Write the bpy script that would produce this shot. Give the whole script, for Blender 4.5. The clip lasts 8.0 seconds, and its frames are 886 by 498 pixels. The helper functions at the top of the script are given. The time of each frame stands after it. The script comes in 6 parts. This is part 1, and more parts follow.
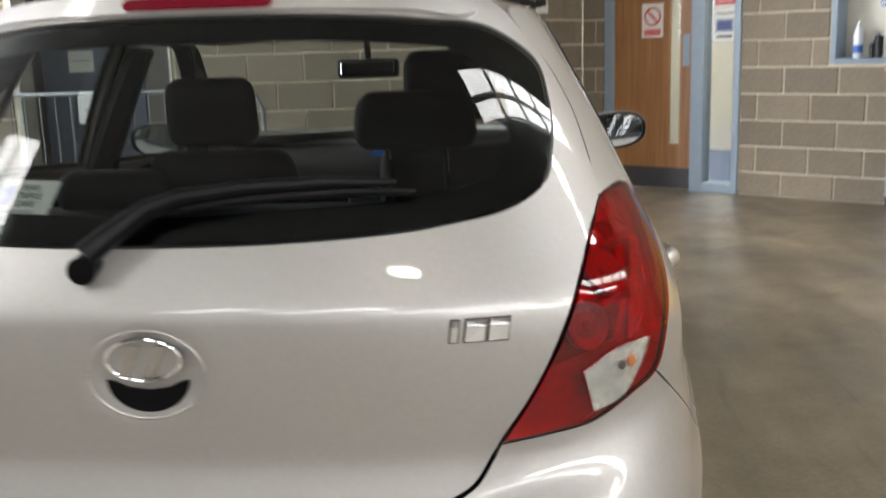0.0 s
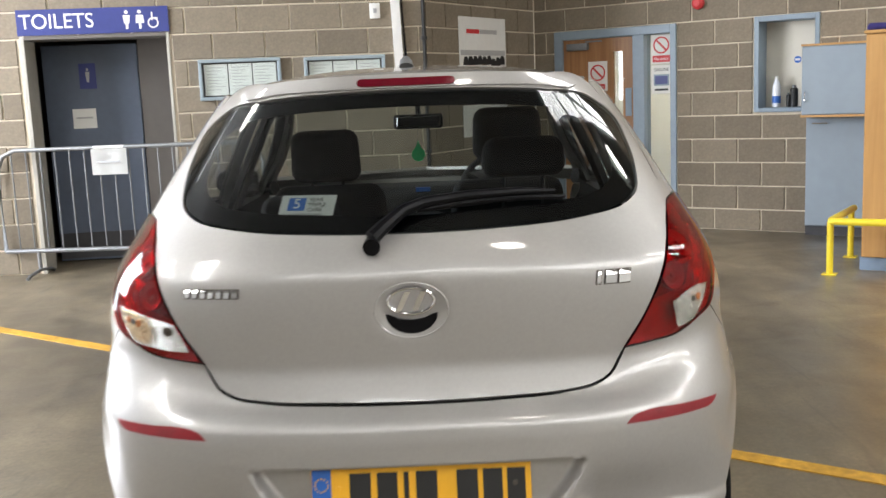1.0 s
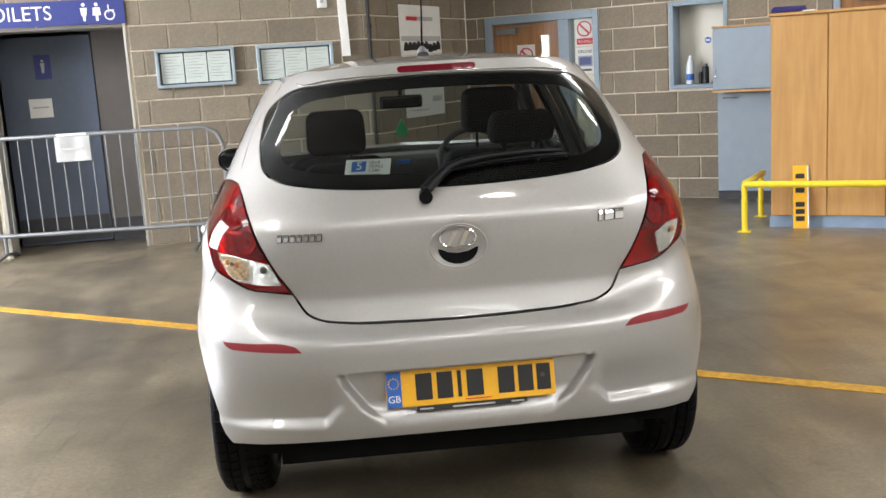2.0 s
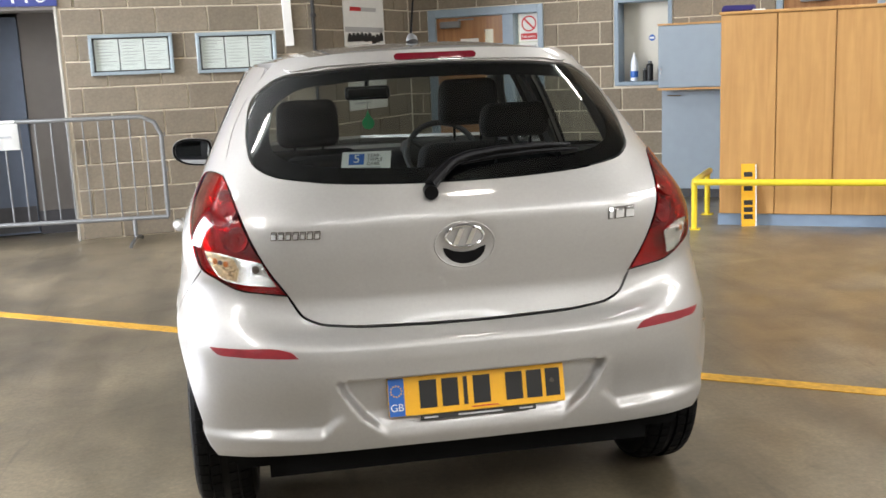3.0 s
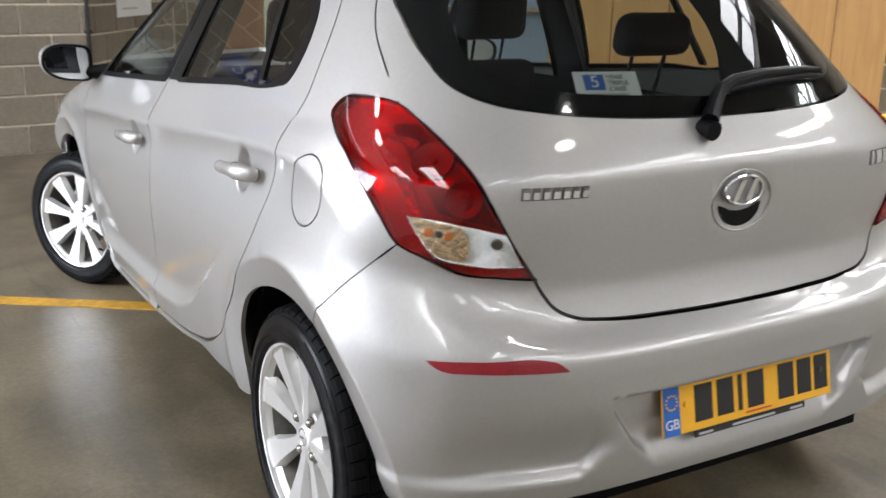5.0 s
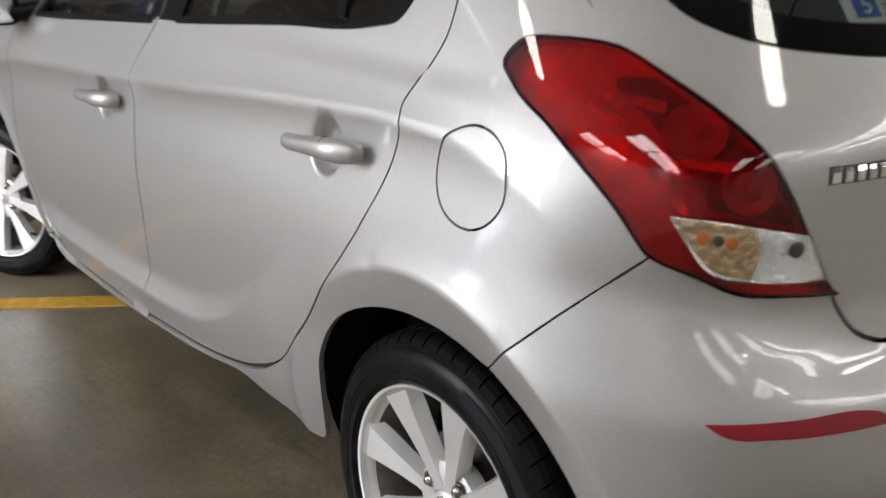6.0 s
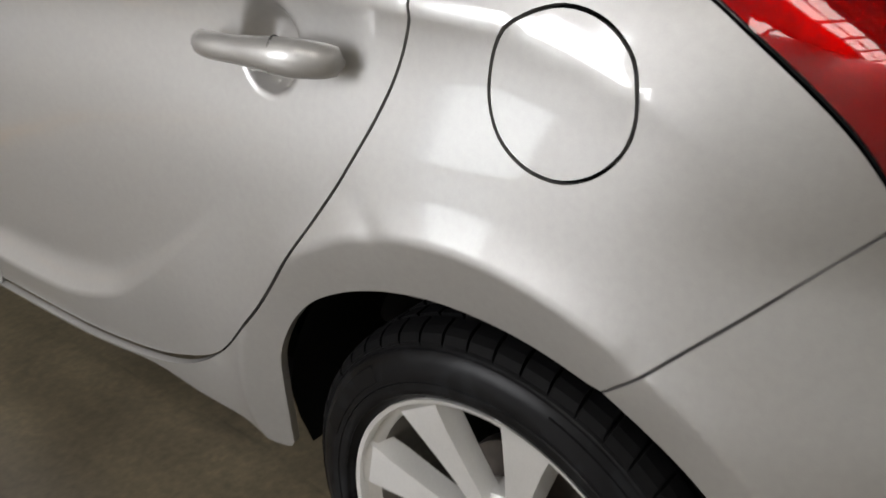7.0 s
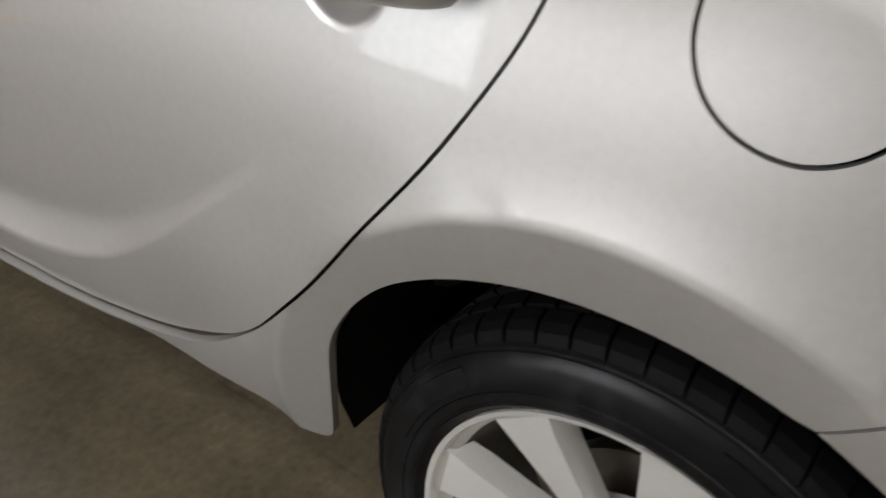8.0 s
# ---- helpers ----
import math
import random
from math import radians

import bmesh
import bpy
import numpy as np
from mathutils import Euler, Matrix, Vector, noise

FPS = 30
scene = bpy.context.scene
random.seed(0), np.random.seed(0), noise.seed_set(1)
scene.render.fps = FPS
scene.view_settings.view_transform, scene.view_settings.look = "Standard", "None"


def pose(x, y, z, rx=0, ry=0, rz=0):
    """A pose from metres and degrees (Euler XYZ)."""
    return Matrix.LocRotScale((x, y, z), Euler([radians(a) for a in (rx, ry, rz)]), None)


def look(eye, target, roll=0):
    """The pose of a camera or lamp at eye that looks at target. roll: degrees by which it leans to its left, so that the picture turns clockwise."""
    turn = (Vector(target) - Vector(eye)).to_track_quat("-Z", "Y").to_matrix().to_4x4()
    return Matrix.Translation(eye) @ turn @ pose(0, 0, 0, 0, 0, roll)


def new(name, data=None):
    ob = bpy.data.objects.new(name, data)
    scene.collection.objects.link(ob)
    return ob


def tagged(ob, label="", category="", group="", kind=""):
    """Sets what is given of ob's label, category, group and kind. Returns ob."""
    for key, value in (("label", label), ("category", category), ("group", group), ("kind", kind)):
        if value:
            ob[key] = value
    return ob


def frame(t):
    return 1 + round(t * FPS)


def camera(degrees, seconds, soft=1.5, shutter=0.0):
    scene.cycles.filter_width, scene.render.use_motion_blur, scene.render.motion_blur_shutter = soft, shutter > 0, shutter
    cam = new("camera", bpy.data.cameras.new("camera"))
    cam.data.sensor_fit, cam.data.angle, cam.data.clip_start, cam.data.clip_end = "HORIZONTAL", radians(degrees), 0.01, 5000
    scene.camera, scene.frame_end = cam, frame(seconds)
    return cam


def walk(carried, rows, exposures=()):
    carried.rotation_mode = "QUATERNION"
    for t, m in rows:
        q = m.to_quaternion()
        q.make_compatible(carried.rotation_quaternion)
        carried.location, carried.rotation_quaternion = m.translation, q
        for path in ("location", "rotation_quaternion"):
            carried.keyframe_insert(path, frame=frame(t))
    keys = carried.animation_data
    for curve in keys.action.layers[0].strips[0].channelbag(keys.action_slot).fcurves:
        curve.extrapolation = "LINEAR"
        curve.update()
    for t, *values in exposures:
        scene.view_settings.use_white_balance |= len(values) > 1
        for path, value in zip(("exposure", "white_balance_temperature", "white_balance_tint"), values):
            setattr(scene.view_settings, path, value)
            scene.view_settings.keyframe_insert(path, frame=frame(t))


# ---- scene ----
cam = camera(48.2, 8.0, shutter=0.4)
PATH = [
    (0, (0.547, -1.217, 1.38), (0.379, 0.734, 0.975), -1.8),
    (0.2, (0.439, -1.431, 1.41), (0.343, 0.536, 1.063), -1.1),
    (0.5, (0.264, -1.71, 1.429), (0.255, 0.261, 1.087), -0.7),
    (1, (0.08, -2.18, 1.427), (0.075, -0.204, 1.116), -2.4),
    (1.5, (-0.132, -2.566, 1.431), (-0.059, -0.593, 1.108), -3.0),
    (2, (-0.319, -2.841, 1.445), (-0.143, -0.88, 1.093), -3.5),
    (2.2, (-0.35, -2.874, 1.444), (-0.156, -0.915, 1.092), -2.9),
    (3.3, (-0.704, -2.473, 1.428), (-0.305, -0.549, 1.057), -1.4),
    (3.5, (-0.839, -2.364, 1.417), (-0.403, -0.441, 1.08), -0.2),
    (4, (-1.19, -2.1, 1.416), (-0.602, -0.227, 1.032), 0.6),
    (4.2, (-1.287, -1.944, 1.393), (-0.631, -0.094, 1.007), 0.2),
    (5.3, (-1.706, -1.109, 1.361), (-0.65, 0.495, 0.8), 1.4),
    (5.5, (-1.731, -0.923, 1.344), (-0.651, 0.665, 0.785), 1.1),
    (6, (-1.735, -0.503, 1.315), (-0.557, 0.971, 0.651), 0.1),
    (6.5, (-1.706, -0.17, 1.288), (-0.412, 1.098, 0.44), -1.3),
    (7, (-1.505, 0.099, 1.23), (-0.204, 1.28, 0.274), -2.2),
    (7.5, (-1.387, 0.262, 1.198), (-0.085, 1.352, 0.141), -1.4),
    (8, (-1.42, 0.405, 1.179), (-0.119, 1.404, 0.034), 0.0),
]
EXPOSURES = [(0.0, 0.62, 6500, 10), (1.0, 0.50, 6500, 10), (2.0, 0.55, 6500, 10), (3.4, 0.64, 6500, 10), (4.2, 0.55, 6350, 10), (5.3, 0.10, 6250, 11), (6.0, -0.30, 6550, 11), (6.5, -0.42, 6800, 11), (7.0, -0.53, 6850, 10), (8.0, -0.56, 6850, 10)]
walk(cam, [(t, look(eye, target, roll)) for t, eye, target, roll in PATH], EXPOSURES)

# ---- light ----
world = bpy.data.worlds.new("sky")
scene.world = world
world.use_nodes = True
sky_nodes = world.node_tree
sky = sky_nodes.nodes.new("ShaderNodeTexSky")
sky.sky_type, sky.sun_disc = "NISHITA", False
sky.sun_elevation, sky.sun_rotation = radians(40), radians(120)
sky_nodes.nodes["Background"].inputs["Strength"].default_value = 0.12
sky_nodes.links.new(sky.outputs["Color"], sky_nodes.nodes["Background"].inputs["Color"])


def daylight(name, m, sx, sy, watts, color):
    data = bpy.data.lights.new(name, "AREA")
    data.shape, data.size, data.size_y, data.energy, data.color = "RECTANGLE", sx, sy, watts, color
    ob = new(name, data)
    ob.matrix_world = m
    return ob


CEIL = 5.4
ROOF = pose(0, 0, 0, 0, 0, -33.7)
# rooflight strips: across, from, to, width, and watts a square metre
STRIPS = [(1.45, 2.6, 8.0, 0.5, 36), (4.6, 2.4, 8.0, 0.9, 36), (6.4, 1.5, 6.5, 0.8, 50), (1.75, -9.0, -5.5, 0.7, 26), (3.7, -9.0, -4.0, 0.9, 26), (-2.8, -8.0, -2.0, 0.9, 44), (-5.2, -7.0, -1.5, 0.9, 44), (-7.4, 0.3, 4.5, 0.5, 18), (6.4, -8.0, 0.0, 1.2, 26), (8.6, -6.0, 3.0, 1.4, 36)]
for sx, y0, y1, w, watts in STRIPS:
    daylight("rooflight_daylight", ROOF @ pose(sx, (y0 + y1) / 2, CEIL + 0.12), w, y1 - y0, watts * w * (y1 - y0), (1.0, 0.985, 0.96))
# the glazed side door: x, middle y, width, sill and head height
DOORWAY = (-6.4, 4.95, 1.3, 0.02, 1.0)
daylight("doorway_daylight", pose(DOORWAY[0] - 0.25, DOORWAY[1], (DOORWAY[3] + DOORWAY[4]) / 2, 90, 0, -90), DOORWAY[2], DOORWAY[4] - DOORWAY[3], 27, (0.84, 0.93, 1.0))

# unseen opening, placed and sized to fill the car's left flank
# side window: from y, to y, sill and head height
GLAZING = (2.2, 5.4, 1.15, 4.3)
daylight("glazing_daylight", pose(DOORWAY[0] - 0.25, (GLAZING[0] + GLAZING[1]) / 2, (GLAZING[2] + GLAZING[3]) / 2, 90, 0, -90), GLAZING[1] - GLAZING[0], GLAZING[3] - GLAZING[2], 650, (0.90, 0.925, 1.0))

# ---- materials ----


def material(name, color, rough=0.5, metal=0.0, coat=0.0, scale=20.0, vary=0.12, bump=0.0, spec=0.5, fine=0.0, dist=0.002):
    """A surface with two scales of variation in colour, and relief."""
    m = bpy.data.materials.new(name)
    m.use_nodes = True
    nt = m.node_tree
    b = nt.nodes["Principled BSDF"]
    b.inputs["Roughness"].default_value, b.inputs["Metallic"].default_value = rough, metal
    b.inputs["Coat Weight"].default_value, b.inputs["Coat Roughness"].default_value = coat, 0.02
    b.inputs["Specular IOR Level"].default_value = spec
    co = nt.nodes.new("ShaderNodeTexCoord")
    n1, n2 = nt.nodes.new("ShaderNodeTexNoise"), nt.nodes.new("ShaderNodeTexNoise")
    n1.inputs["Scale"].default_value, n1.inputs["Detail"].default_value = scale * 0.12, 4
    n2.inputs["Scale"].default_value, n2.inputs["Detail"].default_value = scale, 6
    mixn = nt.nodes.new("ShaderNodeMath")
    mixn.operation = "ADD"
    ramp = nt.nodes.new("ShaderNodeMapRange")
    ramp.inputs["From Min"].default_value, ramp.inputs["From Max"].default_value = 0.6, 1.4
    ramp.inputs["To Min"].default_value, ramp.inputs["To Max"].default_value = 1 - vary, 1 + vary
    hsv = nt.nodes.new("ShaderNodeHueSaturation")
    hsv.inputs["Color"].default_value = (*color, 1)
    for n in (n1, n2):
        nt.links.new(co.outputs["Object"], n.inputs["Vector"])
    nt.links.new(n1.outputs["Fac"], mixn.inputs[0])
    nt.links.new(n2.outputs["Fac"], mixn.inputs[1])
    nt.links.new(mixn.outputs[0], ramp.inputs["Value"])
    nt.links.new(ramp.outputs[0], hsv.inputs["Value"])
    nt.links.new(hsv.outputs["Color"], b.inputs["Base Color"])
    if bump:
        bp = nt.nodes.new("ShaderNodeBump")
        bp.inputs["Strength"].default_value, bp.inputs["Distance"].default_value = bump, dist
        nt.links.new(n2.outputs["Fac"], bp.inputs["Height"])
        nt.links.new(bp.outputs["Normal"], b.inputs["Normal"])
    return m


def glass(name, tint, gloss_rough=0.0, ior=1.45):
    """Thin tinted glass: clear through, mirror-like at a slant."""
    m = bpy.data.materials.new(name)
    m.use_nodes = True
    nt = m.node_tree
    nt.nodes.remove(nt.nodes["Principled BSDF"])
    tr, gl, mx, lw, pw, rg = (nt.nodes.new(k) for k in ("ShaderNodeBsdfTransparent", "ShaderNodeBsdfGlossy", "ShaderNodeMixShader", "ShaderNodeLayerWeight", "ShaderNodeMath", "ShaderNodeMapRange"))
    tr.inputs["Color"].default_value = (*tint, 1)
    gl.inputs["Roughness"].default_value = gloss_rough
    # gloss that grows with the slant, alike from both sides of the pane
    f0 = ((ior - 1) / (ior + 1)) ** 2 * 1.3
    lw.inputs["Blend"].default_value = 0.5
    pw.operation, pw.inputs[1].default_value = "POWER", 5.0
    rg.inputs["To Min"].default_value = f0
    nt.links.new(lw.outputs["Facing"], pw.inputs[0])
    nt.links.new(pw.outputs[0], rg.inputs["Value"])
    nt.links.new(rg.outputs[0], mx.inputs[0])
    nt.links.new(tr.outputs[0], mx.inputs[1])
    nt.links.new(gl.outputs[0], mx.inputs[2])
    nt.links.new(mx.outputs[0], nt.nodes["Material Output"].inputs["Surface"])
    return m


def glow(name, color, strength):
    m = bpy.data.materials.new(name)
    m.use_nodes = True
    b = m.node_tree.nodes["Principled BSDF"]
    b.inputs["Base Color"].default_value = (*color, 1)
    b.inputs["Emission Color"].default_value = (*color, 1)
    b.inputs["Emission Strength"].default_value = strength
    return m


def concrete_floor():
    m = material("polished_concrete", (0.155, 0.126, 0.080), 0.5, coat=0.9, scale=38, vary=0.42)
    nt = m.node_tree
    b = nt.nodes["Principled BSDF"]
    hsv = nt.nodes["Hue/Saturation/Value"]
    co = nt.nodes["Texture Coordinate"]
    # broad tyre scuffs and dark stains over the trowelled grain
    big = nt.nodes.new("ShaderNodeTexNoise")
    big.inputs["Scale"].default_value, big.inputs["Detail"].default_value, big.inputs["Distortion"].default_value = 0.55, 5, 0.8
    streak = nt.nodes.new("ShaderNodeTexNoise")
    streak.inputs["Scale"].default_value, streak.inputs["Detail"].default_value = 1.0, 8
    mp = nt.nodes.new("ShaderNodeMapping")
    mp.inputs["Rotation"].default_value = (0, 0, radians(20))
    mp.inputs["Scale"].default_value = (5.0, 0.8, 1)
    nt.links.new(co.outputs["Object"], mp.inputs["Vector"])
    nt.links.new(mp.outputs[0], streak.inputs["Vector"])
    nt.links.new(co.outputs["Object"], big.inputs["Vector"])
    r1 = nt.nodes.new("ShaderNodeMapRange")
    r1.inputs["From Min"].default_value, r1.inputs["From Max"].default_value = 0.32, 0.68
    r1.inputs["To Min"].default_value, r1.inputs["To Max"].default_value = 0.52, 1.32
    r2 = nt.nodes.new("ShaderNodeMapRange")
    r2.inputs["From Min"].default_value, r2.inputs["From Max"].default_value = 0.35, 0.65
    r2.inputs["To Min"].default_value, r2.inputs["To Max"].default_value = 0.78, 1.18
    mul = nt.nodes.new("ShaderNodeMath")
    mul.operation = "MULTIPLY"
    nt.links.new(big.outputs["Fac"], r1.inputs["Value"])
    nt.links.new(streak.outputs["Fac"], r2.inputs["Value"])
    nt.links.new(r1.outputs[0], mul.inputs[0])
    nt.links.new(r2.outputs[0], mul.inputs[1])
    mc = nt.nodes.new("ShaderNodeVectorMath")
    mc.operation = "SCALE"
    nt.links.new(hsv.outputs["Color"], mc.inputs[0])
    nt.links.new(mul.outputs[0], mc.inputs["Scale"])
    # small dark oil spots
    spot = nt.nodes.new("ShaderNodeTexVoronoi")
    spot.inputs["Scale"].default_value = 2.3
    r3 = nt.nodes.new("ShaderNodeMapRange")
    r3.inputs["From Min"].default_value, r3.inputs["From Max"].default_value = 0.03, 0.09
    r3.inputs["To Min"].default_value, r3.inputs["To Max"].default_value = 0.6, 1.0
    nt.links.new(co.outputs["Object"], spot.inputs["Vector"])
    nt.links.new(spot.outputs["Distance"], r3.inputs["Value"])
    mc2 = nt.nodes.new("ShaderNodeVectorMath")
    mc2.operation = "SCALE"
    nt.links.new(mc.outputs[0], mc2.inputs[0])
    nt.links.new(r3.outputs[0], mc2.inputs["Scale"])
    # thin dark drag marks and pale grit
    grit = nt.nodes.new("ShaderNodeTexNoise")
    grit.inputs["Scale"].default_value, grit.inputs["Detail"].default_value = 70, 3
    drag = nt.nodes.new("ShaderNodeTexNoise")
    drag.inputs["Scale"].default_value, drag.inputs["Detail"].default_value, drag.inputs["Distortion"].default_value = 1.0, 5, 1.2
    mpd = nt.nodes.new("ShaderNodeMapping")
    mpd.inputs["Rotation"].default_value = (0, 0, radians(-62))
    mpd.inputs["Scale"].default_value = (9.0, 1.1, 1)
    nt.links.new(co.outputs["Object"], mpd.inputs["Vector"])
    nt.links.new(mpd.outputs[0], drag.inputs["Vector"])
    nt.links.new(co.outputs["Object"], grit.inputs["Vector"])
    r5, r6 = nt.nodes.new("ShaderNodeMapRange"), nt.nodes.new("ShaderNodeMapRange")
    r5.inputs["From Min"].default_value, r5.inputs["From Max"].default_value = 0.62, 0.72
    r5.inputs["To Min"].default_value, r5.inputs["To Max"].default_value = 1.0, 0.5
    r6.inputs["From Min"].default_value, r6.inputs["From Max"].default_value = 0.3, 0.7
    r6.inputs["To Min"].default_value, r6.inputs["To Max"].default_value = 0.8, 1.2
    nt.links.new(drag.outputs["Fac"], r5.inputs["Value"])
    nt.links.new(grit.outputs["Fac"], r6.inputs["Value"])
    mul2 = nt.nodes.new("ShaderNodeMath")
    mul2.operation = "MULTIPLY"
    nt.links.new(r5.outputs[0], mul2.inputs[0])
    nt.links.new(r6.outputs[0], mul2.inputs[1])
    mc3 = nt.nodes.new("ShaderNodeVectorMath")
    mc3.operation = "SCALE"
    nt.links.new(mc2.outputs[0], mc3.inputs[0])
    nt.links.new(mul2.outputs[0], mc3.inputs["Scale"])
    nt.links.new(mc3.outputs[0], b.inputs["Base Color"])
    r4 = nt.nodes.new("ShaderNodeMapRange")
    r4.inputs["From Min"].default_value, r4.inputs["From Max"].default_value = 0.3, 0.7
    r4.inputs["To Min"].default_value, r4.inputs["To Max"].default_value = 0.34, 0.55
    nt.links.new(big.outputs["Fac"], r4.inputs["Value"])
    nt.links.new(r4.outputs[0], b.inputs["Roughness"])
    # worn and polished patches of the sealer
    wear = nt.nodes.new("ShaderNodeTexNoise")
    wear.inputs["Scale"].default_value, wear.inputs["Detail"].default_value, wear.inputs["Distortion"].default_value = 2.4, 6, 0.6
    r7 = nt.nodes.new("ShaderNodeMapRange")
    r7.inputs["From Min"].default_value, r7.inputs["From Max"].default_value = 0.38, 0.62
    r7.inputs["To Min"].default_value, r7.inputs["To Max"].default_value = 0.30, 0.52
    nt.links.new(co.outputs["Object"], wear.inputs["Vector"])
    nt.links.new(wear.outputs["Fac"], r7.inputs["Value"])
    nt.links.new(r7.outputs[0], b.inputs["Coat Roughness"])
    return m


def block_material():
    m = material("concrete_block", (0.205, 0.170, 0.124), 0.9, scale=55, vary=0.2, bump=0.4, dist=0.004)
    nt = m.node_tree
    info = nt.nodes.new("ShaderNodeObjectInfo")
    r = nt.nodes.new("ShaderNodeMapRange")
    r.inputs["To Min"].default_value, r.inputs["To Max"].default_value = 0.86, 1.12
    nt.links.new(info.outputs["Random"], r.inputs["Value"])
    sc = nt.nodes.new("ShaderNodeVectorMath")
    sc.operation = "SCALE"
    nt.links.new(nt.nodes["Hue/Saturation/Value"].outputs["Color"], sc.inputs[0])
    nt.links.new(r.outputs[0], sc.inputs["Scale"])
    nt.links.new(sc.outputs[0], nt.nodes["Principled BSDF"].inputs["Base Color"])
    return m


def wood_material(name, dark, light, scale, rough=0.45, along=(9.0, 9.0, 0.7)):
    m = material(name, light, rough, scale=scale, vary=0.05)
    nt = m.node_tree
    mp = nt.nodes.new("ShaderNodeMapping")
    mp.inputs["Scale"].default_value = along
    n = nt.nodes.new("ShaderNodeTexNoise")
    n.inputs["Scale"].default_value, n.inputs["Detail"].default_value, n.inputs["Distortion"].default_value = 2.2, 7, 0.6
    cr = nt.nodes.new("ShaderNodeValToRGB")
    cr.color_ramp.elements[0].position, cr.color_ramp.elements[1].position = 0.3, 0.72
    cr.color_ramp.elements[0].color, cr.color_ramp.elements[1].color = (*dark, 1), (*light, 1)
    nt.links.new(nt.nodes["Texture Coordinate"].outputs["Object"], mp.inputs["Vector"])
    nt.links.new(mp.outputs[0], n.inputs["Vector"])
    nt.links.new(n.outputs["Fac"], cr.inputs["Fac"])
    nt.links.new(cr.outputs["Color"], nt.nodes["Hue/Saturation/Value"].inputs["Color"])
    return m


PAINT = material("silver_paint", (0.40, 0.392, 0.378), 0.47, 0.62, 1.0, scale=900, vary=0.05, bump=0.03, dist=0.0004)
PAINT.node_tree.nodes["Principled BSDF"].inputs["Coat Roughness"].default_value = 0.045
BLACK = material("black_plastic", (0.004, 0.004, 0.005), 0.3, spec=0.12, scale=60, vary=0.2, bump=0.05)
VOID = material("matt_black", (0.005, 0.005, 0.005), 0.9, spec=0.08, vary=0.1)
CHROME = material("chrome", (0.75, 0.75, 0.76), 0.08, 1.0, vary=0.02)
RUBBER = material("tyre_rubber", (0.0035, 0.0035, 0.0038), 0.6, spec=0.08, scale=35, vary=0.35, bump=0.15, dist=0.002)
ALLOY = material("alloy_wheel_paint", (0.70, 0.695, 0.68), 0.34, 0.6, 0.3, scale=300, vary=0.05)
STEEL = material("galvanised_steel", (0.20, 0.205, 0.21), 0.5, 0.5, scale=40, vary=0.15)
TYRE_SIDE = material("scuffed_tyre_wall", (0.0035, 0.0035, 0.004), 0.33, spec=0.12, scale=28, vary=0.5, bump=0.1, dist=0.001)
# alloy toned down to the shadow inside the wheel
BARREL = material("dusty_wheel_barrel", (0.13, 0.12, 0.105), 0.55, 0.4, scale=60, vary=0.3)
NUT_STEEL = material("wheel_nut_steel", (0.34, 0.32, 0.29), 0.22, 1.0, vary=0.1)
BRAKE_LENS = material("deep_red_lens", (0.12, 0.004, 0.012), 0.12, scale=120, vary=0.15, spec=0.35)
BRAKE = material("brake_disc_steel", (0.10, 0.085, 0.075), 0.5, 0.8, scale=40, vary=0.3)
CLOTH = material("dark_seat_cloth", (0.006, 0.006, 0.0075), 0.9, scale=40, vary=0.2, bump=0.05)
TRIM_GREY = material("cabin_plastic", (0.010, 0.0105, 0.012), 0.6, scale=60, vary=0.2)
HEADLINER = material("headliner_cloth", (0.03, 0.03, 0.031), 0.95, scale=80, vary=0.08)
REAR_GLASS = glass("rear_window_glass", (0.49, 0.525, 0.515))
SIDE_GLASS = glass("side_window_glass", (0.84, 0.88, 0.86))
FRIT = material("black_glass_edge", (0.003, 0.003, 0.004), 0.08, spec=0.2, vary=0.05)
RED_LENS = glass("red_lens", (0.74, 0.035, 0.05), 0.02, 1.5)
CLEAR_LENS = glass("clear_lens", (0.93, 0.94, 0.94), 0.02, 1.5)
RED_REFLECTOR = material("red_reflector_plastic", (0.21, 0.007, 0.014), 0.3, coat=0.1, scale=200, vary=0.2, bump=0.3, dist=0.002)
LAMP_SILVER = material("lamp_reflector", (0.80, 0.80, 0.78), 0.09, 0.95, scale=120, vary=0.25)
_nt = LAMP_SILVER.node_tree
_w, _b = _nt.nodes.new("ShaderNodeTexWave"), _nt.nodes.new("ShaderNodeBump")
_w.bands_direction = "Z"
_w.inputs["Scale"].default_value, _w.inputs["Distortion"].default_value, _w.inputs["Detail"].default_value = 30, 11, 4
_w.inputs["Detail Scale"].default_value = 7
_b.inputs["Strength"].default_value, _b.inputs["Distance"].default_value = 0.8, 0.005
_nt.links.new(_nt.nodes["Texture Coordinate"].outputs["Object"], _w.inputs["Vector"])
_nt.links.new(_w.outputs["Fac"], _b.inputs["Height"])
_nt.links.new(_b.outputs["Normal"], _nt.nodes["Principled BSDF"].inputs["Normal"])
_nt = TYRE_SIDE.node_tree
_n, _r, _m = _nt.nodes.new("ShaderNodeTexNoise"), _nt.nodes.new("ShaderNodeMapRange"), _nt.nodes.new("ShaderNodeMix")
_n.inputs["Scale"].default_value, _n.inputs["Detail"].default_value, _n.inputs["Distortion"].default_value = 11, 3, 1.5
_r.inputs["From Min"].default_value, _r.inputs["From Max"].default_value = 0.53, 0.60
_m.data_type = "RGBA"
_m.inputs[7].default_value = (0.008, 0.0085, 0.0095, 1)
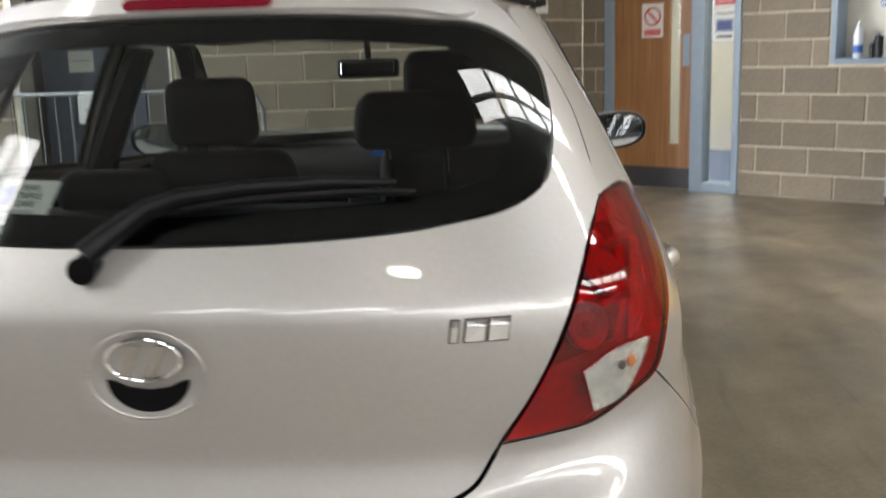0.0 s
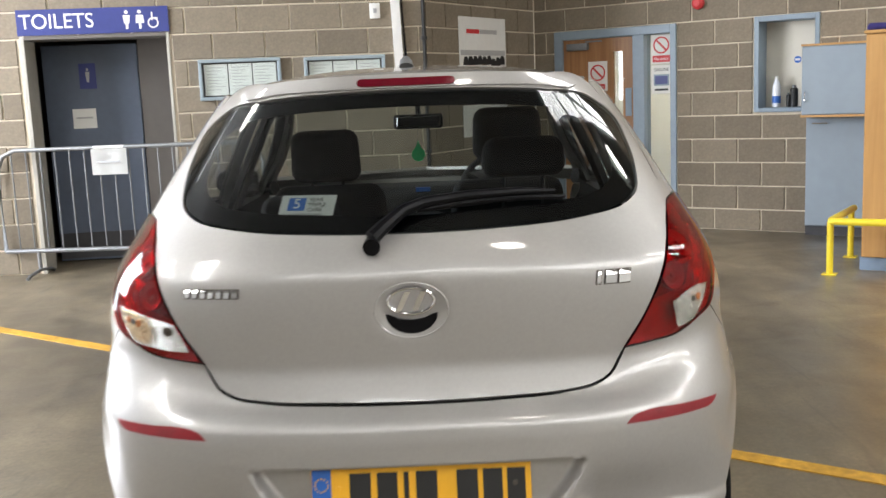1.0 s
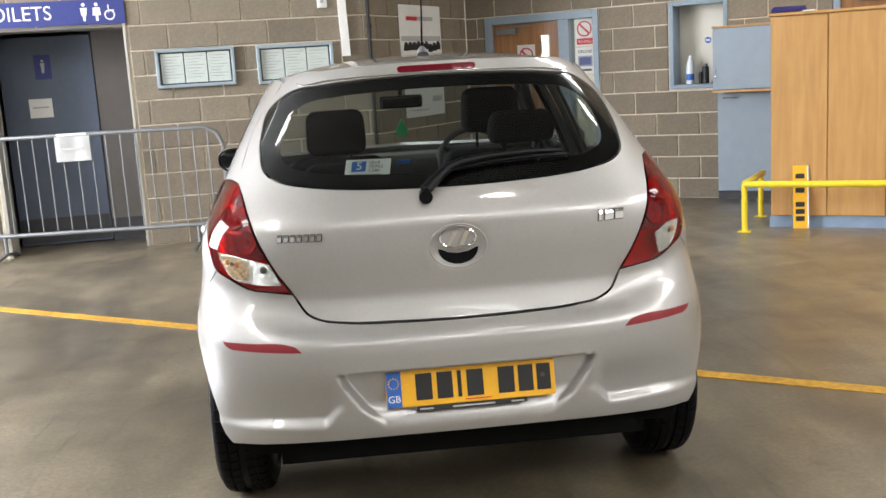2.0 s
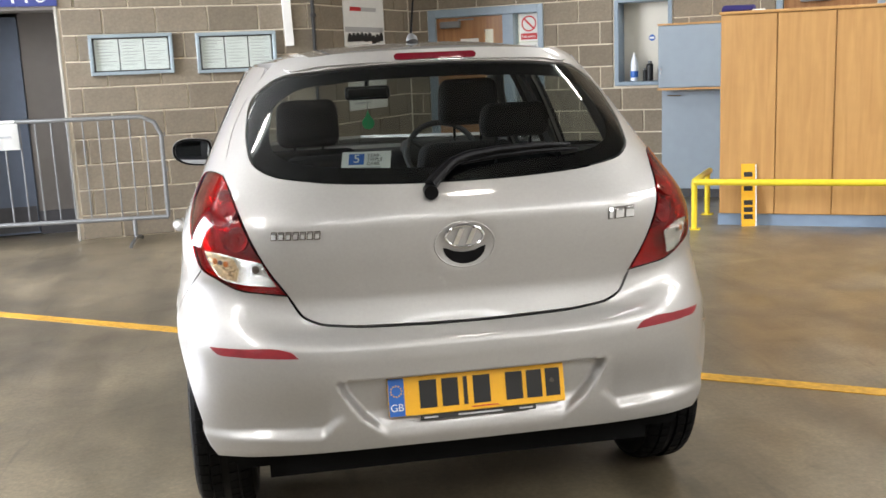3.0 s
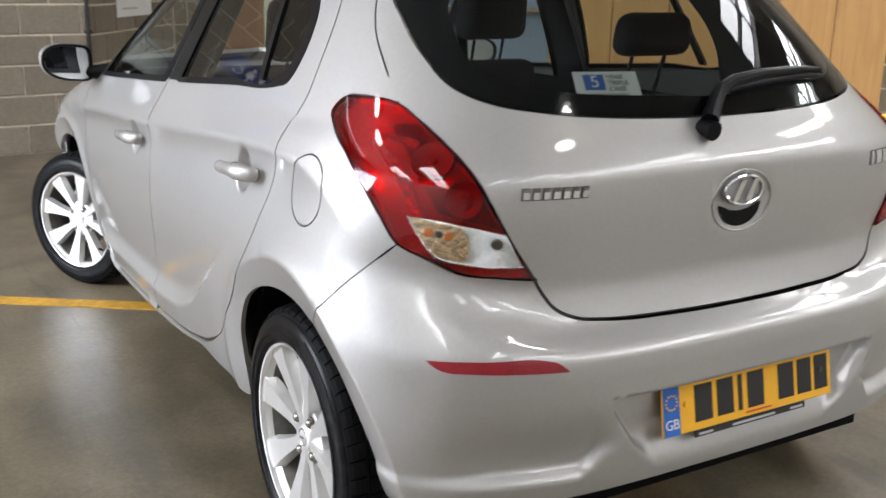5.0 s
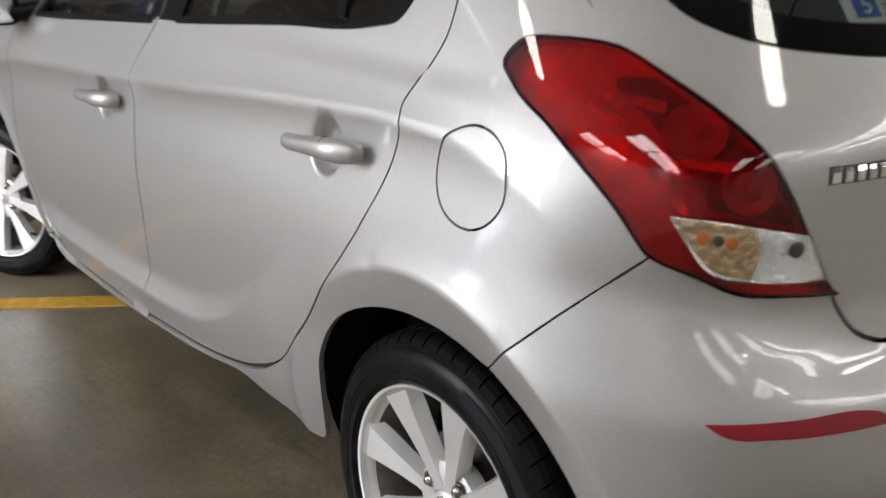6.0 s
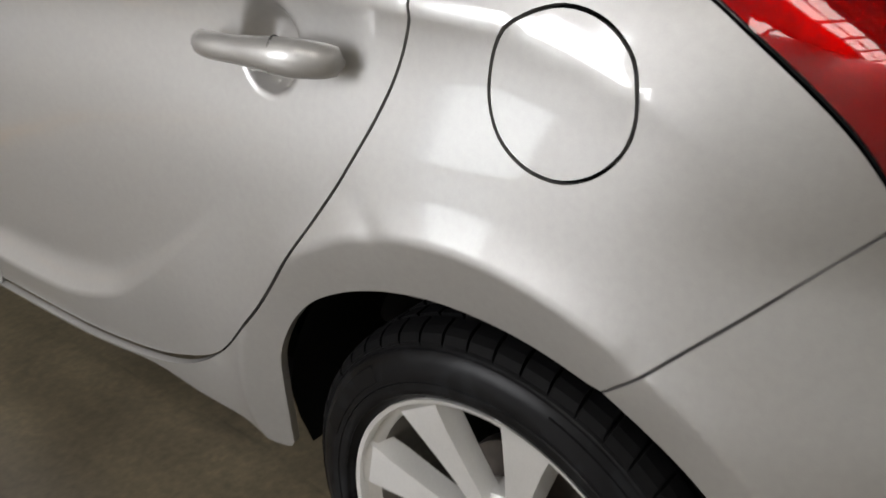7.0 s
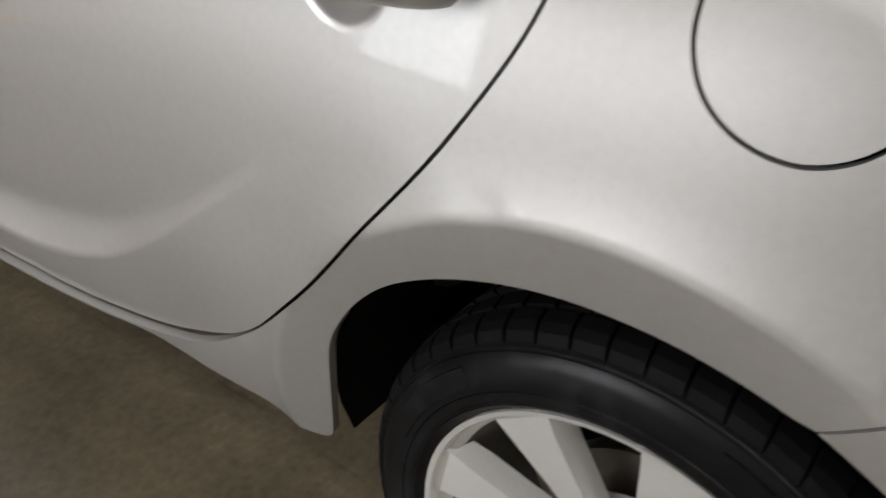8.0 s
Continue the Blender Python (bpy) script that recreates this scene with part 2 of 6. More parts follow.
_nt.links.new(_nt.nodes["Texture Coordinate"].outputs["Object"], _n.inputs["Vector"])
_nt.links.new(_n.outputs["Fac"], _r.inputs["Value"])
_nt.links.new(_r.outputs[0], _m.inputs[0])
_nt.links.new(_nt.nodes["Hue/Saturation/Value"].outputs["Color"], _m.inputs[6])
_nt.links.new(_m.outputs[2], _nt.nodes["Principled BSDF"].inputs["Base Color"])
WHITE_SHEET = material("white_sheet_wall", (0.76, 0.78, 0.80), 0.7, scale=5, vary=0.06)
LAMP_RED = material("lamp_red_bowl", (0.50, 0.06, 0.06), 0.22, 0.5, scale=60, vary=0.3, bump=0.35, dist=0.004)
LAMP_AMBER = material("amber_lamp_bowl", (0.74, 0.54, 0.34), 0.12, 0.9, scale=110, vary=0.55, bump=1.0, dist=0.004)
LAMP_DARK = material("dark_red_lamp_bowl", (0.20, 0.012, 0.018), 0.25, 0.5, scale=50, vary=0.6, bump=0.5, dist=0.004)
AMBER = material("amber_bulb", (0.42, 0.12, 0.02), 0.15, coat=0.6, vary=0.05)
PLATE_YELLOW = material("plate_yellow", (0.83, 0.43, 0.02), 0.4, scale=60, vary=0.05)
PLATE_BLUE = material("plate_blue", (0.02, 0.12, 0.45), 0.4, vary=0.05)
INK = material("black_ink", (0.012, 0.012, 0.012), 0.5, vary=0.1)
PALE_INK = material("grey_ink", (0.42, 0.42, 0.42), 0.6, vary=0.05)
PAPER = material("white_paper", (0.74, 0.74, 0.71), 0.8, scale=12, vary=0.05)
WHITE = material("white_paint", (0.78, 0.77, 0.74), 0.5, scale=10, vary=0.05)
CREAM = material("cream_wall_paint", (0.72, 0.68, 0.58), 0.7, scale=8, vary=0.06)
SIGN_BLUE = material("sign_blue", (0.033, 0.045, 0.19), 0.45, scale=20, vary=0.08)
SIGN_RED = material("sign_red", (0.55, 0.03, 0.035), 0.5, vary=0.05)
BOARD_FRAME = material("grey_blue_metal_frame", (0.33, 0.40, 0.44), 0.35, 0.3, scale=18, vary=0.06)
DOOR_BLUE = material("blue_grey_door_paint", (0.095, 0.120, 0.170), 0.5, scale=15, vary=0.1)
FRAME_BLUE = material("pale_blue_frame_paint", (0.235, 0.30, 0.36), 0.45, scale=18, vary=0.08)
CUPBOARD_BLUE = material("pale_blue_laminate", (0.27, 0.325, 0.375), 0.45, scale=10, vary=0.06)
SKIRT_BLUE = material("blue_plinth_paint", (0.23, 0.31, 0.42), 0.5, scale=12, vary=0.1)
YELLOW = material("yellow_safety_paint", (0.80, 0.62, 0.03), 0.4, scale=25, vary=0.1)
LINE_YELLOW = material("worn_yellow_floor_paint", (0.52, 0.285, 0.03), 0.6, scale=30, vary=0.45)
MORTAR = material("mortar", (0.62, 0.55, 0.43), 0.95, scale=40, vary=0.15)
BLOCK = block_material()
FLOOR = concrete_floor()
PLY = wood_material("birch_veneer", (0.44, 0.235, 0.080), (0.55, 0.315, 0.115), 12, 0.45)
OAK_DOOR = wood_material("oak_veneer", (0.24, 0.105, 0.035), (0.36, 0.175, 0.065), 12, 0.4, (14, 14, 0.5))
DARK_PAINT = material("dark_kick_plate", (0.045, 0.045, 0.05), 0.5, vary=0.2)
HALL_PAINT = material("hall_sheet_wall", (0.42, 0.41, 0.385), 0.7, scale=5, vary=0.1)
ROOF_PAINT = material("roof_sheet", (0.30, 0.295, 0.28), 0.7, scale=5, vary=0.08)
# dark tone carries the shade of the recessed toilet lobby
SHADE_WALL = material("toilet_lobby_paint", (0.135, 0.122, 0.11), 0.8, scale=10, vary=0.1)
GREEN = material("green_card", (0.05, 0.55, 0.2), 0.5, vary=0.1)
LAMP_GLOW = glow("high_bay_lamp", (1.0, 0.96, 0.88), 26)
OFFICE_GLOW = glow("office_ceiling_light", (1.0, 0.98, 0.95), 13)
NAVY = material("navy_cloth", (0.025, 0.02, 0.12), 0.9, scale=80, vary=0.2, bump=0.3)
CARPET = material("blue_carpet", (0.05, 0.08, 0.16), 0.95, scale=80, vary=0.2)
LINING = material("pale_door_lining", (0.40, 0.38, 0.33), 0.6, scale=15, vary=0.1)
WINDOW_PANE = glass("window_pane", (0.9, 0.93, 0.92))
MIRROR = material("mirror", (0.55, 0.57, 0.58), 0.01, 1.0, vary=0.0)
BOTTLE = material("clear_plastic", (0.75, 0.78, 0.82), 0.2, vary=0.05)

# ---- small builders ----


def part(name, bm, mat, parent, label="", smooth=True, sharp=35):
    """Links bm as one mesh object under parent (None: at top level)."""
    mesh = bpy.data.meshes.new(name)
    bm.normal_update()
    if smooth:
        lim = radians(sharp)
        for e in bm.edges:
            if len(e.link_faces) == 2 and e.calc_face_angle(0) > lim:
                e.smooth = False
        for f in bm.faces:
            f.smooth = True
    bm.to_mesh(mesh)
    bm.free()
    for mm in (mat if isinstance(mat, (list, tuple)) else [mat]):
        mesh.materials.append(mm)
    ob = new(name, mesh)
    if parent:
        ob.parent = parent
    if label:
        tagged(ob, label)
    return ob


def thing(name, m, label, category, group="", kind=""):
    ob = new(name)
    ob.matrix_world = m
    ob.empty_display_size = 0.1
    return tagged(ob, label, category, group, kind)


def box(bm, x0, x1, y0, y1, z0, z1, bevel=0.0, segs=2):
    r = bmesh.ops.create_cube(bm, size=1.0)
    vs = r["verts"]
    for v in vs:
        v.co = Vector((x0 + (v.co.x + 0.5) * (x1 - x0), y0 + (v.co.y + 0.5) * (y1 - y0), z0 + (v.co.z + 0.5) * (z1 - z0)))
    if bevel:
        es = list({e for v in vs for e in v.link_edges})
        bmesh.ops.bevel(bm, geom=es, offset=bevel, segments=segs, affect="EDGES", profile=0.5)
    return bm


def boxed(*a, **k):
    return box(bmesh.new(), *a, **k)


def tube(bm, pts, r, n=10, closed=False, cap=True):
    """A round tube of radius r (or radii) along points."""
    pts = [Vector(p) for p in pts]
    rings = []
    up = Vector((0, 0, 1))
    for i, p in enumerate(pts):
        a = pts[i - 1] if (i or closed) else pts[i]
        b = pts[(i + 1) % len(pts)] if (i < len(pts) - 1 or closed) else pts[i]
        d = (b - a).normalized()
        s = d.cross(up)
        if s.length < 1e-3:
            s = d.cross(Vector((1, 0, 0)))
        s.normalize()
        u = s.cross(d).normalized()
        rr = r[i] if isinstance(r, (list, tuple)) else r
        rings.append([bm.verts.new(p + rr * (math.cos(2 * math.pi * k / n) * s + math.sin(2 * math.pi * k / n) * u)) for k in range(n)])
    m = len(rings)
    for i in range(m if closed else m - 1):
        A, B = rings[i], rings[(i + 1) % m]
        for k in range(n):
            bm.faces.new((A[k], A[(k + 1) % n], B[(k + 1) % n], B[k]))
    if cap and not closed:
        bm.faces.new(rings[0][::-1])
        bm.faces.new(rings[-1])
    bmesh.ops.recalc_face_normals(bm, faces=bm.faces)
    return bm


def lathe(bm, profile, n=32, axis="z", m=None, close=False):
    """Turns (radius, height) pairs round an axis."""
    rings = []
    for r, h in profile:
        ring = []
        for k in range(n):
            a = 2 * math.pi * k / n
            c = {"z": (r * math.cos(a), r * math.sin(a), h), "x": (h, r * math.cos(a), r * math.sin(a)), "y": (r * math.cos(a), h, r * math.sin(a))}[axis]
            ring.append(bm.verts.new(m @ Vector(c) if m else c))
        rings.append(ring)
    for i in range(len(rings) - 1 + (1 if close else 0)):
        A, B = rings[i], rings[(i + 1) % len(rings)]
        for k in range(n):
            bm.faces.new((A[k], A[(k + 1) % n], B[(k + 1) % n], B[k]))
    if not close:
        for ring in (rings[0], rings[-1]):
            if profile[0 if ring is rings[0] else -1][0] > 1e-4:
                bm.faces.new(ring)
    bmesh.ops.remove_doubles(bm, verts=bm.verts, dist=1e-5)
    bmesh.ops.recalc_face_normals(bm, faces=bm.faces)
    return bm


def disc(bm, cx, cz, rx, rz, y0, y1, n=32):
    """An upright oval plate in the xz plane."""
    a = [bm.verts.new((cx + rx * math.cos(2 * math.pi * k / n), y0, cz + rz * math.sin(2 * math.pi * k / n))) for k in range(n)]
    b = [bm.verts.new((v.co.x, y1, v.co.z)) for v in a]
    for k in range(n):
        bm.faces.new((a[k], a[(k + 1) % n], b[(k + 1) % n], b[k]))
    bm.faces.new(a[::-1])
    bm.faces.new(b)
    bmesh.ops.recalc_face_normals(bm, faces=bm.faces)
    return bm


def ring_plate(bm, cx, cz, r0, r1, y0, y1, n=32):
    p = [(r0, y0), (r1, y0), (r1, y1), (r0, y1)]
    lathe(bm, p, n, "y", Matrix.Translation((cx, 0, cz)), close=True)
    return bm


def slab(bm, outline, y0, y1):
    """Extrudes an outline of (x, z) from y0 to y1."""
    a = [bm.verts.new((x, y0, z)) for x, z in outline]
    b = [bm.verts.new((x, y1, z)) for x, z in outline]
    n = len(a)
    for k in range(n):
        bm.faces.new((a[k], a[(k + 1) % n], b[(k + 1) % n], b[k]))
    bm.faces.new(a[::-1])
    bm.faces.new(b)
    bmesh.ops.recalc_face_normals(bm, faces=bm.faces)
    return bm


def lettering(name, words, size, m, mat, parent, depth=0.002, align="CENTER", stretch=1.0):
    """Words in the built-in font as a mesh that faces -y in the parent's frame."""
    cu = bpy.data.curves.new(name, "FONT")
    cu.body, cu.size, cu.extrude, cu.align_x, cu.align_y = words, size, depth, align, "CENTER"
    tmp = bpy.data.objects.new("tmp_text", cu)
    scene.collection.objects.link(tmp)
    mesh = bpy.data.meshes.new_from_object(tmp.evaluated_get(bpy.context.evaluated_depsgraph_get()))
    bpy.data.objects.remove(tmp)
    mesh.transform(m @ pose(0, 0, 0, 90, 0, 0) @ Matrix.Diagonal((stretch, 1, 1, 1)))
    mesh.materials.clear()
    mesh.materials.append(mat)
    ob = new(name, mesh)
    ob.parent = parent
    return ob


def catmull(pts, closed=True, step=0.02, corners=()):
    """A smooth line through points in the plane, with sharp corners at the given indices."""
    out, n = [], len(pts)
    for i in range(n if closed else n - 1):
        p1, p2 = Vector(pts[i]), Vector(pts[(i + 1) % n])
        p0 = Vector(pts[i - 1]) if (closed or i) else p1
        p3 = Vector(pts[(i + 2) % n]) if (closed or i + 2 < n) else p2
        L = (p2 - p1).length
        if L < 1e-6:
            continue

        def tangent(a, b, c, at):
            if at in corners:
                return None
            la, lb = max((b - a).length, 1e-6), max((c - b).length, 1e-6)
            return ((b - a) / la * lb + (c - b) / lb * la) / (la + lb)
        t1, t2 = tangent(p0, p1, p2, i), tangent(p1, p2, p3, (i + 1) % n)
        t1 = (p2 - p1) / L if t1 is None else t1
        t2 = (p2 - p1) / L if t2 is None else t2
        k = max(1, int(math.ceil(L / step)))
        for j in range(k):
            t = j / k
            h = (2 * t ** 3 - 3 * t * t + 1, t ** 3 - 2 * t * t + t, -2 * t ** 3 + 3 * t * t, t ** 3 - t * t)
            out.append(tuple(h[0] * p1 + h[1] * L * t1 + h[2] * p2 + h[3] * L * t2))
    if not closed:
        out.append(tuple(pts[-1]))
    return out

# ---- the hall: floor, walls, ceiling ----
WALL_A = pose(-0.02, 6.82, 0, 0, 0, 6.5)       # wall with the toilets and notice boards; x along it, y into it
WALL_P = pose(-0.02, 6.82, 0, 0, 0, 56.3)      # short return with the poster
WALL_B = pose(1.107, 8.51, 0, 0, 0, -33.7)     # wall with the office door and hatch
CABINETS = pose(3.14, 5.06, 0, 0, 0, -31.0)    # the tall cupboards

bm = bmesh.new()
box(bm, -12, 16, -14, 14, -0.2, 0.0)
tagged(part("floor", bm, FLOOR, None, "", False), "worn polished grey-brown concrete floor with stains and scuffs", "floor", kind="structure")


def wall_object(name, m, u0, u1, holes, mat, label, z1=CEIL, thick=0.3, y0=0.004):
    """A wall along u with rectangular openings (u0, u1, z0, z1) cut through it."""
    us = sorted({u0, u1, *[h[0] for h in holes], *[h[1] for h in holes]})
    zs = sorted({0.0, z1, *[h[2] for h in holes], *[h[3] for h in holes]})
    b = bmesh.new()
    for i in range(len(us) - 1):
        for j in range(len(zs) - 1):
            um, zm = (us[i] + us[i + 1]) / 2, (zs[j] + zs[j + 1]) / 2
            if any(h[0] < um < h[1] and h[2] < zm < h[3] for h in holes):
                continue
            box(b, us[i], us[i + 1], y0, thick, zs[j], zs[j + 1])
    ob = part(name, b, mat, None, "", False)
    ob.matrix_world = m
    return tagged(ob, label, "wall", kind="structure")


A_HOLES = [(-3.465, -2.225, 0.0, 2.03)]
B_HOLES = [(0.30, 1.53, 0.0, 1.965), (2.36, 2.88, 1.14, 1.98), (3.95, 4.78, 0.0, 2.02)]
wall_a = wall_object("wall_north", WALL_A, -7.0, 0.0, A_HOLES, MORTAR, "brown concrete block wall with pale mortar joints")
wall_p = wall_object("wall_return", WALL_P, 0.0, 2.03, [], MORTAR, "short return of brown concrete blockwork in shade")
wall_b = wall_object("wall_east", WALL_B, 0.0, 12.0, B_HOLES, MORTAR, "brown concrete block wall with office door and hatch")

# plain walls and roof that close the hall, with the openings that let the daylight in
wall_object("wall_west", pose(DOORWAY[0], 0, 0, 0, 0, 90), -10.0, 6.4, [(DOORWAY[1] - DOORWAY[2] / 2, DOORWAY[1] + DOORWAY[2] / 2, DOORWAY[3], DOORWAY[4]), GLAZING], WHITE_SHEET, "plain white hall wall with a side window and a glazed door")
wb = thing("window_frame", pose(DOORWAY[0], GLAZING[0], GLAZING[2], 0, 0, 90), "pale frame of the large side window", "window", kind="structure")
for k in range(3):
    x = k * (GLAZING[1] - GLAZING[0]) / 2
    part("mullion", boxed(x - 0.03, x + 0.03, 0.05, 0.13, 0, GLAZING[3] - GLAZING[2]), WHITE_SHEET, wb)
wf = thing("door_frame", pose(DOORWAY[0], DOORWAY[1], DOORWAY[3], 0, 0, 90), "pale blue frame of the low glazed side door", "door", kind="structure")
for x in (-DOORWAY[2] / 2, DOORWAY[2] / 2):
    part("bar", boxed(x - 0.05, x + 0.05, 0.02, 0.12, 0, DOORWAY[4] - DOORWAY[3]), FRAME_BLUE, wf)
for k in (0, 2):
    z = k * (DOORWAY[4] - DOORWAY[3]) / 2
    part("bar", boxed(-DOORWAY[2] / 2, DOORWAY[2] / 2, 0.03, 0.11, z - 0.04, z + 0.04), FRAME_BLUE, wf)
wall_object("wall_south", pose(8.0, -9.8, 0, 0, 0, 180), -4.0, 14.6, [], HALL_PAINT, "plain grey hall wall")
wall_object("wall_southeast", pose(11.09, 1.85, 0, 0, 0, -110), 0.0, 13.0, [], HALL_PAINT, "plain grey hall wall")
cm = bmesh.new()
xs = sorted({-14.0, 14.0, *[v for s in STRIPS for v in (s[0] - s[3] / 2, s[0] + s[3] / 2)]})
ys = sorted({-16.0, 14.0, *[v for s in STRIPS for v in s[1:3]]})
for i in range(len(xs) - 1):
    for j in range(len(ys) - 1):
        mx, my = (xs[i] + xs[i + 1]) / 2, (ys[j] + ys[j + 1]) / 2
        if not any(abs(mx - s[0]) < s[3] / 2 and s[1] < my < s[2] for s in STRIPS):
            box(cm, xs[i], xs[i + 1], ys[j], ys[j + 1], CEIL, CEIL + 0.08)
for sx, y0, y1, w, watts in STRIPS:
    box(cm, sx - 0.025, sx + 0.025, y0, y1, CEIL - 0.02, CEIL + 0.03)
    for k in range(int((y1 - y0) / 1.1)):
        box(cm, sx - w / 2, sx + w / 2, y0 + 1.1 * k - 0.06, y0 + 1.1 * k + 0.06, CEIL - 0.025, CEIL + 0.028)
ceiling = part("ceiling", cm, ROOF_PAINT, None, "", False)
ceiling.matrix_world = ROOF
tagged(ceiling, "pale sheet roof with strip rooflights", "ceiling", kind="structure")


def high_bay(x, y):
    t = thing("high_bay_lamp", pose(x, y, CEIL), "round high-bay lamp hung from the roof", "ceiling lamp", "high bay lamps")
    b = bmesh.new()
    lathe(b, [(0.05, -0.75), (0.09, -0.78), (0.12, -0.95), (0.22, -1.12), (0.215, -1.12), (0.11, -0.96), (0.05, -0.8)], 24)
    part("reflector", b, STEEL, t)
    b = bmesh.new()
    lathe(b, [(0.0, -1.10), (0.17, -1.10), (0.19, -1.085), (0.0, -1.075)], 24)
    part("lens", b, LAMP_GLOW, t)
    b = bmesh.new()
    tube(b, [(0, 0, 0), (0, 0, -0.78)], 0.012, 6)
    part("rod", b, STEEL, t)


for x, y in ((0.75, -0.95), (3.7, 2.5), (-3.0, 2.3), (0.6, -4.8)):
    high_bay(x, y)

# yellow line on the floor, worn
line = bmesh.new()
box(line, -5.6, 4.4, -0.045, 0.045, 0.0, 0.004)
lo = part("floor_marking", line, LINE_YELLOW, None, "", False)
lo.matrix_world = pose(0.0, 2.262, 0, 0, 0, -34.2)
tagged(lo, "worn yellow line painted on the concrete floor", "floor marking", kind="structure")

# ---- wall A: toilets, notice boards ----


def sign_board(name, m, u0, u1, z0, z1, mat, label, category, depth=0.012):
    t = thing(name, m @ pose((u0 + u1) / 2, -0.010, z0), label, category)
    w = (u1 - u0) / 2
    part("panel", boxed(-w, w, -depth, 0, 0, z1 - z0, 0.002, 1), mat, t)
    return t, w, z1 - z0


t, w, h = sign_board("toilet_sign", WALL_A, -3.475, -2.215, 2.05, 2.265, SIGN_BLUE, "blue sign with white lettering over the toilet doorway", "sign")
lettering("word", "TOILETS", 0.175, pose(-0.30, -0.014, h / 2), WHITE, t, 0.001, stretch=0.95)
for i, u in enumerate((0.28, 0.39)):
    b = bmesh.new()
    disc(b, u, h * 0.8, 0.016, 0.016, -0.014, -0.0121, 16)
    slab(b, [(u - 0.03, h * 0.68), (u + 0.03, h * 0.68), (u + (0.022 if i == 0 else 0.036), h * 0.36), (u + 0.012, h * 0.36), (u + 0.01, h * 0.14), (u - 0.01, h * 0.14), (u - 0.012, h * 0.36), (u - (0.022 if i == 0 else 0.036), h * 0.36)], -0.014, -0.0121)
    part("symbol", b, WHITE, t, smooth=False)
b = bmesh.new()
ring_plate(b, 0.50, h * 0.36, 0.034, 0.046, -0.014, -0.0121, 24)
box(b, 0.487, 0.499, -0.014, -0.0121, h * 0.45, h * 0.78)
box(b, 0.493, 0.54, -0.014, -0.0121, h * 0.5, h * 0.57)
part("symbol", b, WHITE, t, smooth=False)

# doorway lining, lobby and the blue door inside
lin = thing("door_lining", WALL_A @ pose(-2.845, 0, 0), "pale timber lining round the toilet doorway", "door frame", kind="structure")
# the head is coloured as shaded, while the jambs stay pale
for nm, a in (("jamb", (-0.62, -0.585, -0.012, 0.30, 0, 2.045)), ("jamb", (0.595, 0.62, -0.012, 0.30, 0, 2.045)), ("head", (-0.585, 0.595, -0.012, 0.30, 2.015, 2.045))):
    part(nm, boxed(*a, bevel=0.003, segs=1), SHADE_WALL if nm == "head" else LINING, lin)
# lobby walls are coloured dark for the shade in the recess
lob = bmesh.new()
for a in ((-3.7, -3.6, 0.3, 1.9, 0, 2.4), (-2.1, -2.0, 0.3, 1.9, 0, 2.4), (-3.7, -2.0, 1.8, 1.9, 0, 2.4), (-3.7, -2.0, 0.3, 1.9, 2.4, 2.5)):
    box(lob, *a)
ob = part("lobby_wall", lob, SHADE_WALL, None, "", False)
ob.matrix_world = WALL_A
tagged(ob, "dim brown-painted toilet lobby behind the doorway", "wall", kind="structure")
td = thing("toilet_door", WALL_A @ pose(-3.02, 0.62, 0), "blue-grey toilet door with kick plate and small signs", "door")
part("leaf", boxed(-0.45, 0.40, 0, 0.045, 0.01, 2.0, 0.004, 1), DOOR_BLUE, td)
part("kick_plate", boxed(-0.44, 0.39, -0.004, 0.0, 0.03, 0.27), DARK_PAINT, td, "dark kick plate")
b = boxed(-0.13, 0.02, -0.006, 0.0, 1.60, 1.83)
sg = part("door_sign", b, SIGN_BLUE, td, "small blue sign")
b = bmesh.new()
disc(b, -0.055, 1.775, 0.012, 0.012, -0.008, -0.0065, 12)
slab(b, [(-0.075, 1.755), (-0.035, 1.755), (-0.045, 1.66), (-0.065, 1.66)], -0.008, -0.0065)
part("symbol", b, PALE_INK, sg, smooth=False)
nt_ = part("notice", boxed(-0.22, -0.01, -0.004, 0.0, 1.24, 1.42), PAPER, td, "white paper notice")
part("text_bar", boxed(-0.19, -0.04, -0.006, -0.0045, 1.33, 1.345), PALE_INK, nt_)
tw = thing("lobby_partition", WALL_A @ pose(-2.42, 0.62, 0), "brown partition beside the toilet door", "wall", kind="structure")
# the partition's colour has the lobby's shade in it
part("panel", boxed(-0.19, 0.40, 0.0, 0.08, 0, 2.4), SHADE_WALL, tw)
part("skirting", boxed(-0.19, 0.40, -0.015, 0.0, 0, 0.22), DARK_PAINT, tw)


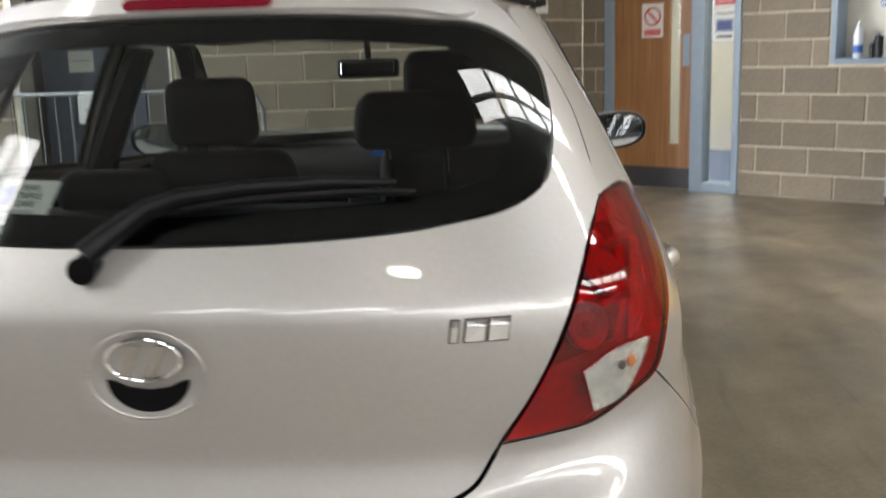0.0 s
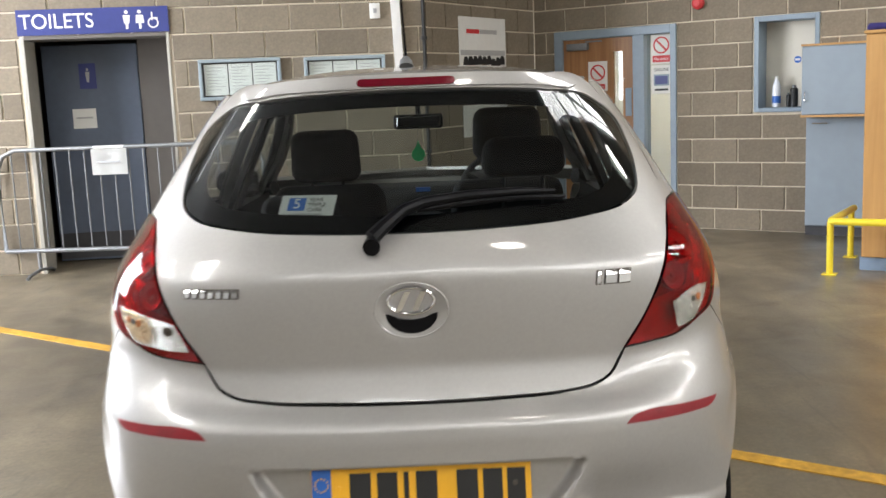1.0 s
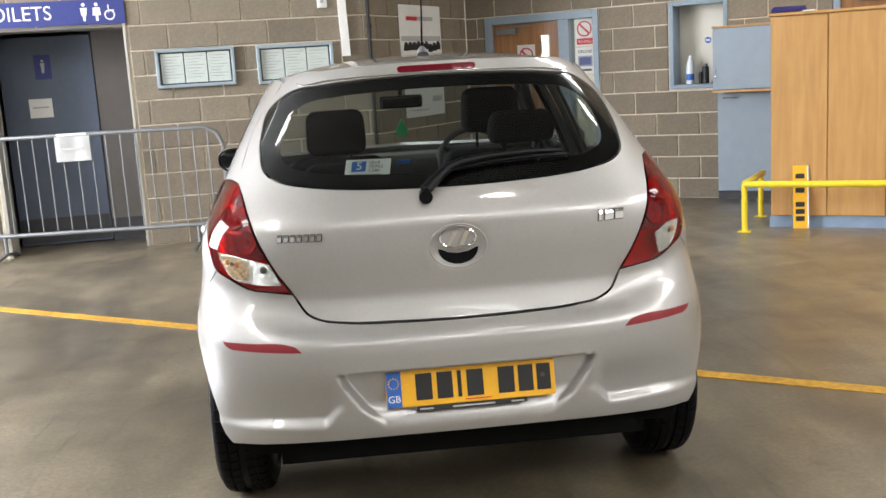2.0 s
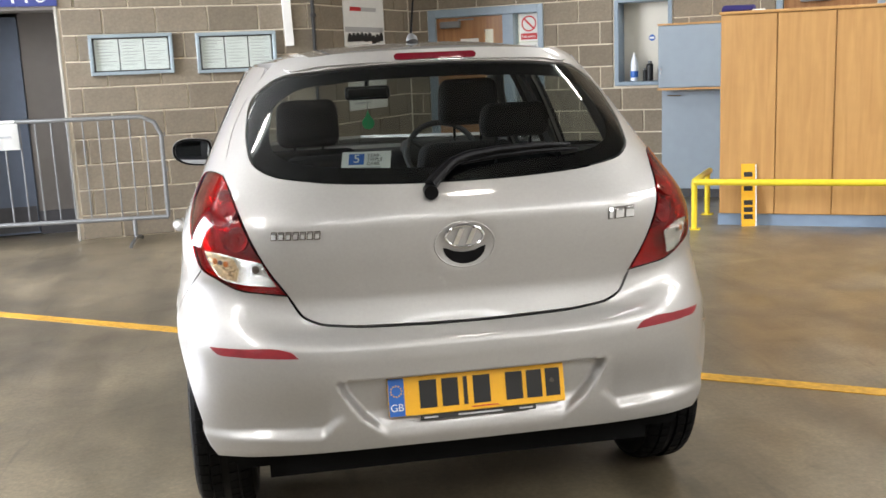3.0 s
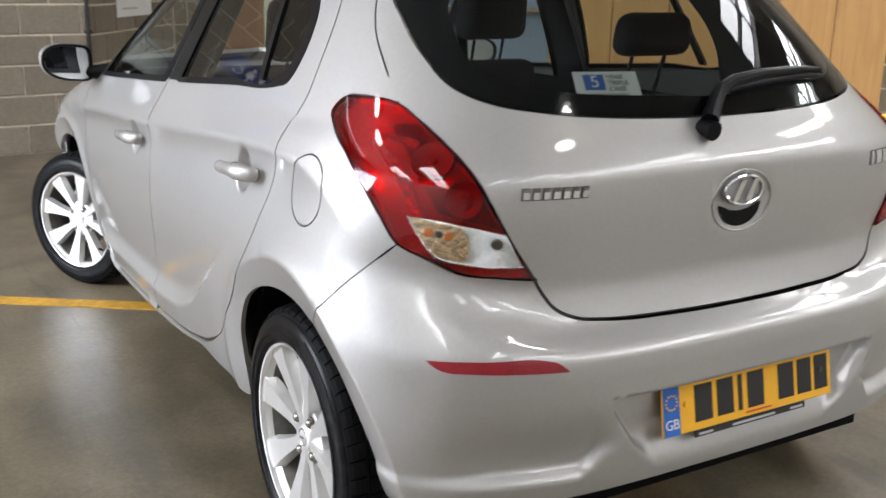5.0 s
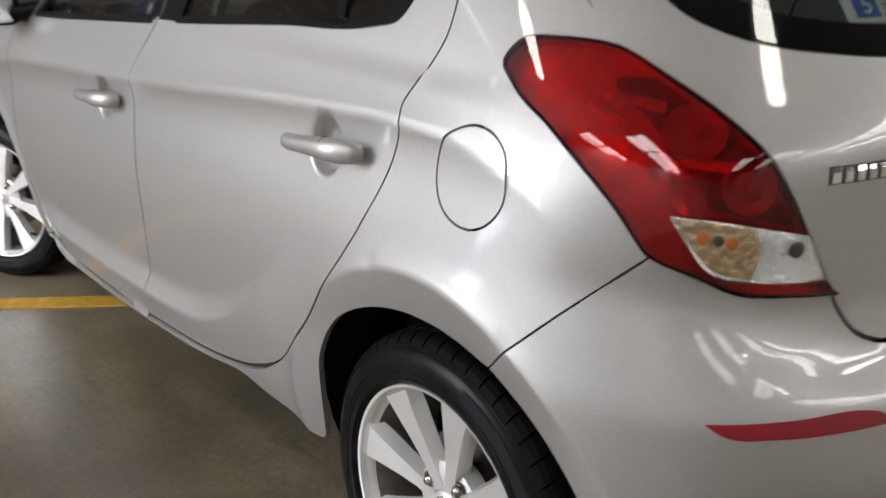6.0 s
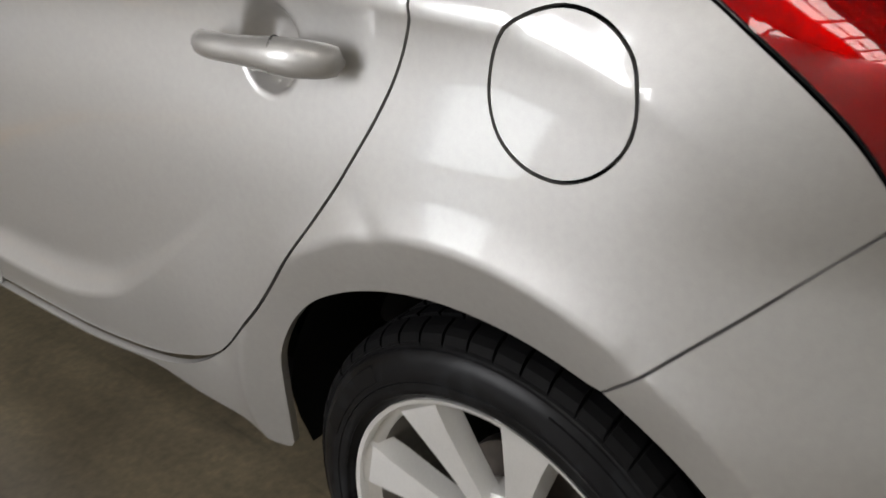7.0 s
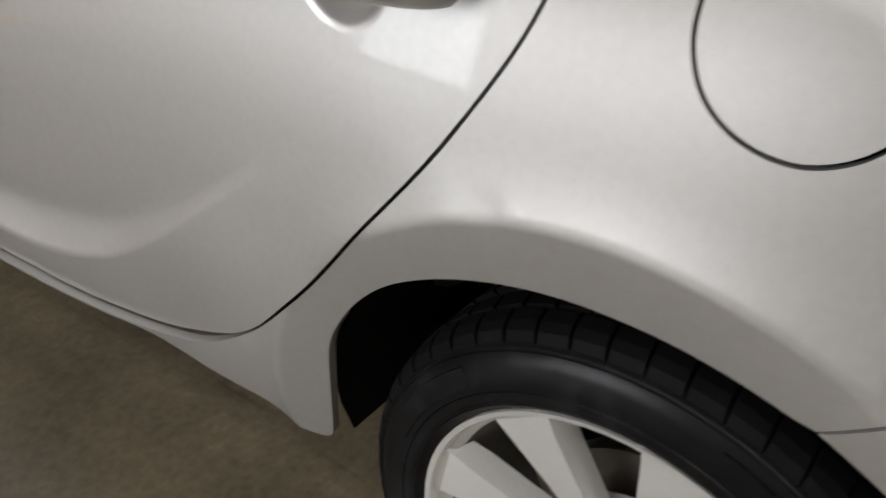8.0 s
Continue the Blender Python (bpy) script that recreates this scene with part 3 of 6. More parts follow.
def notice_board(u0, u1, z0, z1):
    t = thing("notice_board", WALL_A @ pose((u0 + u1) / 2, 0, z0), "glazed wall notice board with pale blue-grey frame and three sheets", "notice board", "notice boards")
    w, h = (u1 - u0) / 2, z1 - z0
    part("backing", boxed(-w + 0.02, w - 0.02, -0.012, 0, 0.02, h - 0.02), INK, t)
    for nm, a in (("rail", (-w, w, -0.05, 0, 0, 0.03)), ("rail", (-w, w, -0.05, 0, h - 0.03, h)), ("stile", (-w, -w + 0.03, -0.05, 0, 0.03, h - 0.03)), ("stile", (w - 0.03, w, -0.05, 0, 0.03, h - 0.03))):
        part(nm, boxed(*a, bevel=0.004, segs=1), BOARD_FRAME, t)
    sw = (2 * w - 0.08) / 3
    for i in range(3):
        x = -w + 0.04 + i * sw
        s = part("sheet", boxed(x + 0.005, x + sw - 0.005, -0.016, -0.013, 0.042, h - 0.042), PAPER, t, "white printed sheet")
        b = bmesh.new()
        for k in range(8):
            zz = h - 0.075 - k * 0.027
            box(b, x + 0.03, x + sw - 0.03 - 0.03 * ((k * 7) % 3), -0.0178, -0.0165, zz, zz + 0.006)
        part("text_bar", b, PALE_INK, s, smooth=False)
    pn = part("pane", boxed(-w + 0.03, w - 0.03, -0.042, -0.038, 0.03, h - 0.03), WINDOW_PANE, t, "clear glass pane")
    pn.visible_shadow = False


notice_board(-1.995, -1.287, 1.445, 1.797)
notice_board(-1.085, -0.372, 1.43, 1.787)

t = thing("cable_trunking", WALL_A @ pose(-0.25, 0, 1.645), "white plastic cable trunking on the block wall", "trunking")
b = bmesh.new()
slab(b, [(-0.032, 0), (0.042, 0), (0.0, 1.5), (-0.074, 1.5)], -0.06, 0)
part("cover", b, WHITE, t, smooth=False)
t = thing("black_pipe", WALL_A @ pose(-0.015, -0.03, 0), "thin black pipe up the wall corner", "pipe")
b = bmesh.new()
tube(b, [(0, 0, 0), (0, 0, CEIL)], 0.017, 8)
part("pipe", b, INK, t)
for z in (0.9, 1.9, 2.9):
    part("clip", boxed(-0.025, 0.025, -0.022, 0.012, z, z + 0.03, 0.003, 1), INK, t)
t = thing("switch_box", WALL_A @ pose(-0.44, 0, 2.10), "small white switch box on the wall", "switch")
part("box", boxed(-0.045, 0.045, -0.04, 0, 0, 0.13, 0.005), WHITE, t)
part("rocker", boxed(-0.015, 0.015, -0.047, -0.04, 0.045, 0.085, 0.002, 1), PALE_INK, t)

# ---- the poster return ----
t, w, h = sign_board("poster", WALL_P, 0.53, 1.40, 1.62, 2.13, PAPER, "pale poster with dark cars along its foot", "poster", 0.006)
part("title_bar", boxed(-0.30, -0.07, -0.008, -0.0065, h - 0.155, h - 0.115), SIGN_RED, t)
part("title_bar", boxed(-0.06, 0.26, -0.008, -0.0065, h - 0.155, h - 0.115), PALE_INK, t)
rng = random.Random(5)
for k in range(9):
    b = bmesh.new()
    x = -0.38 + k * 0.085
    zz = 0.035 + 0.03 * rng.random()
    slab(b, [(x, zz), (x + 0.012, zz + 0.05), (x + 0.03, zz + 0.085), (x + 0.075, zz + 0.085), (x + 0.10, zz + 0.05), (x + 0.10, zz)], -0.008 - 0.0005 * (k % 3), -0.0065)
    part("car_picture", b, INK, t, smooth=False)
part("picture_sky", boxed(-w + 0.02, w - 0.02, -0.0072, -0.0062, 0.15, 0.20), PALE_INK, t)
t, w, h = sign_board("wall_notice", WALL_P, 0.56, 1.39, 1.0, 1.30, PAPER, "white printed notice board on the block wall", "sign", 0.008)
part("text_bar", boxed(0.15, 0.36, -0.010, -0.0085, 0.14, 0.20), PALE_INK, t)
part("text_bar", boxed(-0.30, 0.05, -0.010, -0.0085, 0.06, 0.075), PALE_INK, t)

# ---- wall B: office door, side light, hatch ----
df = thing("door_frame", WALL_B @ pose(0.91, 0, 0), "pale blue painted frame of door and side light", "door frame", kind="structure")
for nm, a in (("jamb", (-0.665, -0.575, -0.02, 0.16, 0, 2.0)), ("mullion", (0.205, 0.325, -0.02, 0.16, 0, 1.915)), ("jamb", (0.595, 0.655, -0.02, 0.16, 0, 2.0)), ("head", (-0.575, 0.595, -0.02, 0.16, 1.915, 2.0)), ("sill", (0.325, 0.595, -0.02, 0.16, 0, 0.085))):
    part(nm, boxed(*a, bevel=0.004, segs=1), FRAME_BLUE, df)
pn = part("pane", boxed(0.32, 0.60, 0.06, 0.066, 0.08, 1.92), WINDOW_PANE, df, "clear glass side light")
pn.visible_shadow = False
od = thing("office_door", WALL_B @ pose(0.725, 0.02, 0), "oak-veneered office door with a slim glazed slot", "door")
b = bmesh.new()
for a in ((-0.39, 0.16, 0, 0.045, 0.20, 1.91), (0.275, 0.385, 0, 0.045, 0.20, 1.91), (0.16, 0.275, 0, 0.045, 0.20, 0.42), (0.16, 0.275, 0, 0.045, 1.77, 1.91)):
    box(b, *a)
part("leaf", b, OAK_DOOR, od, smooth=False)
part("kick_plate", boxed(-0.39, 0.385, -0.003, 0.045, 0.008, 0.20), DARK_PAINT, od, "dark kick plate")
pn = part("pane", boxed(0.16, 0.275, 0.02, 0.026, 0.42, 1.77), WINDOW_PANE, od)
pn.visible_shadow = False
for a in ((0.155, 0.165, -0.004, 0, 0.415, 1.775), (0.27, 0.28, -0.004, 0, 0.415, 1.775)):
    part("bead", boxed(*a), OAK_DOOR, od)
part("door_closer", boxed(-0.33, -0.10, -0.06, 0, 1.80, 1.87, 0.008), STEEL, od, "grey overhead door closer")
part("closer_arm", boxed(-0.12, 0.06, -0.05, -0.035, 1.875, 1.89), STEEL, od)
part("push_plate", boxed(0.295, 0.36, -0.004, 0, 1.12, 1.40), FRAME_BLUE, od)
ns = part("no_entry_notice", boxed(-0.11, 0.10, -0.004, 0, 1.38, 1.68), PAPER, od, "white notice with a red barred circle")


def barred_circle(parent, cx, cz, r, y):
    b = bmesh.new()
    ring_plate(b, cx, cz, r * 0.82, r, y - 0.0015, y, 32)
    s = r * 0.64
    slab(b, [(cx - s - 0.007, cz + s - 0.007), (cx - s + 0.007, cz + s + 0.007), (cx + s + 0.007, cz - s + 0.007), (cx + s - 0.007, cz - s - 0.007)], y - 0.0016, y)
    part("barred_circle", b, SIGN_RED, parent, smooth=False)


barred_circle(ns, -0.005, 1.565, 0.083, -0.0045)
part("caption_bar", boxed(-0.085, 0.075, -0.006, -0.0045, 1.40, 1.45), SIGN_RED, ns)
lettering("caption", "No entry", 0.036, pose(-0.005, -0.0065, 1.425), WHITE, ns, 0.0005)

for nm, z0, z1, lab in (("no_entry_sign", 1.625, 1.91, "white sign with a red barred circle"), ("online_sign", 1.33, 1.61, "pale blue sign with a screen drawn on it")):
    t = thing(nm, WALL_B @ pose(1.388, 0.058, z0), lab, "sign")
    part("sheet", boxed(-0.105, 0.105, -0.003, 0, 0, z1 - z0), PAPER, t)
    if "entry" in nm:
        barred_circle(t, 0, 0.18, 0.083, -0.0035)
        part("caption_bar", boxed(-0.09, 0.09, -0.005, -0.0035, 0.015, 0.08), SIGN_RED, t)
        lettering("caption", "No entry", 0.04, pose(0, -0.0056, 0.047), WHITE, t, 0.0005)
    else:
        lettering("caption", "ONLINE", 0.045, pose(0, -0.0045, 0.235), INK, t, 0.0005)
        part("screen", boxed(-0.08, 0.08, -0.005, -0.0035, 0.08, 0.19), FRAME_BLUE, t)
        part("screen_glass", boxed(-0.065, 0.065, -0.0065, -0.0052, 0.095, 0.175), SIGN_BLUE, t)
        part("text_bar", boxed(-0.07, 0.07, -0.005, -0.0035, 0.03, 0.05), INK, t)

# the lit office seen through the glass
off = bmesh.new()
for a in ((-0.8, 3.6, 3.2, 3.3, 0, 2.6), (-0.9, -0.8, 0.3, 3.3, 0, 2.6), (3.6, 3.7, 0.3, 3.3, 0, 2.6)):
    box(off, *a)
ob = part("office_wall", off, CREAM, None, "", False)
ob.matrix_world = WALL_B
tagged(ob, "cream-painted office wall seen through the glass", "wall", kind="structure")
ob = part("office_ceiling", boxed(-0.9, 3.7, 0.3, 3.3, 2.6, 2.7), WHITE, None, "", False)
ob.matrix_world = WALL_B
tagged(ob, "white office ceiling", "ceiling", kind="structure")
ob = part("office_floor", boxed(-0.8, 3.6, 0.3, 3.2, 0.0, 0.006), CARPET, None, "", False)
ob.matrix_world = WALL_B
tagged(ob, "dark blue office carpet", "floor", kind="structure")
t = thing("office_light", WALL_B @ pose(1.3, 1.7, 2.6), "lit white ceiling panel in the office", "ceiling lamp")
part("diffuser", boxed(-0.6, 0.6, -0.6, 0.6, -0.04, -0.002, 0.005, 1), OFFICE_GLOW, t)
t = thing("office_desk", WALL_B @ pose(1.75, 2.2, 0), "pale office desk behind the glass", "desk")
part("top", boxed(-0.7, 0.7, -0.35, 0.35, 0.71, 0.74, 0.003, 1), WHITE, t)
for x in (-0.66, 0.66):
    part("leg", boxed(x - 0.03, x + 0.03, -0.32, 0.32, 0, 0.71), SKIRT_BLUE, t)
t = thing("office_cupboard", WALL_B @ pose(2.1, 2.9, 0), "small wooden cupboard in the office", "cupboard")
part("body", boxed(-0.3, 0.3, -0.25, 0.25, 0, 1.55, 0.004, 1), PLY, t)

# hatch in the wall with its lining and ledge
hatch = thing("hatch", WALL_B @ pose(2.62, 0, 0), "recessed wall hatch with pale blue frame and cream back", "hatch", kind="structure")
for nm, a in (("jamb", (-0.30, -0.255, -0.02, 0.24, 1.125, 2.005)), ("jamb", (0.245, 0.285, -0.02, 0.24, 1.125, 2.005)), ("head", (-0.255, 0.245, -0.02, 0.24, 1.955, 2.005)), ("ledge", (-0.255, 0.245, -0.03, 0.24, 1.125, 1.165)), ("back", (-0.30, 0.285, 0.24, 0.27, 1.10, 2.02))):
    part(nm, boxed(*a, bevel=0.0 if nm == "back" else 0.004, segs=1), CREAM if nm == "back" else FRAME_BLUE, hatch)
b = bmesh.new()
disc(b, 0.035, 1.60, 0.032, 0.032, 0.234, 0.2395, 24)
t = thing("round_sticker", WALL_B @ pose(2.62, 0, 0), "round blue safety sticker in the hatch", "sticker")
part("disc", b, PLATE_BLUE, t)
part("bar", boxed(0.012, 0.058, 0.231, 0.2335, 1.59, 1.61), WHITE, t)
t = thing("plastic_bottle", WALL_B @ pose(2.50, 0.10, 1.165), "clear plastic bottle with a blue label", "bottle")
b = bmesh.new()
lathe(b, [(0.0, 0), (0.036, 0.002), (0.038, 0.02), (0.038, 0.17), (0.030, 0.22), (0.013, 0.26), (0.013, 0.27), (0, 0.27)], 20)
part("body", b, BOTTLE, t)
b = bmesh.new()
lathe(b, [(0.0388, 0.04), (0.0392, 0.10), (0.0388, 0.105)], 20)
part("label", b, PLATE_BLUE, t)
b = bmesh.new()
lathe(b, [(0.0, 0.29), (0.015, 0.29), (0.015, 0.271), (0, 0.271)], 14)
part("cap", b, WHITE, t)
for x, r, h, mt, lb in ((2.66, 0.034, 0.20, INK, "dark spray can"), (2.61, 0.02, 0.13, INK, "small dark bottle"), (2.76, 0.02, 0.14, STEEL, "small metal canister"), (2.82, 0.026, 0.14, INK, "dark spray can")):
    t = thing("spray_can", WALL_B @ pose(x, 0.10, 1.165), lb + " on the hatch ledge", "can", "cans on the ledge")
    b = bmesh.new()
    lathe(b, [(0.0, 0), (r, 0.003), (r, h * 0.82), (r * 0.7, h * 0.88), (0, h * 0.88)], 16)
    part("body", b, mt, t)
    b = bmesh.new()
    lathe(b, [(r * 0.6, h * 0.885), (r * 0.6, h), (0, h)], 12)
    part("cap", b, STEEL if mt is INK else INK, t)

# pale blue cupboards: one above, one below, with a timber edge
for nm, z0, z1, d, lab in (("wall_cupboard", 1.10, 1.70, 0.30, "pale blue wall cupboard with a timber edge"), ("base_cupboard", 0.085, 1.075, 0.12, "pale blue lower cupboard panel")):
    t = thing(nm, WALL_B @ pose(3.21, 0, z0), lab, "cupboard", "blue cupboards")
    h = z1 - z0
    part("body", boxed(-0.385, 0.60, -d, 0, 0, h, 0.003, 1), CUPBOARD_BLUE, t)
    part("door", boxed(-0.38, 0.595, -d - 0.018, -d - 0.001, 0.008, h - 0.008, 0.003, 1), CUPBOARD_BLUE, t)
    if nm == "wall_cupboard":
        part("edge_strip", boxed(-0.39, 0.60, -d - 0.02, 0, h, h + 0.018), PLY, t)
        part("edge_strip", boxed(-0.39, 0.60, -d - 0.02, 0, -0.02, 0.0), PLY, t)
        b = bmesh.new()
        tube(b, [(-0.35, -d - 0.02, 0.12), (-0.35, -d - 0.045, 0.13), (-0.35, -d - 0.045, 0.2), (-0.35, -d - 0.02, 0.21)], 0.006, 8)
    else:
        b = bmesh.new()
        tube(b, [(-0.33, -d - 0.02, h - 0.055), (-0.32, -d - 0.045, h - 0.055), (-0.19, -d - 0.045, h - 0.055), (-0.18, -d - 0.02, h - 0.055)], 0.006, 8)
        part("leg", boxed(-0.385, 0.60, -d + 0.02, 0, -0.085, 0.0), DARK_PAINT, t)
    part("handle", b, CHROME, t, "steel bar handle")

# second door further along wall B, over the cupboards
df = thing("door_frame", WALL_B @ pose(4.365, 0, 0), "pale blue painted door frame", "door frame", kind="structure")
for nm, a in (("jamb", (-0.475, -0.415, -0.02, 0.16, 0, 2.06)), ("jamb", (0.415, 0.475, -0.02, 0.16, 0, 2.06)), ("head", (-0.415, 0.415, -0.02, 0.16, 2.0, 2.06))):
    part(nm, boxed(*a, bevel=0.004, segs=1), FRAME_BLUE, df)
od = thing("workshop_door", WALL_B @ pose(4.365, 0.02, 0), "oak-veneered door with steel closer", "door")
part("leaf", boxed(-0.41, 0.41, 0, 0.045, 0.008, 1.995, 0.002, 1), OAK_DOOR, od)
part("door_closer", boxed(-0.26, 0.02, -0.06, 0, 1.86, 1.94, 0.008), STEEL, od, "grey overhead door closer")
part("closer_arm", boxed(0.0, 0.28, -0.05, -0.035, 1.945, 1.96), STEEL, od)
t = thing("alarm_bell", WALL_B @ pose(1.79, 0, 2.17), "red round fire alarm on the wall", "alarm")
b = bmesh.new()
lathe(b, [(0, -0.075), (0.03, -0.075), (0.055, -0.05), (0.06, -0.02), (0.055, 0)], 20, "y")
part("dome", b, SIGN_RED, t)
part("base", boxed(-0.045, 0.045, -0.018, 0, -0.045, 0.045, 0.004), SIGN_RED, t)

# ---- tall birch cupboards ----
DOOR_W = 0.438


def tall_cupboard(u0, n, h, d, y=0.0):
    t = thing("tall_cupboard", CABINETS @ pose(u0, y, 0), "tall birch-veneered cupboard on a blue plinth", "cupboard", "tall cupboards")
    w = n * DOOR_W
    part("plinth", boxed(-0.01, w, 0.02, d - 0.02, 0, 0.095), SKIRT_BLUE, t, "pale blue plinth")
    part("body", boxed(0, w, 0.022, d, 0.097, h - 0.025, 0.003, 1), PLY, t)
    part("top", boxed(-0.012, w + 0.012, -0.012, d, h - 0.024, h, 0.004, 1), PLY, t)
    for i in range(n):
        part("door", boxed(i * DOOR_W + 0.004, (i + 1) * DOOR_W - 0.004, 0, 0.02, 0.10, h - 0.03, 0.003, 1), PLY, t)
    return t


tall_cupboard(0.015, 3, 1.745, 0.55)
tall_cupboard(0.015 + 3 * DOOR_W + 0.02, 3, 1.70, 0.55, 0.10)
t = thing("folded_cloth", CABINETS @ pose(0.13, 0.10, 1.745), "folded navy cloth lying on a birch cupboard", "cloth")
b = boxed(-0.12, 0.14, -0.08, 0.08, 0, 0.045, 0.018, 3)
for v in b.verts:
    v.co.z *= 1 + 0.35 * noise.noise(v.co * 14)
    v.co.x += 0.02 * noise.noise(v.co * 9 + Vector((3, 1, 0)))
part("cloth", b, NAVY, t)
t = thing("paper_pad", CABINETS @ pose(0.30, 0.10, 1.745), "small pale pad lying on a birch cupboard", "paper")
part("pad", boxed(-0.06, 0.05, -0.06, 0.06, 0, 0.012, 0.002, 1), PAPER, t)

# loose number plate leaning on the cupboard; its characters stay plain bars
t = thing("loose_number_plate", CABINETS @ pose(0.258, -0.072, 0.0, -7.5, 0, 0) @ pose(0, 0, 0, 0, -1.5, 0), "yellow number plate stood on end against the cupboard", "number plate")
part("plate", boxed(-0.0555, 0.0555, -0.004, 0, 0.003, 0.52, 0.002, 1), PLATE_YELLOW, t)
part("edge", boxed(0.0556, 0.066, -0.003, 0, 0.004, 0.515), WHITE, t)
for k in range(7):
    if k != 3:
        z = 0.065 + k * 0.058
        part("character_bar", boxed(-0.035, 0.035, -0.0055, -0.0042, z, z + 0.04), INK, t)

# yellow bump rail in front of the cupboards
t = thing("bump_rail", CABINETS @ pose(-0.16, -0.27, 0), "yellow tubular safety rail bolted to the floor", "safety rail")
ex, ey = 0.02, 0.83
b = bmesh.new()
tube(b, [(ex + 0.02, ey, 0.395), (0.0, 0.06, 0.395), (0.015, 0.012, 0.395), (0.06, 0.0, 0.395), (3.6, 0.0, 0.395)], 0.026, 12)
part("rail", b, YELLOW, t)
for x, y in ((0.0, 0.03), (ex, ey), (1.75, 0.0), (3.5, 0.0)):
    b = bmesh.new()
    tube(b, [(x, y, 0), (x, y, 0.39)], 0.024, 12)
    p = part("post", b, YELLOW, t)
    part("foot_plate", boxed(x - 0.05, x + 0.05, y - 0.05, y + 0.05, 0, 0.008, 0.002, 1), YELLOW, p)
t = thing("black_tub", CABINETS @ pose(1.45, -0.12, 0), "small black plastic tub with a hand brush in it", "tub")
b = bmesh.new()
lathe(b, [(0, 0), (0.075, 0), (0.09, 0.22), (0.095, 0.22), (0.095, 0.235), (0.085, 0.235), (0.07, 0.01), (0, 0.01)], 20)
part("tub", b, BLACK, t)
b = bmesh.new()
tube(b, [(0.02, 0, 0.02), (0.0, 0.0, 0.34)], 0.012, 8)
part("brush", b, BLACK, t)

# ---- crowd barrier before the toilets ----


def barrier(m, L=2.32, H=1.09):
    t = thing("crowd_barrier", m, "galvanised steel crowd barrier with upright bars", "barrier")
    b = bmesh.new()
    tube(b, [(-L, 0, 0.22), (-L, 0, H - 0.16), (-L + 0.05, 0, H - 0.05), (-L + 0.16, 0, H), (-0.16, 0, H), (-0.05, 0, H - 0.05), (0, 0, H - 0.16), (0, 0, 0.22)], 0.019, 10)
    part("top_rail", b, STEEL, t)
    b = bmesh.new()
    tube(b, [(-L, 0, 0.22), (0, 0, 0.22)], 0.019, 10)
    part("bottom_rail", b, STEEL, t)
    n = 17
    for i in range(1, n + 1):
        x = -L + i * L / (n + 1)
        b = bmesh.new()
        tube(b, [(x, 0, 0.22), (x, 0, H)], 0.0065, 6)
        part("bar", b, STEEL, t)
    for x in (-L + 0.29, -0.29):
        b = bmesh.new()
        tube(b, [(x, 0, 0.215), (x, 0, 0.05)], 0.018, 8)
        tube(b, [(x, -0.25, 0.012), (x, -0.2, 0.03), (x, 0, 0.055), (x, 0.2, 0.03), (x, 0.25, 0.012)], 0.016, 8)
        part("foot", b, STEEL, t)
    for z in (0.62, 0.92):
        b = bmesh.new()
        tube(b, [(0.0, 0, z), (0.03, 0, z), (0.03, 0, z + 0.03)], 0.008, 6)
        part("hook", b, STEEL, t)
    return t


FENCE = pose(-1.42, 6.18, 0, 0, 0, -4.0)
barrier(FENCE)
t = thing("paper_notice", FENCE @ pose(-1.32, -0.024, 0.86), "white paper notice folded over the barrier rail", "notice")
b = bmesh.new()
grid = [[b.verts.new((-0.155 + i * 0.031, -0.006 * math.sin(i * 0.9) - 0.002 * (j % 2), j * 0.055)) for j in range(5)] for i in range(11)]
for i in range(10):
    for j in range(4):
        b.faces.new((grid[i][j], grid[i + 1][j], grid[i + 1][j + 1], grid[i][j + 1]))
bmesh.ops.solidify(b, geom=list(b.faces), thickness=0.002)
sh = part("sheet", b, PAPER, t)
part("flap", boxed(-0.14, 0.13, 0.002, 0.05, 0.222, 0.246, 0.008, 2), PAPER, t)
part("text_bar", boxed(-0.10, 0.10, -0.0125, -0.0105, 0.10, 0.118), PALE_INK, t)

# ---- concrete blocks, each a piece of its wall ----
BL, BH, JOINT = 0.45, 0.225, 0.014


def block_mesh(w, h):
    b = bmesh.new()
    box(b, -w / 2, w / 2, -0.008, 0.02, -h / 2, h / 2)
    fr = [e for e in b.edges if all(v.co.y < 0 for v in e.verts)]
    bmesh.ops.bevel(b, geom=fr, offset=0.005, segments=1, affect="EDGES")
    me = bpy.data.meshes.new("block")
    b.to_mesh(me)
    b.free()
    me.materials.append(BLOCK)
    return me


SIZES = {}


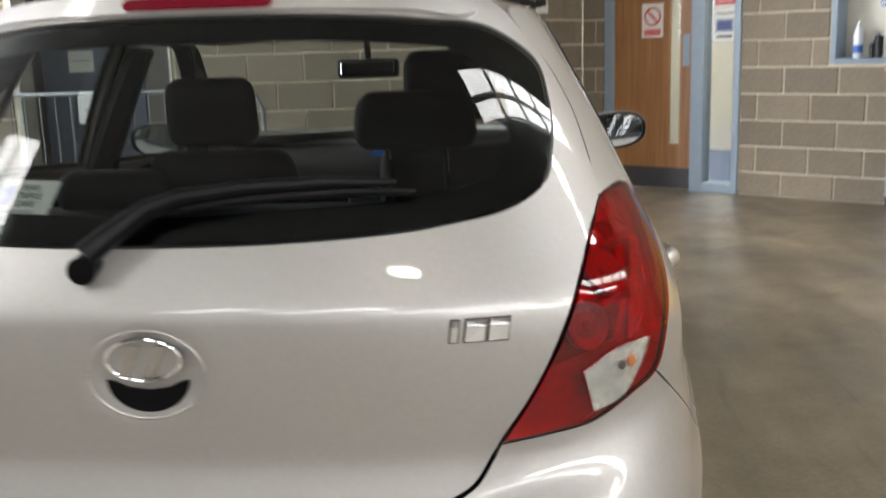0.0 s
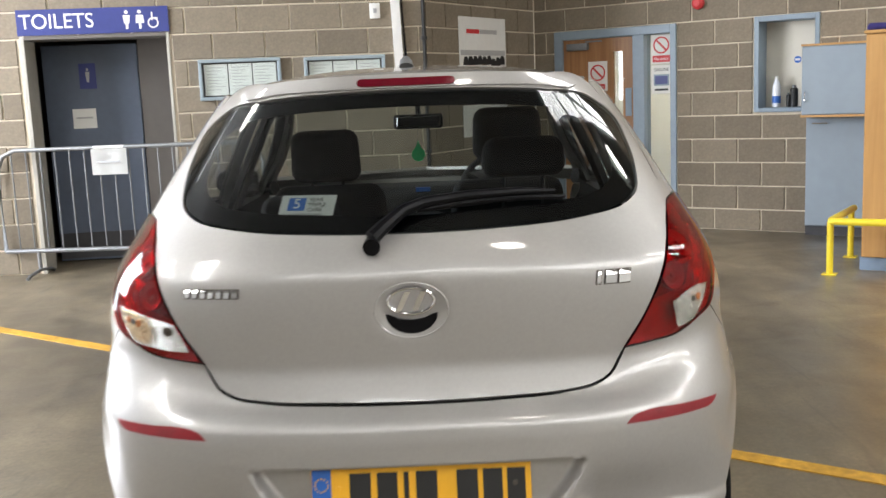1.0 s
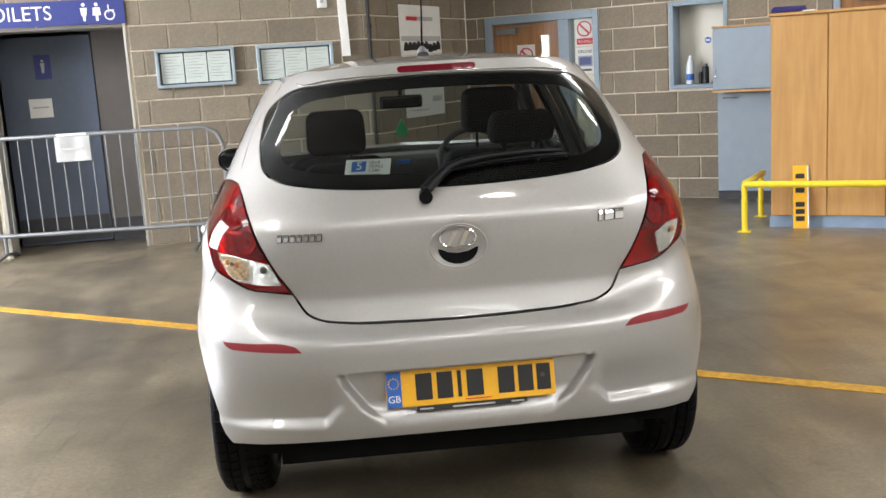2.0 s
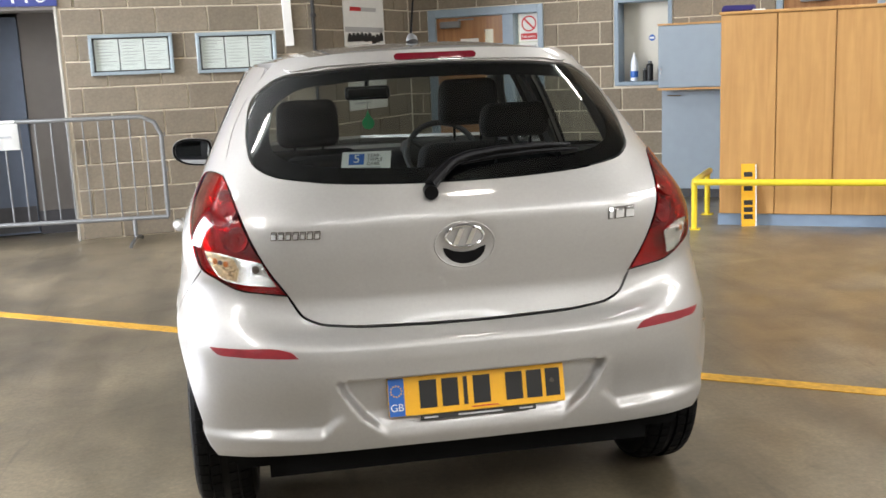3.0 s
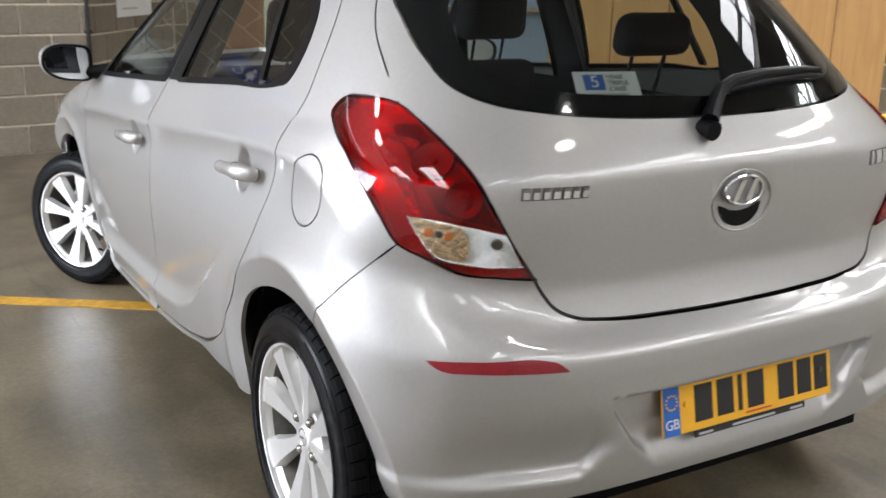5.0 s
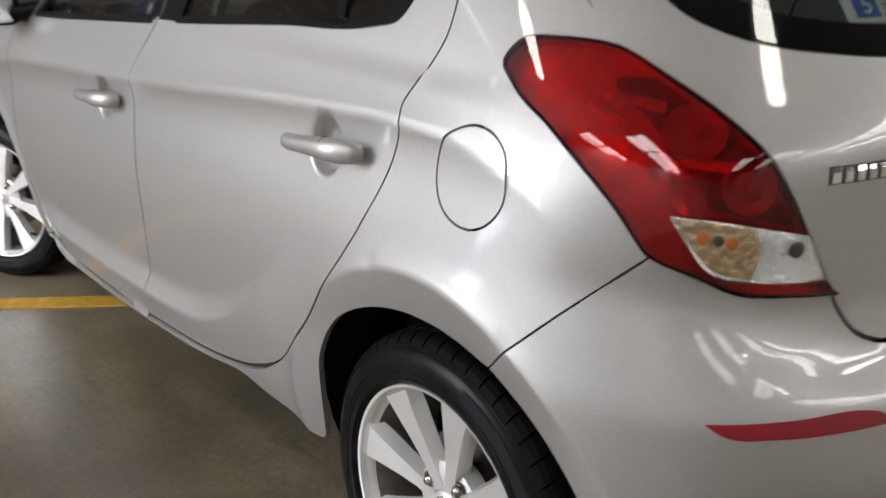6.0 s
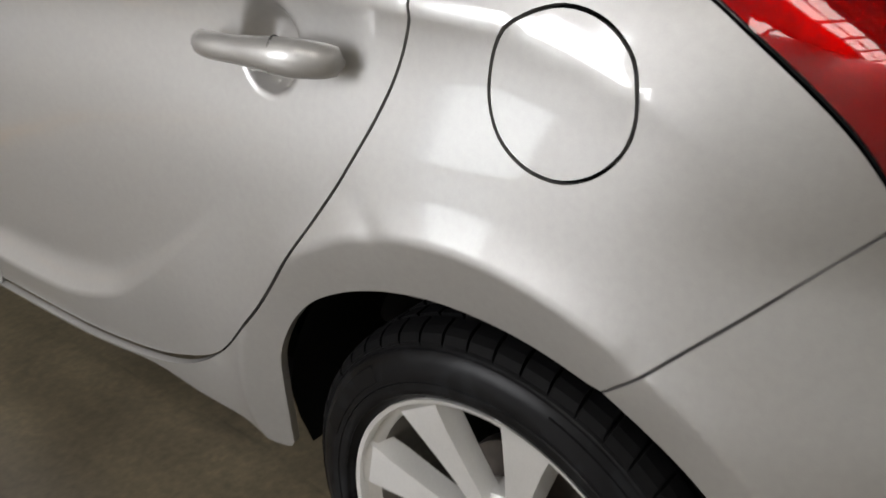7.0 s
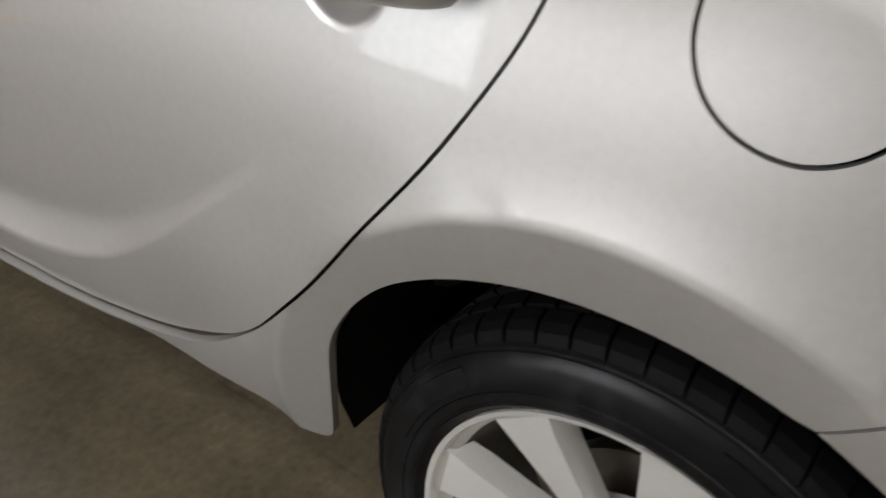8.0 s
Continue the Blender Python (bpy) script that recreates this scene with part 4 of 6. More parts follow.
def lay_blocks(wall, u0, u1, holes, shift, first, pick):
    """Stretcher bond between u0 and u1, cut at the openings; pick(u, z): a piece of its own, else joined into the rest."""
    rest = bmesh.new()
    zs = [0.0] + [first + BH * k for k in range(40) if first + BH * k < CEIL]
    for k in range(len(zs)):
        za, zb = zs[k], (zs[k + 1] if k + 1 < len(zs) else CEIL)
        if zb - za < 0.05:
            continue
        u = shift + (BL / 2 if k % 2 else 0) + math.floor((u0 - shift) / BL - 1) * BL
        while u < u1:
            spans = [(max(u, u0), min(u + BL, u1))]
            for h in holes:
                if h[2] < (za + zb) / 2 < h[3]:
                    nxt = []
                    for a, c in spans:
                        if c <= h[0] or a >= h[1]:
                            nxt.append((a, c))
                        else:
                            if a < h[0]:
                                nxt.append((a, h[0]))
                            if c > h[1]:
                                nxt.append((h[1], c))
                    spans = nxt
            for a, c in spans:
                w, h = round(c - a - JOINT, 3), round(zb - za - JOINT, 3)
                if w < 0.03:
                    continue
                um, zm = (a + c) / 2, (za + zb) / 2
                if pick(um, zm):
                    if (w, h) not in SIZES:
                        SIZES[(w, h)] = block_mesh(w, h)
                    ob = new("block", SIZES[(w, h)])
                    ob.parent = wall
                    ob.location = (um, 0.0015 * math.sin(37 * um + 11 * zm), zm)
                else:
                    box(rest, um - w / 2, um + w / 2, -0.007, 0.02, zm - h / 2, zm + h / 2)
            u += BL
    tagged(part("upper_blocks", rest, BLOCK, wall, smooth=False), "brown concrete blocks out of reach", kind="stuff")


def place_blocks():
    lay_blocks(wall_a, -7.0, -0.002, [(-3.49, -2.205, 0, 2.05)], -0.061, 0.222, lambda u, z: z < 2.5 and u > -5.2)
    lay_blocks(wall_p, 0.006, 2.02, [], 0.1, 0.212, lambda u, z: z < 2.5)
    lay_blocks(wall_b, 0.008, 12.0, [(0.24, 1.57, 0, 2.0), (2.31, 2.91, 1.12, 2.01), (3.89, 4.845, 0, 2.06)], 0.143, 0.205, lambda u, z: z < 2.5 and u < 6.5)

# ---- the car: a silver five-door hatchback ----
# Its skin is a round-cornered plan whose width, length and corner change with height.


def profile(pts):
    """A smooth monotone curve through (z, value) pairs."""
    xs, ys = [p[0] for p in pts], [p[1] for p in pts]
    n = len(pts)
    h = [xs[i + 1] - xs[i] for i in range(n - 1)]
    d = [(ys[i + 1] - ys[i]) / h[i] for i in range(n - 1)]
    m = [d[0]] + [0 if d[i - 1] * d[i] <= 0 else 2 * d[i - 1] * d[i] / (d[i - 1] + d[i]) for i in range(1, n - 1)] + [d[-1]]

    def f(x):
        if x <= xs[0]:
            return ys[0]
        if x >= xs[-1]:
            return ys[-1]
        i = 0
        while x > xs[i + 1]:
            i += 1
        t = (x - xs[i]) / h[i]
        return ys[i] * (1 + 2 * t) * (1 - t) ** 2 + m[i] * h[i] * t * (1 - t) ** 2 + ys[i + 1] * t * t * (3 - 2 * t) + m[i + 1] * h[i] * t * t * (t - 1)
    return f


REAR = profile([(0.18, 0.16), (0.30, 0.085), (0.335, 0.058), (0.36, 0.046), (0.45, 0.028), (0.55, 0.018), (0.63, 0.018), (0.655, 0.0215), (0.675, 0.030), (0.70, 0.045), (0.74, 0.072), (0.78, 0.0985), (0.81, 0.115),
                (0.83, 0.119), (0.85, 0.117), (0.925, 0.1135), (0.995, 0.1145), (1.012, 0.118), (1.03, 0.128), (1.06, 0.148), (1.09, 0.176), (1.2, 0.27), (1.3, 0.355), (1.42, 0.458), (1.44, 0.472), (1.46, 0.484), (1.5, 0.50)])
# between the lamps the tail stands back over a ledge, and the tailgate has a crease near its foot
LEDGE = profile([(0.63, 0.018), (0.664, 0.0235), (0.682, 0.043), (0.70, 0.088), (0.708, 0.098), (0.72, 0.1025), (0.775, 0.1195), (0.787, 0.1215), (0.80, 0.1205), (0.83, 0.119), (0.85, 0.117)])
HALF = profile([(0.18, 0.739), (0.24, 0.779), (0.28, 0.794), (0.38, 0.820), (0.5, 0.838), (0.62, 0.848), (0.68, 0.8505), (0.74, 0.85), (0.80, 0.846), (0.86, 0.837), (0.90, 0.829), (0.94, 0.819), (0.98, 0.806), (1.0, 0.799), (1.06, 0.777), (1.2, 0.716), (1.3, 0.668), (1.4, 0.615), (1.45, 0.580), (1.5, 0.49)])
CORNER = profile([(0.2, 0.45), (0.34, 0.46), (0.45, 0.50), (0.6, 0.585), (0.7, 0.6), (0.95, 0.56), (1.1, 0.6), (1.45, 0.7)])
POWER = profile([(0.2, 3.3), (0.7, 3.3), (0.95, 3.4), (1.1, 3.0), (1.45, 2.8)])
FRONT = profile([(0.18, 3.74), (0.3, 3.86), (0.45, 3.92), (0.6, 3.92), (0.72, 3.86), (0.80, 3.74), (0.90, 3.42), (0.96, 3.15), (1.0, 2.98), (1.1, 2.79), (1.3, 2.47), (1.42, 2.25), (1.46, 2.12), (1.5, 1.95)])
BOW = profile([(0.9, 0.62), (1.05, 0.5)])
K = 1.8
WHEEL_Y, WHEEL_Z, FRONT_Y = 0.649, 0.318, 3.21
ARCH_Y, ARCH_Z = 0.66, 0.31
_cache = {}


def at_height(z):
    k = round(z, 4)
    if k not in _cache:
        _cache[k] = (HALF(z), REAR(z), FRONT(z), CORNER(z), POWER(z), BOW(z))
    return _cache[k]


def outside(X, y, z):
    w, r, f, c, n, bow = at_height(z)
    d = max(0.0, r + c - y)
    e = max(0.0, y - (f - bow))
    return (abs(X) / w) ** n + (d / c) ** n + (e / bow) ** n - 1


def smoothstep(a, b, x):
    t = min(1.0, max(0.0, (x - a) / (b - a)))
    return t * t * (3 - 2 * t)


SHOULDER = profile([(0.30, 0.80), (0.386, 0.879), (0.443, 0.922), (0.50, 0.948), (0.575, 0.970), (0.65, 0.980), (0.80, 0.980), (1.0, 0.970), (1.15, 0.961), (1.6, 0.924), (1.96, 0.898), (2.6, 0.86), (3.3, 0.79)])
SCALLOP = profile([(1.02, 0.76), (1.075, 0.698), (1.154, 0.633), (1.263, 0.555), (1.40, 0.485), (1.6, 0.442), (1.84, 0.423), (2.4, 0.41), (2.8, 0.42)])


def scallop_band(y):
    """The height of the sloping band under the scallop's upper edge."""
    return 0.026 + 0.032 * smoothstep(1.12, 1.6, y)



DOOR_FOOT = profile([(1.05, 0.45), (1.155, 0.418), (1.208, 0.390), (1.292, 0.359), (1.424, 0.332), (1.64, 0.307), (1.877, 0.285), (2.3, 0.2735), (2.72, 0.278), (2.9, 0.28)])
FLARE = 0.444


TAILGATE_EDGE = profile([(0.66, 0.30), (0.70, 0.40), (0.72, 0.44), (0.738, 0.48), (0.775, 0.508), (0.81, 0.525), (0.84, 0.55)])


def sink(X, y, z):
    """How far the tail stands back between the lamps."""
    if y > 0.4 or not 0.63 < z < 0.85:
        return 0.0
    edge = TAILGATE_EDGE(z)
    return (LEDGE(z) - REAR(z)) * (1 - smoothstep(edge, edge + 0.26, X))


def plate_half(z):
    """Half the width of the plate's recess."""
    return 0.40 - 0.085 * (1 - smoothstep(0.40, 0.575, z)) - 0.045 * (1 - smoothstep(0.38, 0.46, z))


def relief(x, y, z):
    """Pressed creases, wheel-arch flares, the plate recess and the handle dish: metres out from the plain skin."""
    X, o = abs(x), 0.0
    if X > 0.6:
        f = smoothstep(0.28, 0.78, y) * (1 - smoothstep(2.9, 3.5, y))
        dz = z - SHOULDER(y)
        if z < 1.06:
            o += f * (0.015 * math.exp(-dz / 0.06) if dz > 0 else 0.015 * math.exp(dz / 0.042) + 0.011 * (dz / 0.07) * math.exp(1 + dz / 0.07))
        if 1.0 < y < 2.8 and z < 0.85:
            s = SCALLOP(y) - z
            o += 0.48 * scallop_band(y) * min(1.0, max(0.0, s) / scallop_band(y)) ** 1.5 * smoothstep(1.0, 1.2, y) * (1 - 0.7 * smoothstep(0.5, 0.75, z)) * (1 - smoothstep(2.5, 2.8, y))
        if 1.1 < y < 2.8 and z < DOOR_FOOT(y):
            # the sill stands proud under the doors
            o += 0.011 * smoothstep(1.10, 1.26, y) * (1 - smoothstep(2.6, 2.8, y))
        for wy in (ARCH_Y, FRONT_Y):
            r = math.hypot(y - wy, z - ARCH_Z)
            if r < FLARE:
                o += 0.009 - 0.31 * (FLARE - r)
            elif r < FLARE + 0.065:
                o += 0.009 * (1 - (r - FLARE) / 0.065) ** 2
        if x < 0:
            r = math.hypot((y - 0.794) / 1.4, z - 0.742)
            o -= 0.0022 * math.exp(-(r / 0.014) ** 2)
        # dished grips behind the door handles
        for hy, hz in ((0.965, 0.908), (2.0, 0.84)):
            r = math.hypot((y - hy) / 0.053, (z - hz) / 0.056)
            o -= 0.032 * (1 - smoothstep(0.55, 1.0, r))
    if y < 0.4:
        if 0.36 < z < 0.62:
            # recess round the number plate, with a sharp upper ledge
            half = plate_half(z)
            side = 1 - smoothstep(half - 0.022, half, X)
            o -= 0.042 * side * (1 - smoothstep(0.562, 0.570, z)) * smoothstep(0.383, 0.468, z)
        if X > 0.3 and 0.36 < z < 0.64:
            # hollow over the lower scoop, towards the corners
            low = 0.408 - 0.008 * smoothstep(0.55, 0.75, X) + 0.05 * (1 - smoothstep(0.385, 0.45, X))
            o -= 0.027 * smoothstep(low - 0.012, low + 0.016, z) * (1 - smoothstep(0.43, 0.60, z)) * smoothstep(0.36, 0.43, X) * (1 - 0.75 * smoothstep(0.62, 0.79, X)) * (1 - smoothstep(0.28, 0.40, y))
        r = math.hypot(X / 0.088, (z - 0.922) / 0.066)
        o -= 0.010 * (1 - smoothstep(0.80, 1.0, r))
    return o


def skin(a, z, off=0.0, plain=False):
    """The point of the skin at the unrolled place a (metres from the middle of the tail, + to the right) and height z."""
    w, r, f, c, n, bow = at_height(z)
    q, sg = abs(a), (1 if a >= 0 else -1)
    lo, hi = 0.0, min(w * 1.001, abs(a) + 0.001)
    for _ in range(30):
        m = (lo + hi) / 2
        if outside(m, r + (q - m) / K, z) < 0:
            lo = m
        else:
            hi = m
    X, y = lo, r + (q - lo) / K
    e = 0.0015
    g = Vector((outside(X + e, y, z) - outside(X - e, y, z), outside(X, y + e, z) - outside(X, y - e, z), outside(X, y, z + e) - outside(X, y, z - e)))
    if g.length < 1e-9:
        g = Vector((1, 0, 0))
    g.normalize()
    g.z = max(-0.6, min(0.8, g.z))
    o = off + (0 if plain else relief(sg * X, y, z))
    back = 0 if plain else sink(X, y, z)
    return Vector((sg * (X + g.x * o), y + g.y * o + back, z + g.z * o)), Vector((sg * g.x, g.y, g.z))


def tail(x, z):
    """The point of the plain tail at x and height z."""
    w, r, f, c, n, bow = at_height(z)
    X = min(abs(x) * 0.9885, w * 0.999)
    return (math.copysign(X, x), r + c - c * max(0.0, 1 - (X / w) ** n) ** (1 / n), z)


def side(y, z, sg=-1):
    """The point of the plain flank at y and height z."""
    w, r, f, c, n, bow = at_height(z)
    d, e = max(0.0, r + c - y) / c, max(0.0, y - (f - bow)) / bow
    return (sg * w * max(0.0, 1 - d ** n - e ** n) ** (1 / n), y, z)


def place_of(p):
    """The unrolled place of a point near the skin."""
    w, r, f, c, n, bow = at_height(p[2])
    q = tail(p[0] / 0.9885, p[2]) if p[1] < r + 0.42 * c else side(p[1], p[2], 1 if p[0] >= 0 else -1)
    return ((1 if p[0] >= 0 else -1) * (abs(q[0]) + K * (q[1] - r)), p[2])


def flank_skin(u, z, off=0.0, plain=False):
    """The point of the flank at the length |u| and height z; the sign of u tells the side."""
    sg, y = (1 if u >= 0 else -1), abs(u)
    X = side(y, z, 1)[0]
    e = 0.0015
    g = Vector((outside(X + e, y, z) - outside(X - e, y, z), outside(X, y + e, z) - outside(X, y - e, z), outside(X, y, z + e) - outside(X, y, z - e)))
    g.normalize()
    g.z = max(-0.6, min(0.8, g.z))
    o = off + (0 if plain else relief(sg * X, y, z))
    return Vector((sg * (X + g.x * o), y + g.y * o, z + g.z * o)), Vector((sg * g.x, g.y, g.z))


def flat(line, place=None):
    if place is flank_skin:
        return [(math.copysign(p[1], p[0]), p[2]) if len(p) == 3 else tuple(p) for p in line]
    return [place_of(p) if len(p) == 3 else tuple(p) for p in line]


def flip(pts):
    return [(-p[0], *p[1:]) for p in pts]


def inset(poly, d, even=True):
    """The outline moved inwards by d; even: as wide along the flank, where the unrolled length is drawn out."""
    if even:
        poly = [(math.copysign(0.7 + (abs(a) - 0.7) / K, a) if abs(a) > 0.7 else a, z) for a, z in poly]
    n = len(poly)
    area = sum(poly[i][0] * poly[(i + 1) % n][1] - poly[(i + 1) % n][0] * poly[i][1] for i in range(n))
    s = 1 if area > 0 else -1
    out = []
    for i in range(n):
        a, b = Vector(poly[i - 1]), Vector(poly[(i + 1) % n])
        t = (b - a)
        if t.length < 1e-9:
            out.append(poly[i])
            continue
        t.normalize()
        out.append((poly[i][0] - s * t.y * d, poly[i][1] + s * t.x * d))
    if even:
        out = [(math.copysign(0.7 + (abs(a) - 0.7) * K, a) if abs(a) > 0.7 else a, z) for a, z in out]
    return out


def in_poly(x, y, poly):
    c, n = False, len(poly)
    for i in range(n):
        x1, y1 = poly[i]
        x2, y2 = poly[i - 1]
        if (y1 > y) != (y2 > y) and x < (x2 - x1) * (y - y1) / (y2 - y1) + x1:
            c = not c
    return c


from mathutils import geometry


def fill(outline, holes, step, rows=(), lines=()):
    """Triangles that fill an outline with holes, and the loops of its edges."""
    pts, edges, loops = [], [], []
    for loop in (outline, *holes):
        k = len(pts)
        pts += [Vector(p) for p in loop]
        edges += [(k + i, k + (i + 1) % len(loop)) for i in range(len(loop))]
        loops.append(list(range(k, k + len(loop))))
    xs, ys = [p[0] for p in outline], [p[1] for p in outline]
    zs = []
    z = math.floor(min(ys) / step) * step
    while z < max(ys):
        if not any(abs(z - r) < step * 0.45 for r in rows):
            zs.append(z)
        z += step
    zs += [r for r in rows if min(ys) < r < max(ys)]
    for x, z in lines:
        if in_poly(x, z, outline) and not any(in_poly(x, z, h) for h in holes):
            dd = np.array([tuple(p) for p in pts[:len(pts)]]) - (x, z)
            if (dd * dd).sum(1).min() > (0.2 * step) ** 2:
                pts.append(Vector((x, z)))
    edge_pts = np.array([tuple(p) for p in pts])
    for j, z in enumerate(sorted(zs)):
        x = math.floor(min(xs) / step) * step + (0.5 * step if j % 2 else 0)
        while x < max(xs):
            if in_poly(x, z, outline) and not any(in_poly(x, z, h) for h in holes):
                dd = edge_pts - (x, z)
                if (dd * dd).sum(1).min() > (0.45 * step) ** 2:
                    pts.append(Vector((x, z)))
            x += step
    v, e, f, ov, oe, of = geometry.delaunay_2d_cdt(pts, edges, [], 0, 1e-6)
    tris = []
    for t in f:
        cx, cy = sum(v[i][0] for i in t) / len(t), sum(v[i][1] for i in t) / len(t)
        if in_poly(cx, cy, outline) and not any(in_poly(cx, cy, h) for h in holes):
            tris.append(t)
    return v, tris


def skin_panel(name, outline, mat, parent, label="", holes=(), step=0.024, gap=0.0022, lip=0.016, off=0.0, rows=(), plain=False, corners=(), raw=False, place=skin, lines=()):
    """A sheet of the skin inside an outline of unrolled points, with its edges turned in."""
    if not raw:
        outline = catmull(outline, True, step * 0.8, corners)
    even = place is skin
    outline = inset(flat(outline, place), gap, even)
    hs = [inset(flat(h, place), -gap, even) for h in holes]
    v, tris = fill(outline, hs, step, rows, flat(lines, place))
    b = bmesh.new()
    vs, ns = [], []
    for p in v:
        co, nn = place(p[0], p[1], off, plain)
        vs.append(b.verts.new(co))
        ns.append(nn)
    for t in tris:
        try:
            b.faces.new([vs[i] for i in t])
        except ValueError:
            pass
    loose = [x for x in b.verts if not x.link_faces]
    nmap = {vs[i]: ns[i] for i in range(len(vs))}
    b.normal_update()
    bad = [f for f in b.faces if f.normal.dot(nmap[f.verts[0]]) < 0]
    bmesh.ops.reverse_faces(b, faces=bad)
    if lip:
        border = [e for e in b.edges if len(e.link_faces) == 1]
        dup = {}
        for e in border:
            for x in e.verts:
                if x not in dup:
                    dup[x] = b.verts.new(x.co - nmap[x] * lip)
        for e in border:
            f0 = e.link_faces[0]
            lp = [l for l in f0.loops if l.edge == e][0]
            x, y = lp.vert, lp.link_loop_next.vert
            b.faces.new((y, x, dup[x], dup[y]))
            e.smooth = False
    for x in loose:
        if x.is_valid:
            b.verts.remove(x)
    return part(name, b, mat, parent, label, sharp=70)


car = thing("hatchback_car", pose(-0.0065, 0, 0), "silver five-door hatchback car parked with its front wheels turned", "car")

# outlines that neighbouring panels share, for the left side
LIGHT_INNER = [tail(x, z) for x, z in ((-0.683, 1.128), (-0.664, 1.09), (-0.641, 1.035), (-0.606, 0.95), (-0.563, 0.87), (-0.517, 0.802))]
LIGHT_FOOT = [tail(x, z) for x, z in ((-0.588, 0.808), (-0.665, 0.819), (-0.715, 0.845))] + [side(0.286, 0.871)]
LIGHT_OUTER = [side(y, z) for y, z in ((0.328, 0.929), (0.44, 1.013), (0.545, 1.069), (0.578, 1.097), (0.566, 1.124))] + [tail(-0.716, 1.134)]
LIGHT = LIGHT_INNER + LIGHT_FOOT + LIGHT_OUTER
HATCH_EDGE = [tail(x, z) for x, z in ((-0.668, 1.19), (-0.640, 1.273), (-0.606, 1.335), (-0.566, 1.385))]
DOOR_REAR = [side(y, z) for y, z in ((1.155, 0.419), (1.046, 0.524), (0.938, 0.657), (0.834, 0.796), (0.776, 0.900), (0.757, 0.950), (0.7485, 0.979), (0.756, 1.004), (0.737, 1.05), (0.710, 1.112), (0.717, 1.18), (0.745, 1.275), (0.80, 1.36), (0.90, 1.425))]


ARCH_R = profile([(-10, 0.406), (0, 0.388), (7, 0.380), (14, 0.380), (26, 0.386), (43, 0.386), (55, 0.379), (66, 0.371), (78, 0.365), (90, 0.362), (103, 0.365), (114, 0.371), (127, 0.378), (140, 0.380), (190, 0.380)])


def arch(wy, d0, d1, step=8):
    """The edge of a wheel arch from the angle d0 to d1: flattened on top, drawn in at its front foot."""
    k = int(abs(d1 - d0) / step)
    ds = [d0 + (d1 - d0) * i / k for i in range(k + 1)]
    return [(wy + ARCH_R(d) * math.cos(radians(d)), ARCH_Z + ARCH_R(d) * math.sin(radians(d))) for d in ds]


def shoulder_line(y0, y1):
    n = int((y1 - y0) / 0.009)
    return [side(y0 + (y1 - y0) * i / n, SHOULDER(y0 + (y1 - y0) * i / n) + dz) for i in range(n + 1) for dz in (0.0, -0.012, 0.012)]


def grip_line(hy, hz):
    """Rings round the dished grip of a door handle."""
    return [side(hy + 0.053 * f * math.cos(math.pi * k / 16), hz + 0.056 * f * math.sin(math.pi * k / 16)) for f in (0.3, 0.5, 0.65, 0.78, 0.9, 1.0, 1.1) for k in range(32)]


def scallop_line(y0, y1):
    n = int((y1 - y0) / 0.011)
    return [side(y0 + (y1 - y0) * i / n, SCALLOP(y0 + (y1 - y0) * i / n) - q * scallop_band(y0 + (y1 - y0) * i / n)) for i in range(n + 1) for q in (0.0, 0.25, 0.5, 0.75, 0.92, 1.0, 1.06, 1.2)]


def flare_line(wy, d0, d1):
    n = int(abs(d1 - d0) / 1.1)
    return [side(wy + rr * math.cos(radians(d0 + (d1 - d0) * i / n)), ARCH_Z + rr * math.sin(radians(d0 + (d1 - d0) * i / n))) for i in range(n + 1) for rr in (FLARE, FLARE + 0.008, FLARE - 0.008, FLARE + 0.02, FLARE - 0.02)]


# tailgate with its window opening
GLASS_HALF = [(0.0, 1.439), (-0.20, 1.436), (-0.38, 1.425), (-0.51, 1.402), (-0.578, 1.352), (-0.603, 1.28), (-0.606, 1.21), (-0.592, 1.162), (-0.545, 1.134), (-0.44, 1.116), (-0.2, 1.101)]
GLASS_ALL = [tail(x, z) for x, z in GLASS_HALF] + [tail(0.0, 1.098)] + [tail(-x, z) for x, z in GLASS_HALF[:0:-1]]
GLASS_LINE = catmull(GLASS_ALL, True, 0.02)
half = [tail(-0.52, 1.442), tail(-0.566, 1.388)] + HATCH_EDGE[-2::-1] + LIGHT_INNER + [tail(x, z) for x, z in ((-0.502, 0.778), (-0.476, 0.742), (-0.435, 0.722), (-0.37, 0.713), (-0.2, 0.706))]
TAILGATE = [tail(-0.25, 1.455)] + half + [tail(0.0, 0.703)] + flip(half[::-1]) + [tail(0.25, 1.455)]
TG_ROWS = (0.775, 0.79, 0.995, 1.008, 1.02, 1.032)
tailgate = skin_panel("tailgate", TAILGATE, PAINT, car, "silver tailgate with oval handle dish", [GLASS_LINE], 0.02, rows=TG_ROWS, lip=0.02)
skin_panel("rear_window", GLASS_LINE, REAR_GLASS, tailgate, "dark tinted rear window", step=0.05, gap=0.004, lip=0.004, raw=True)
# black border baked on the glass
inner = [tail(x * 0.885, 1.262 + (z - 1.262) * 0.80 + (0.012 if z < 1.2 else -0.004)) for x, z in GLASS_HALF]
FRIT_IN = catmull(inner + [tail(0.0, 1.139)] + flip(inner[:0:-1]), True, 0.02)
skin_panel("black_border", inset(flat(GLASS_LINE), 0.004), FRIT, tailgate, "black edge of the rear window", [FRIT_IN], 0.03, gap=0.0, lip=0.0, off=-0.006, raw=True)

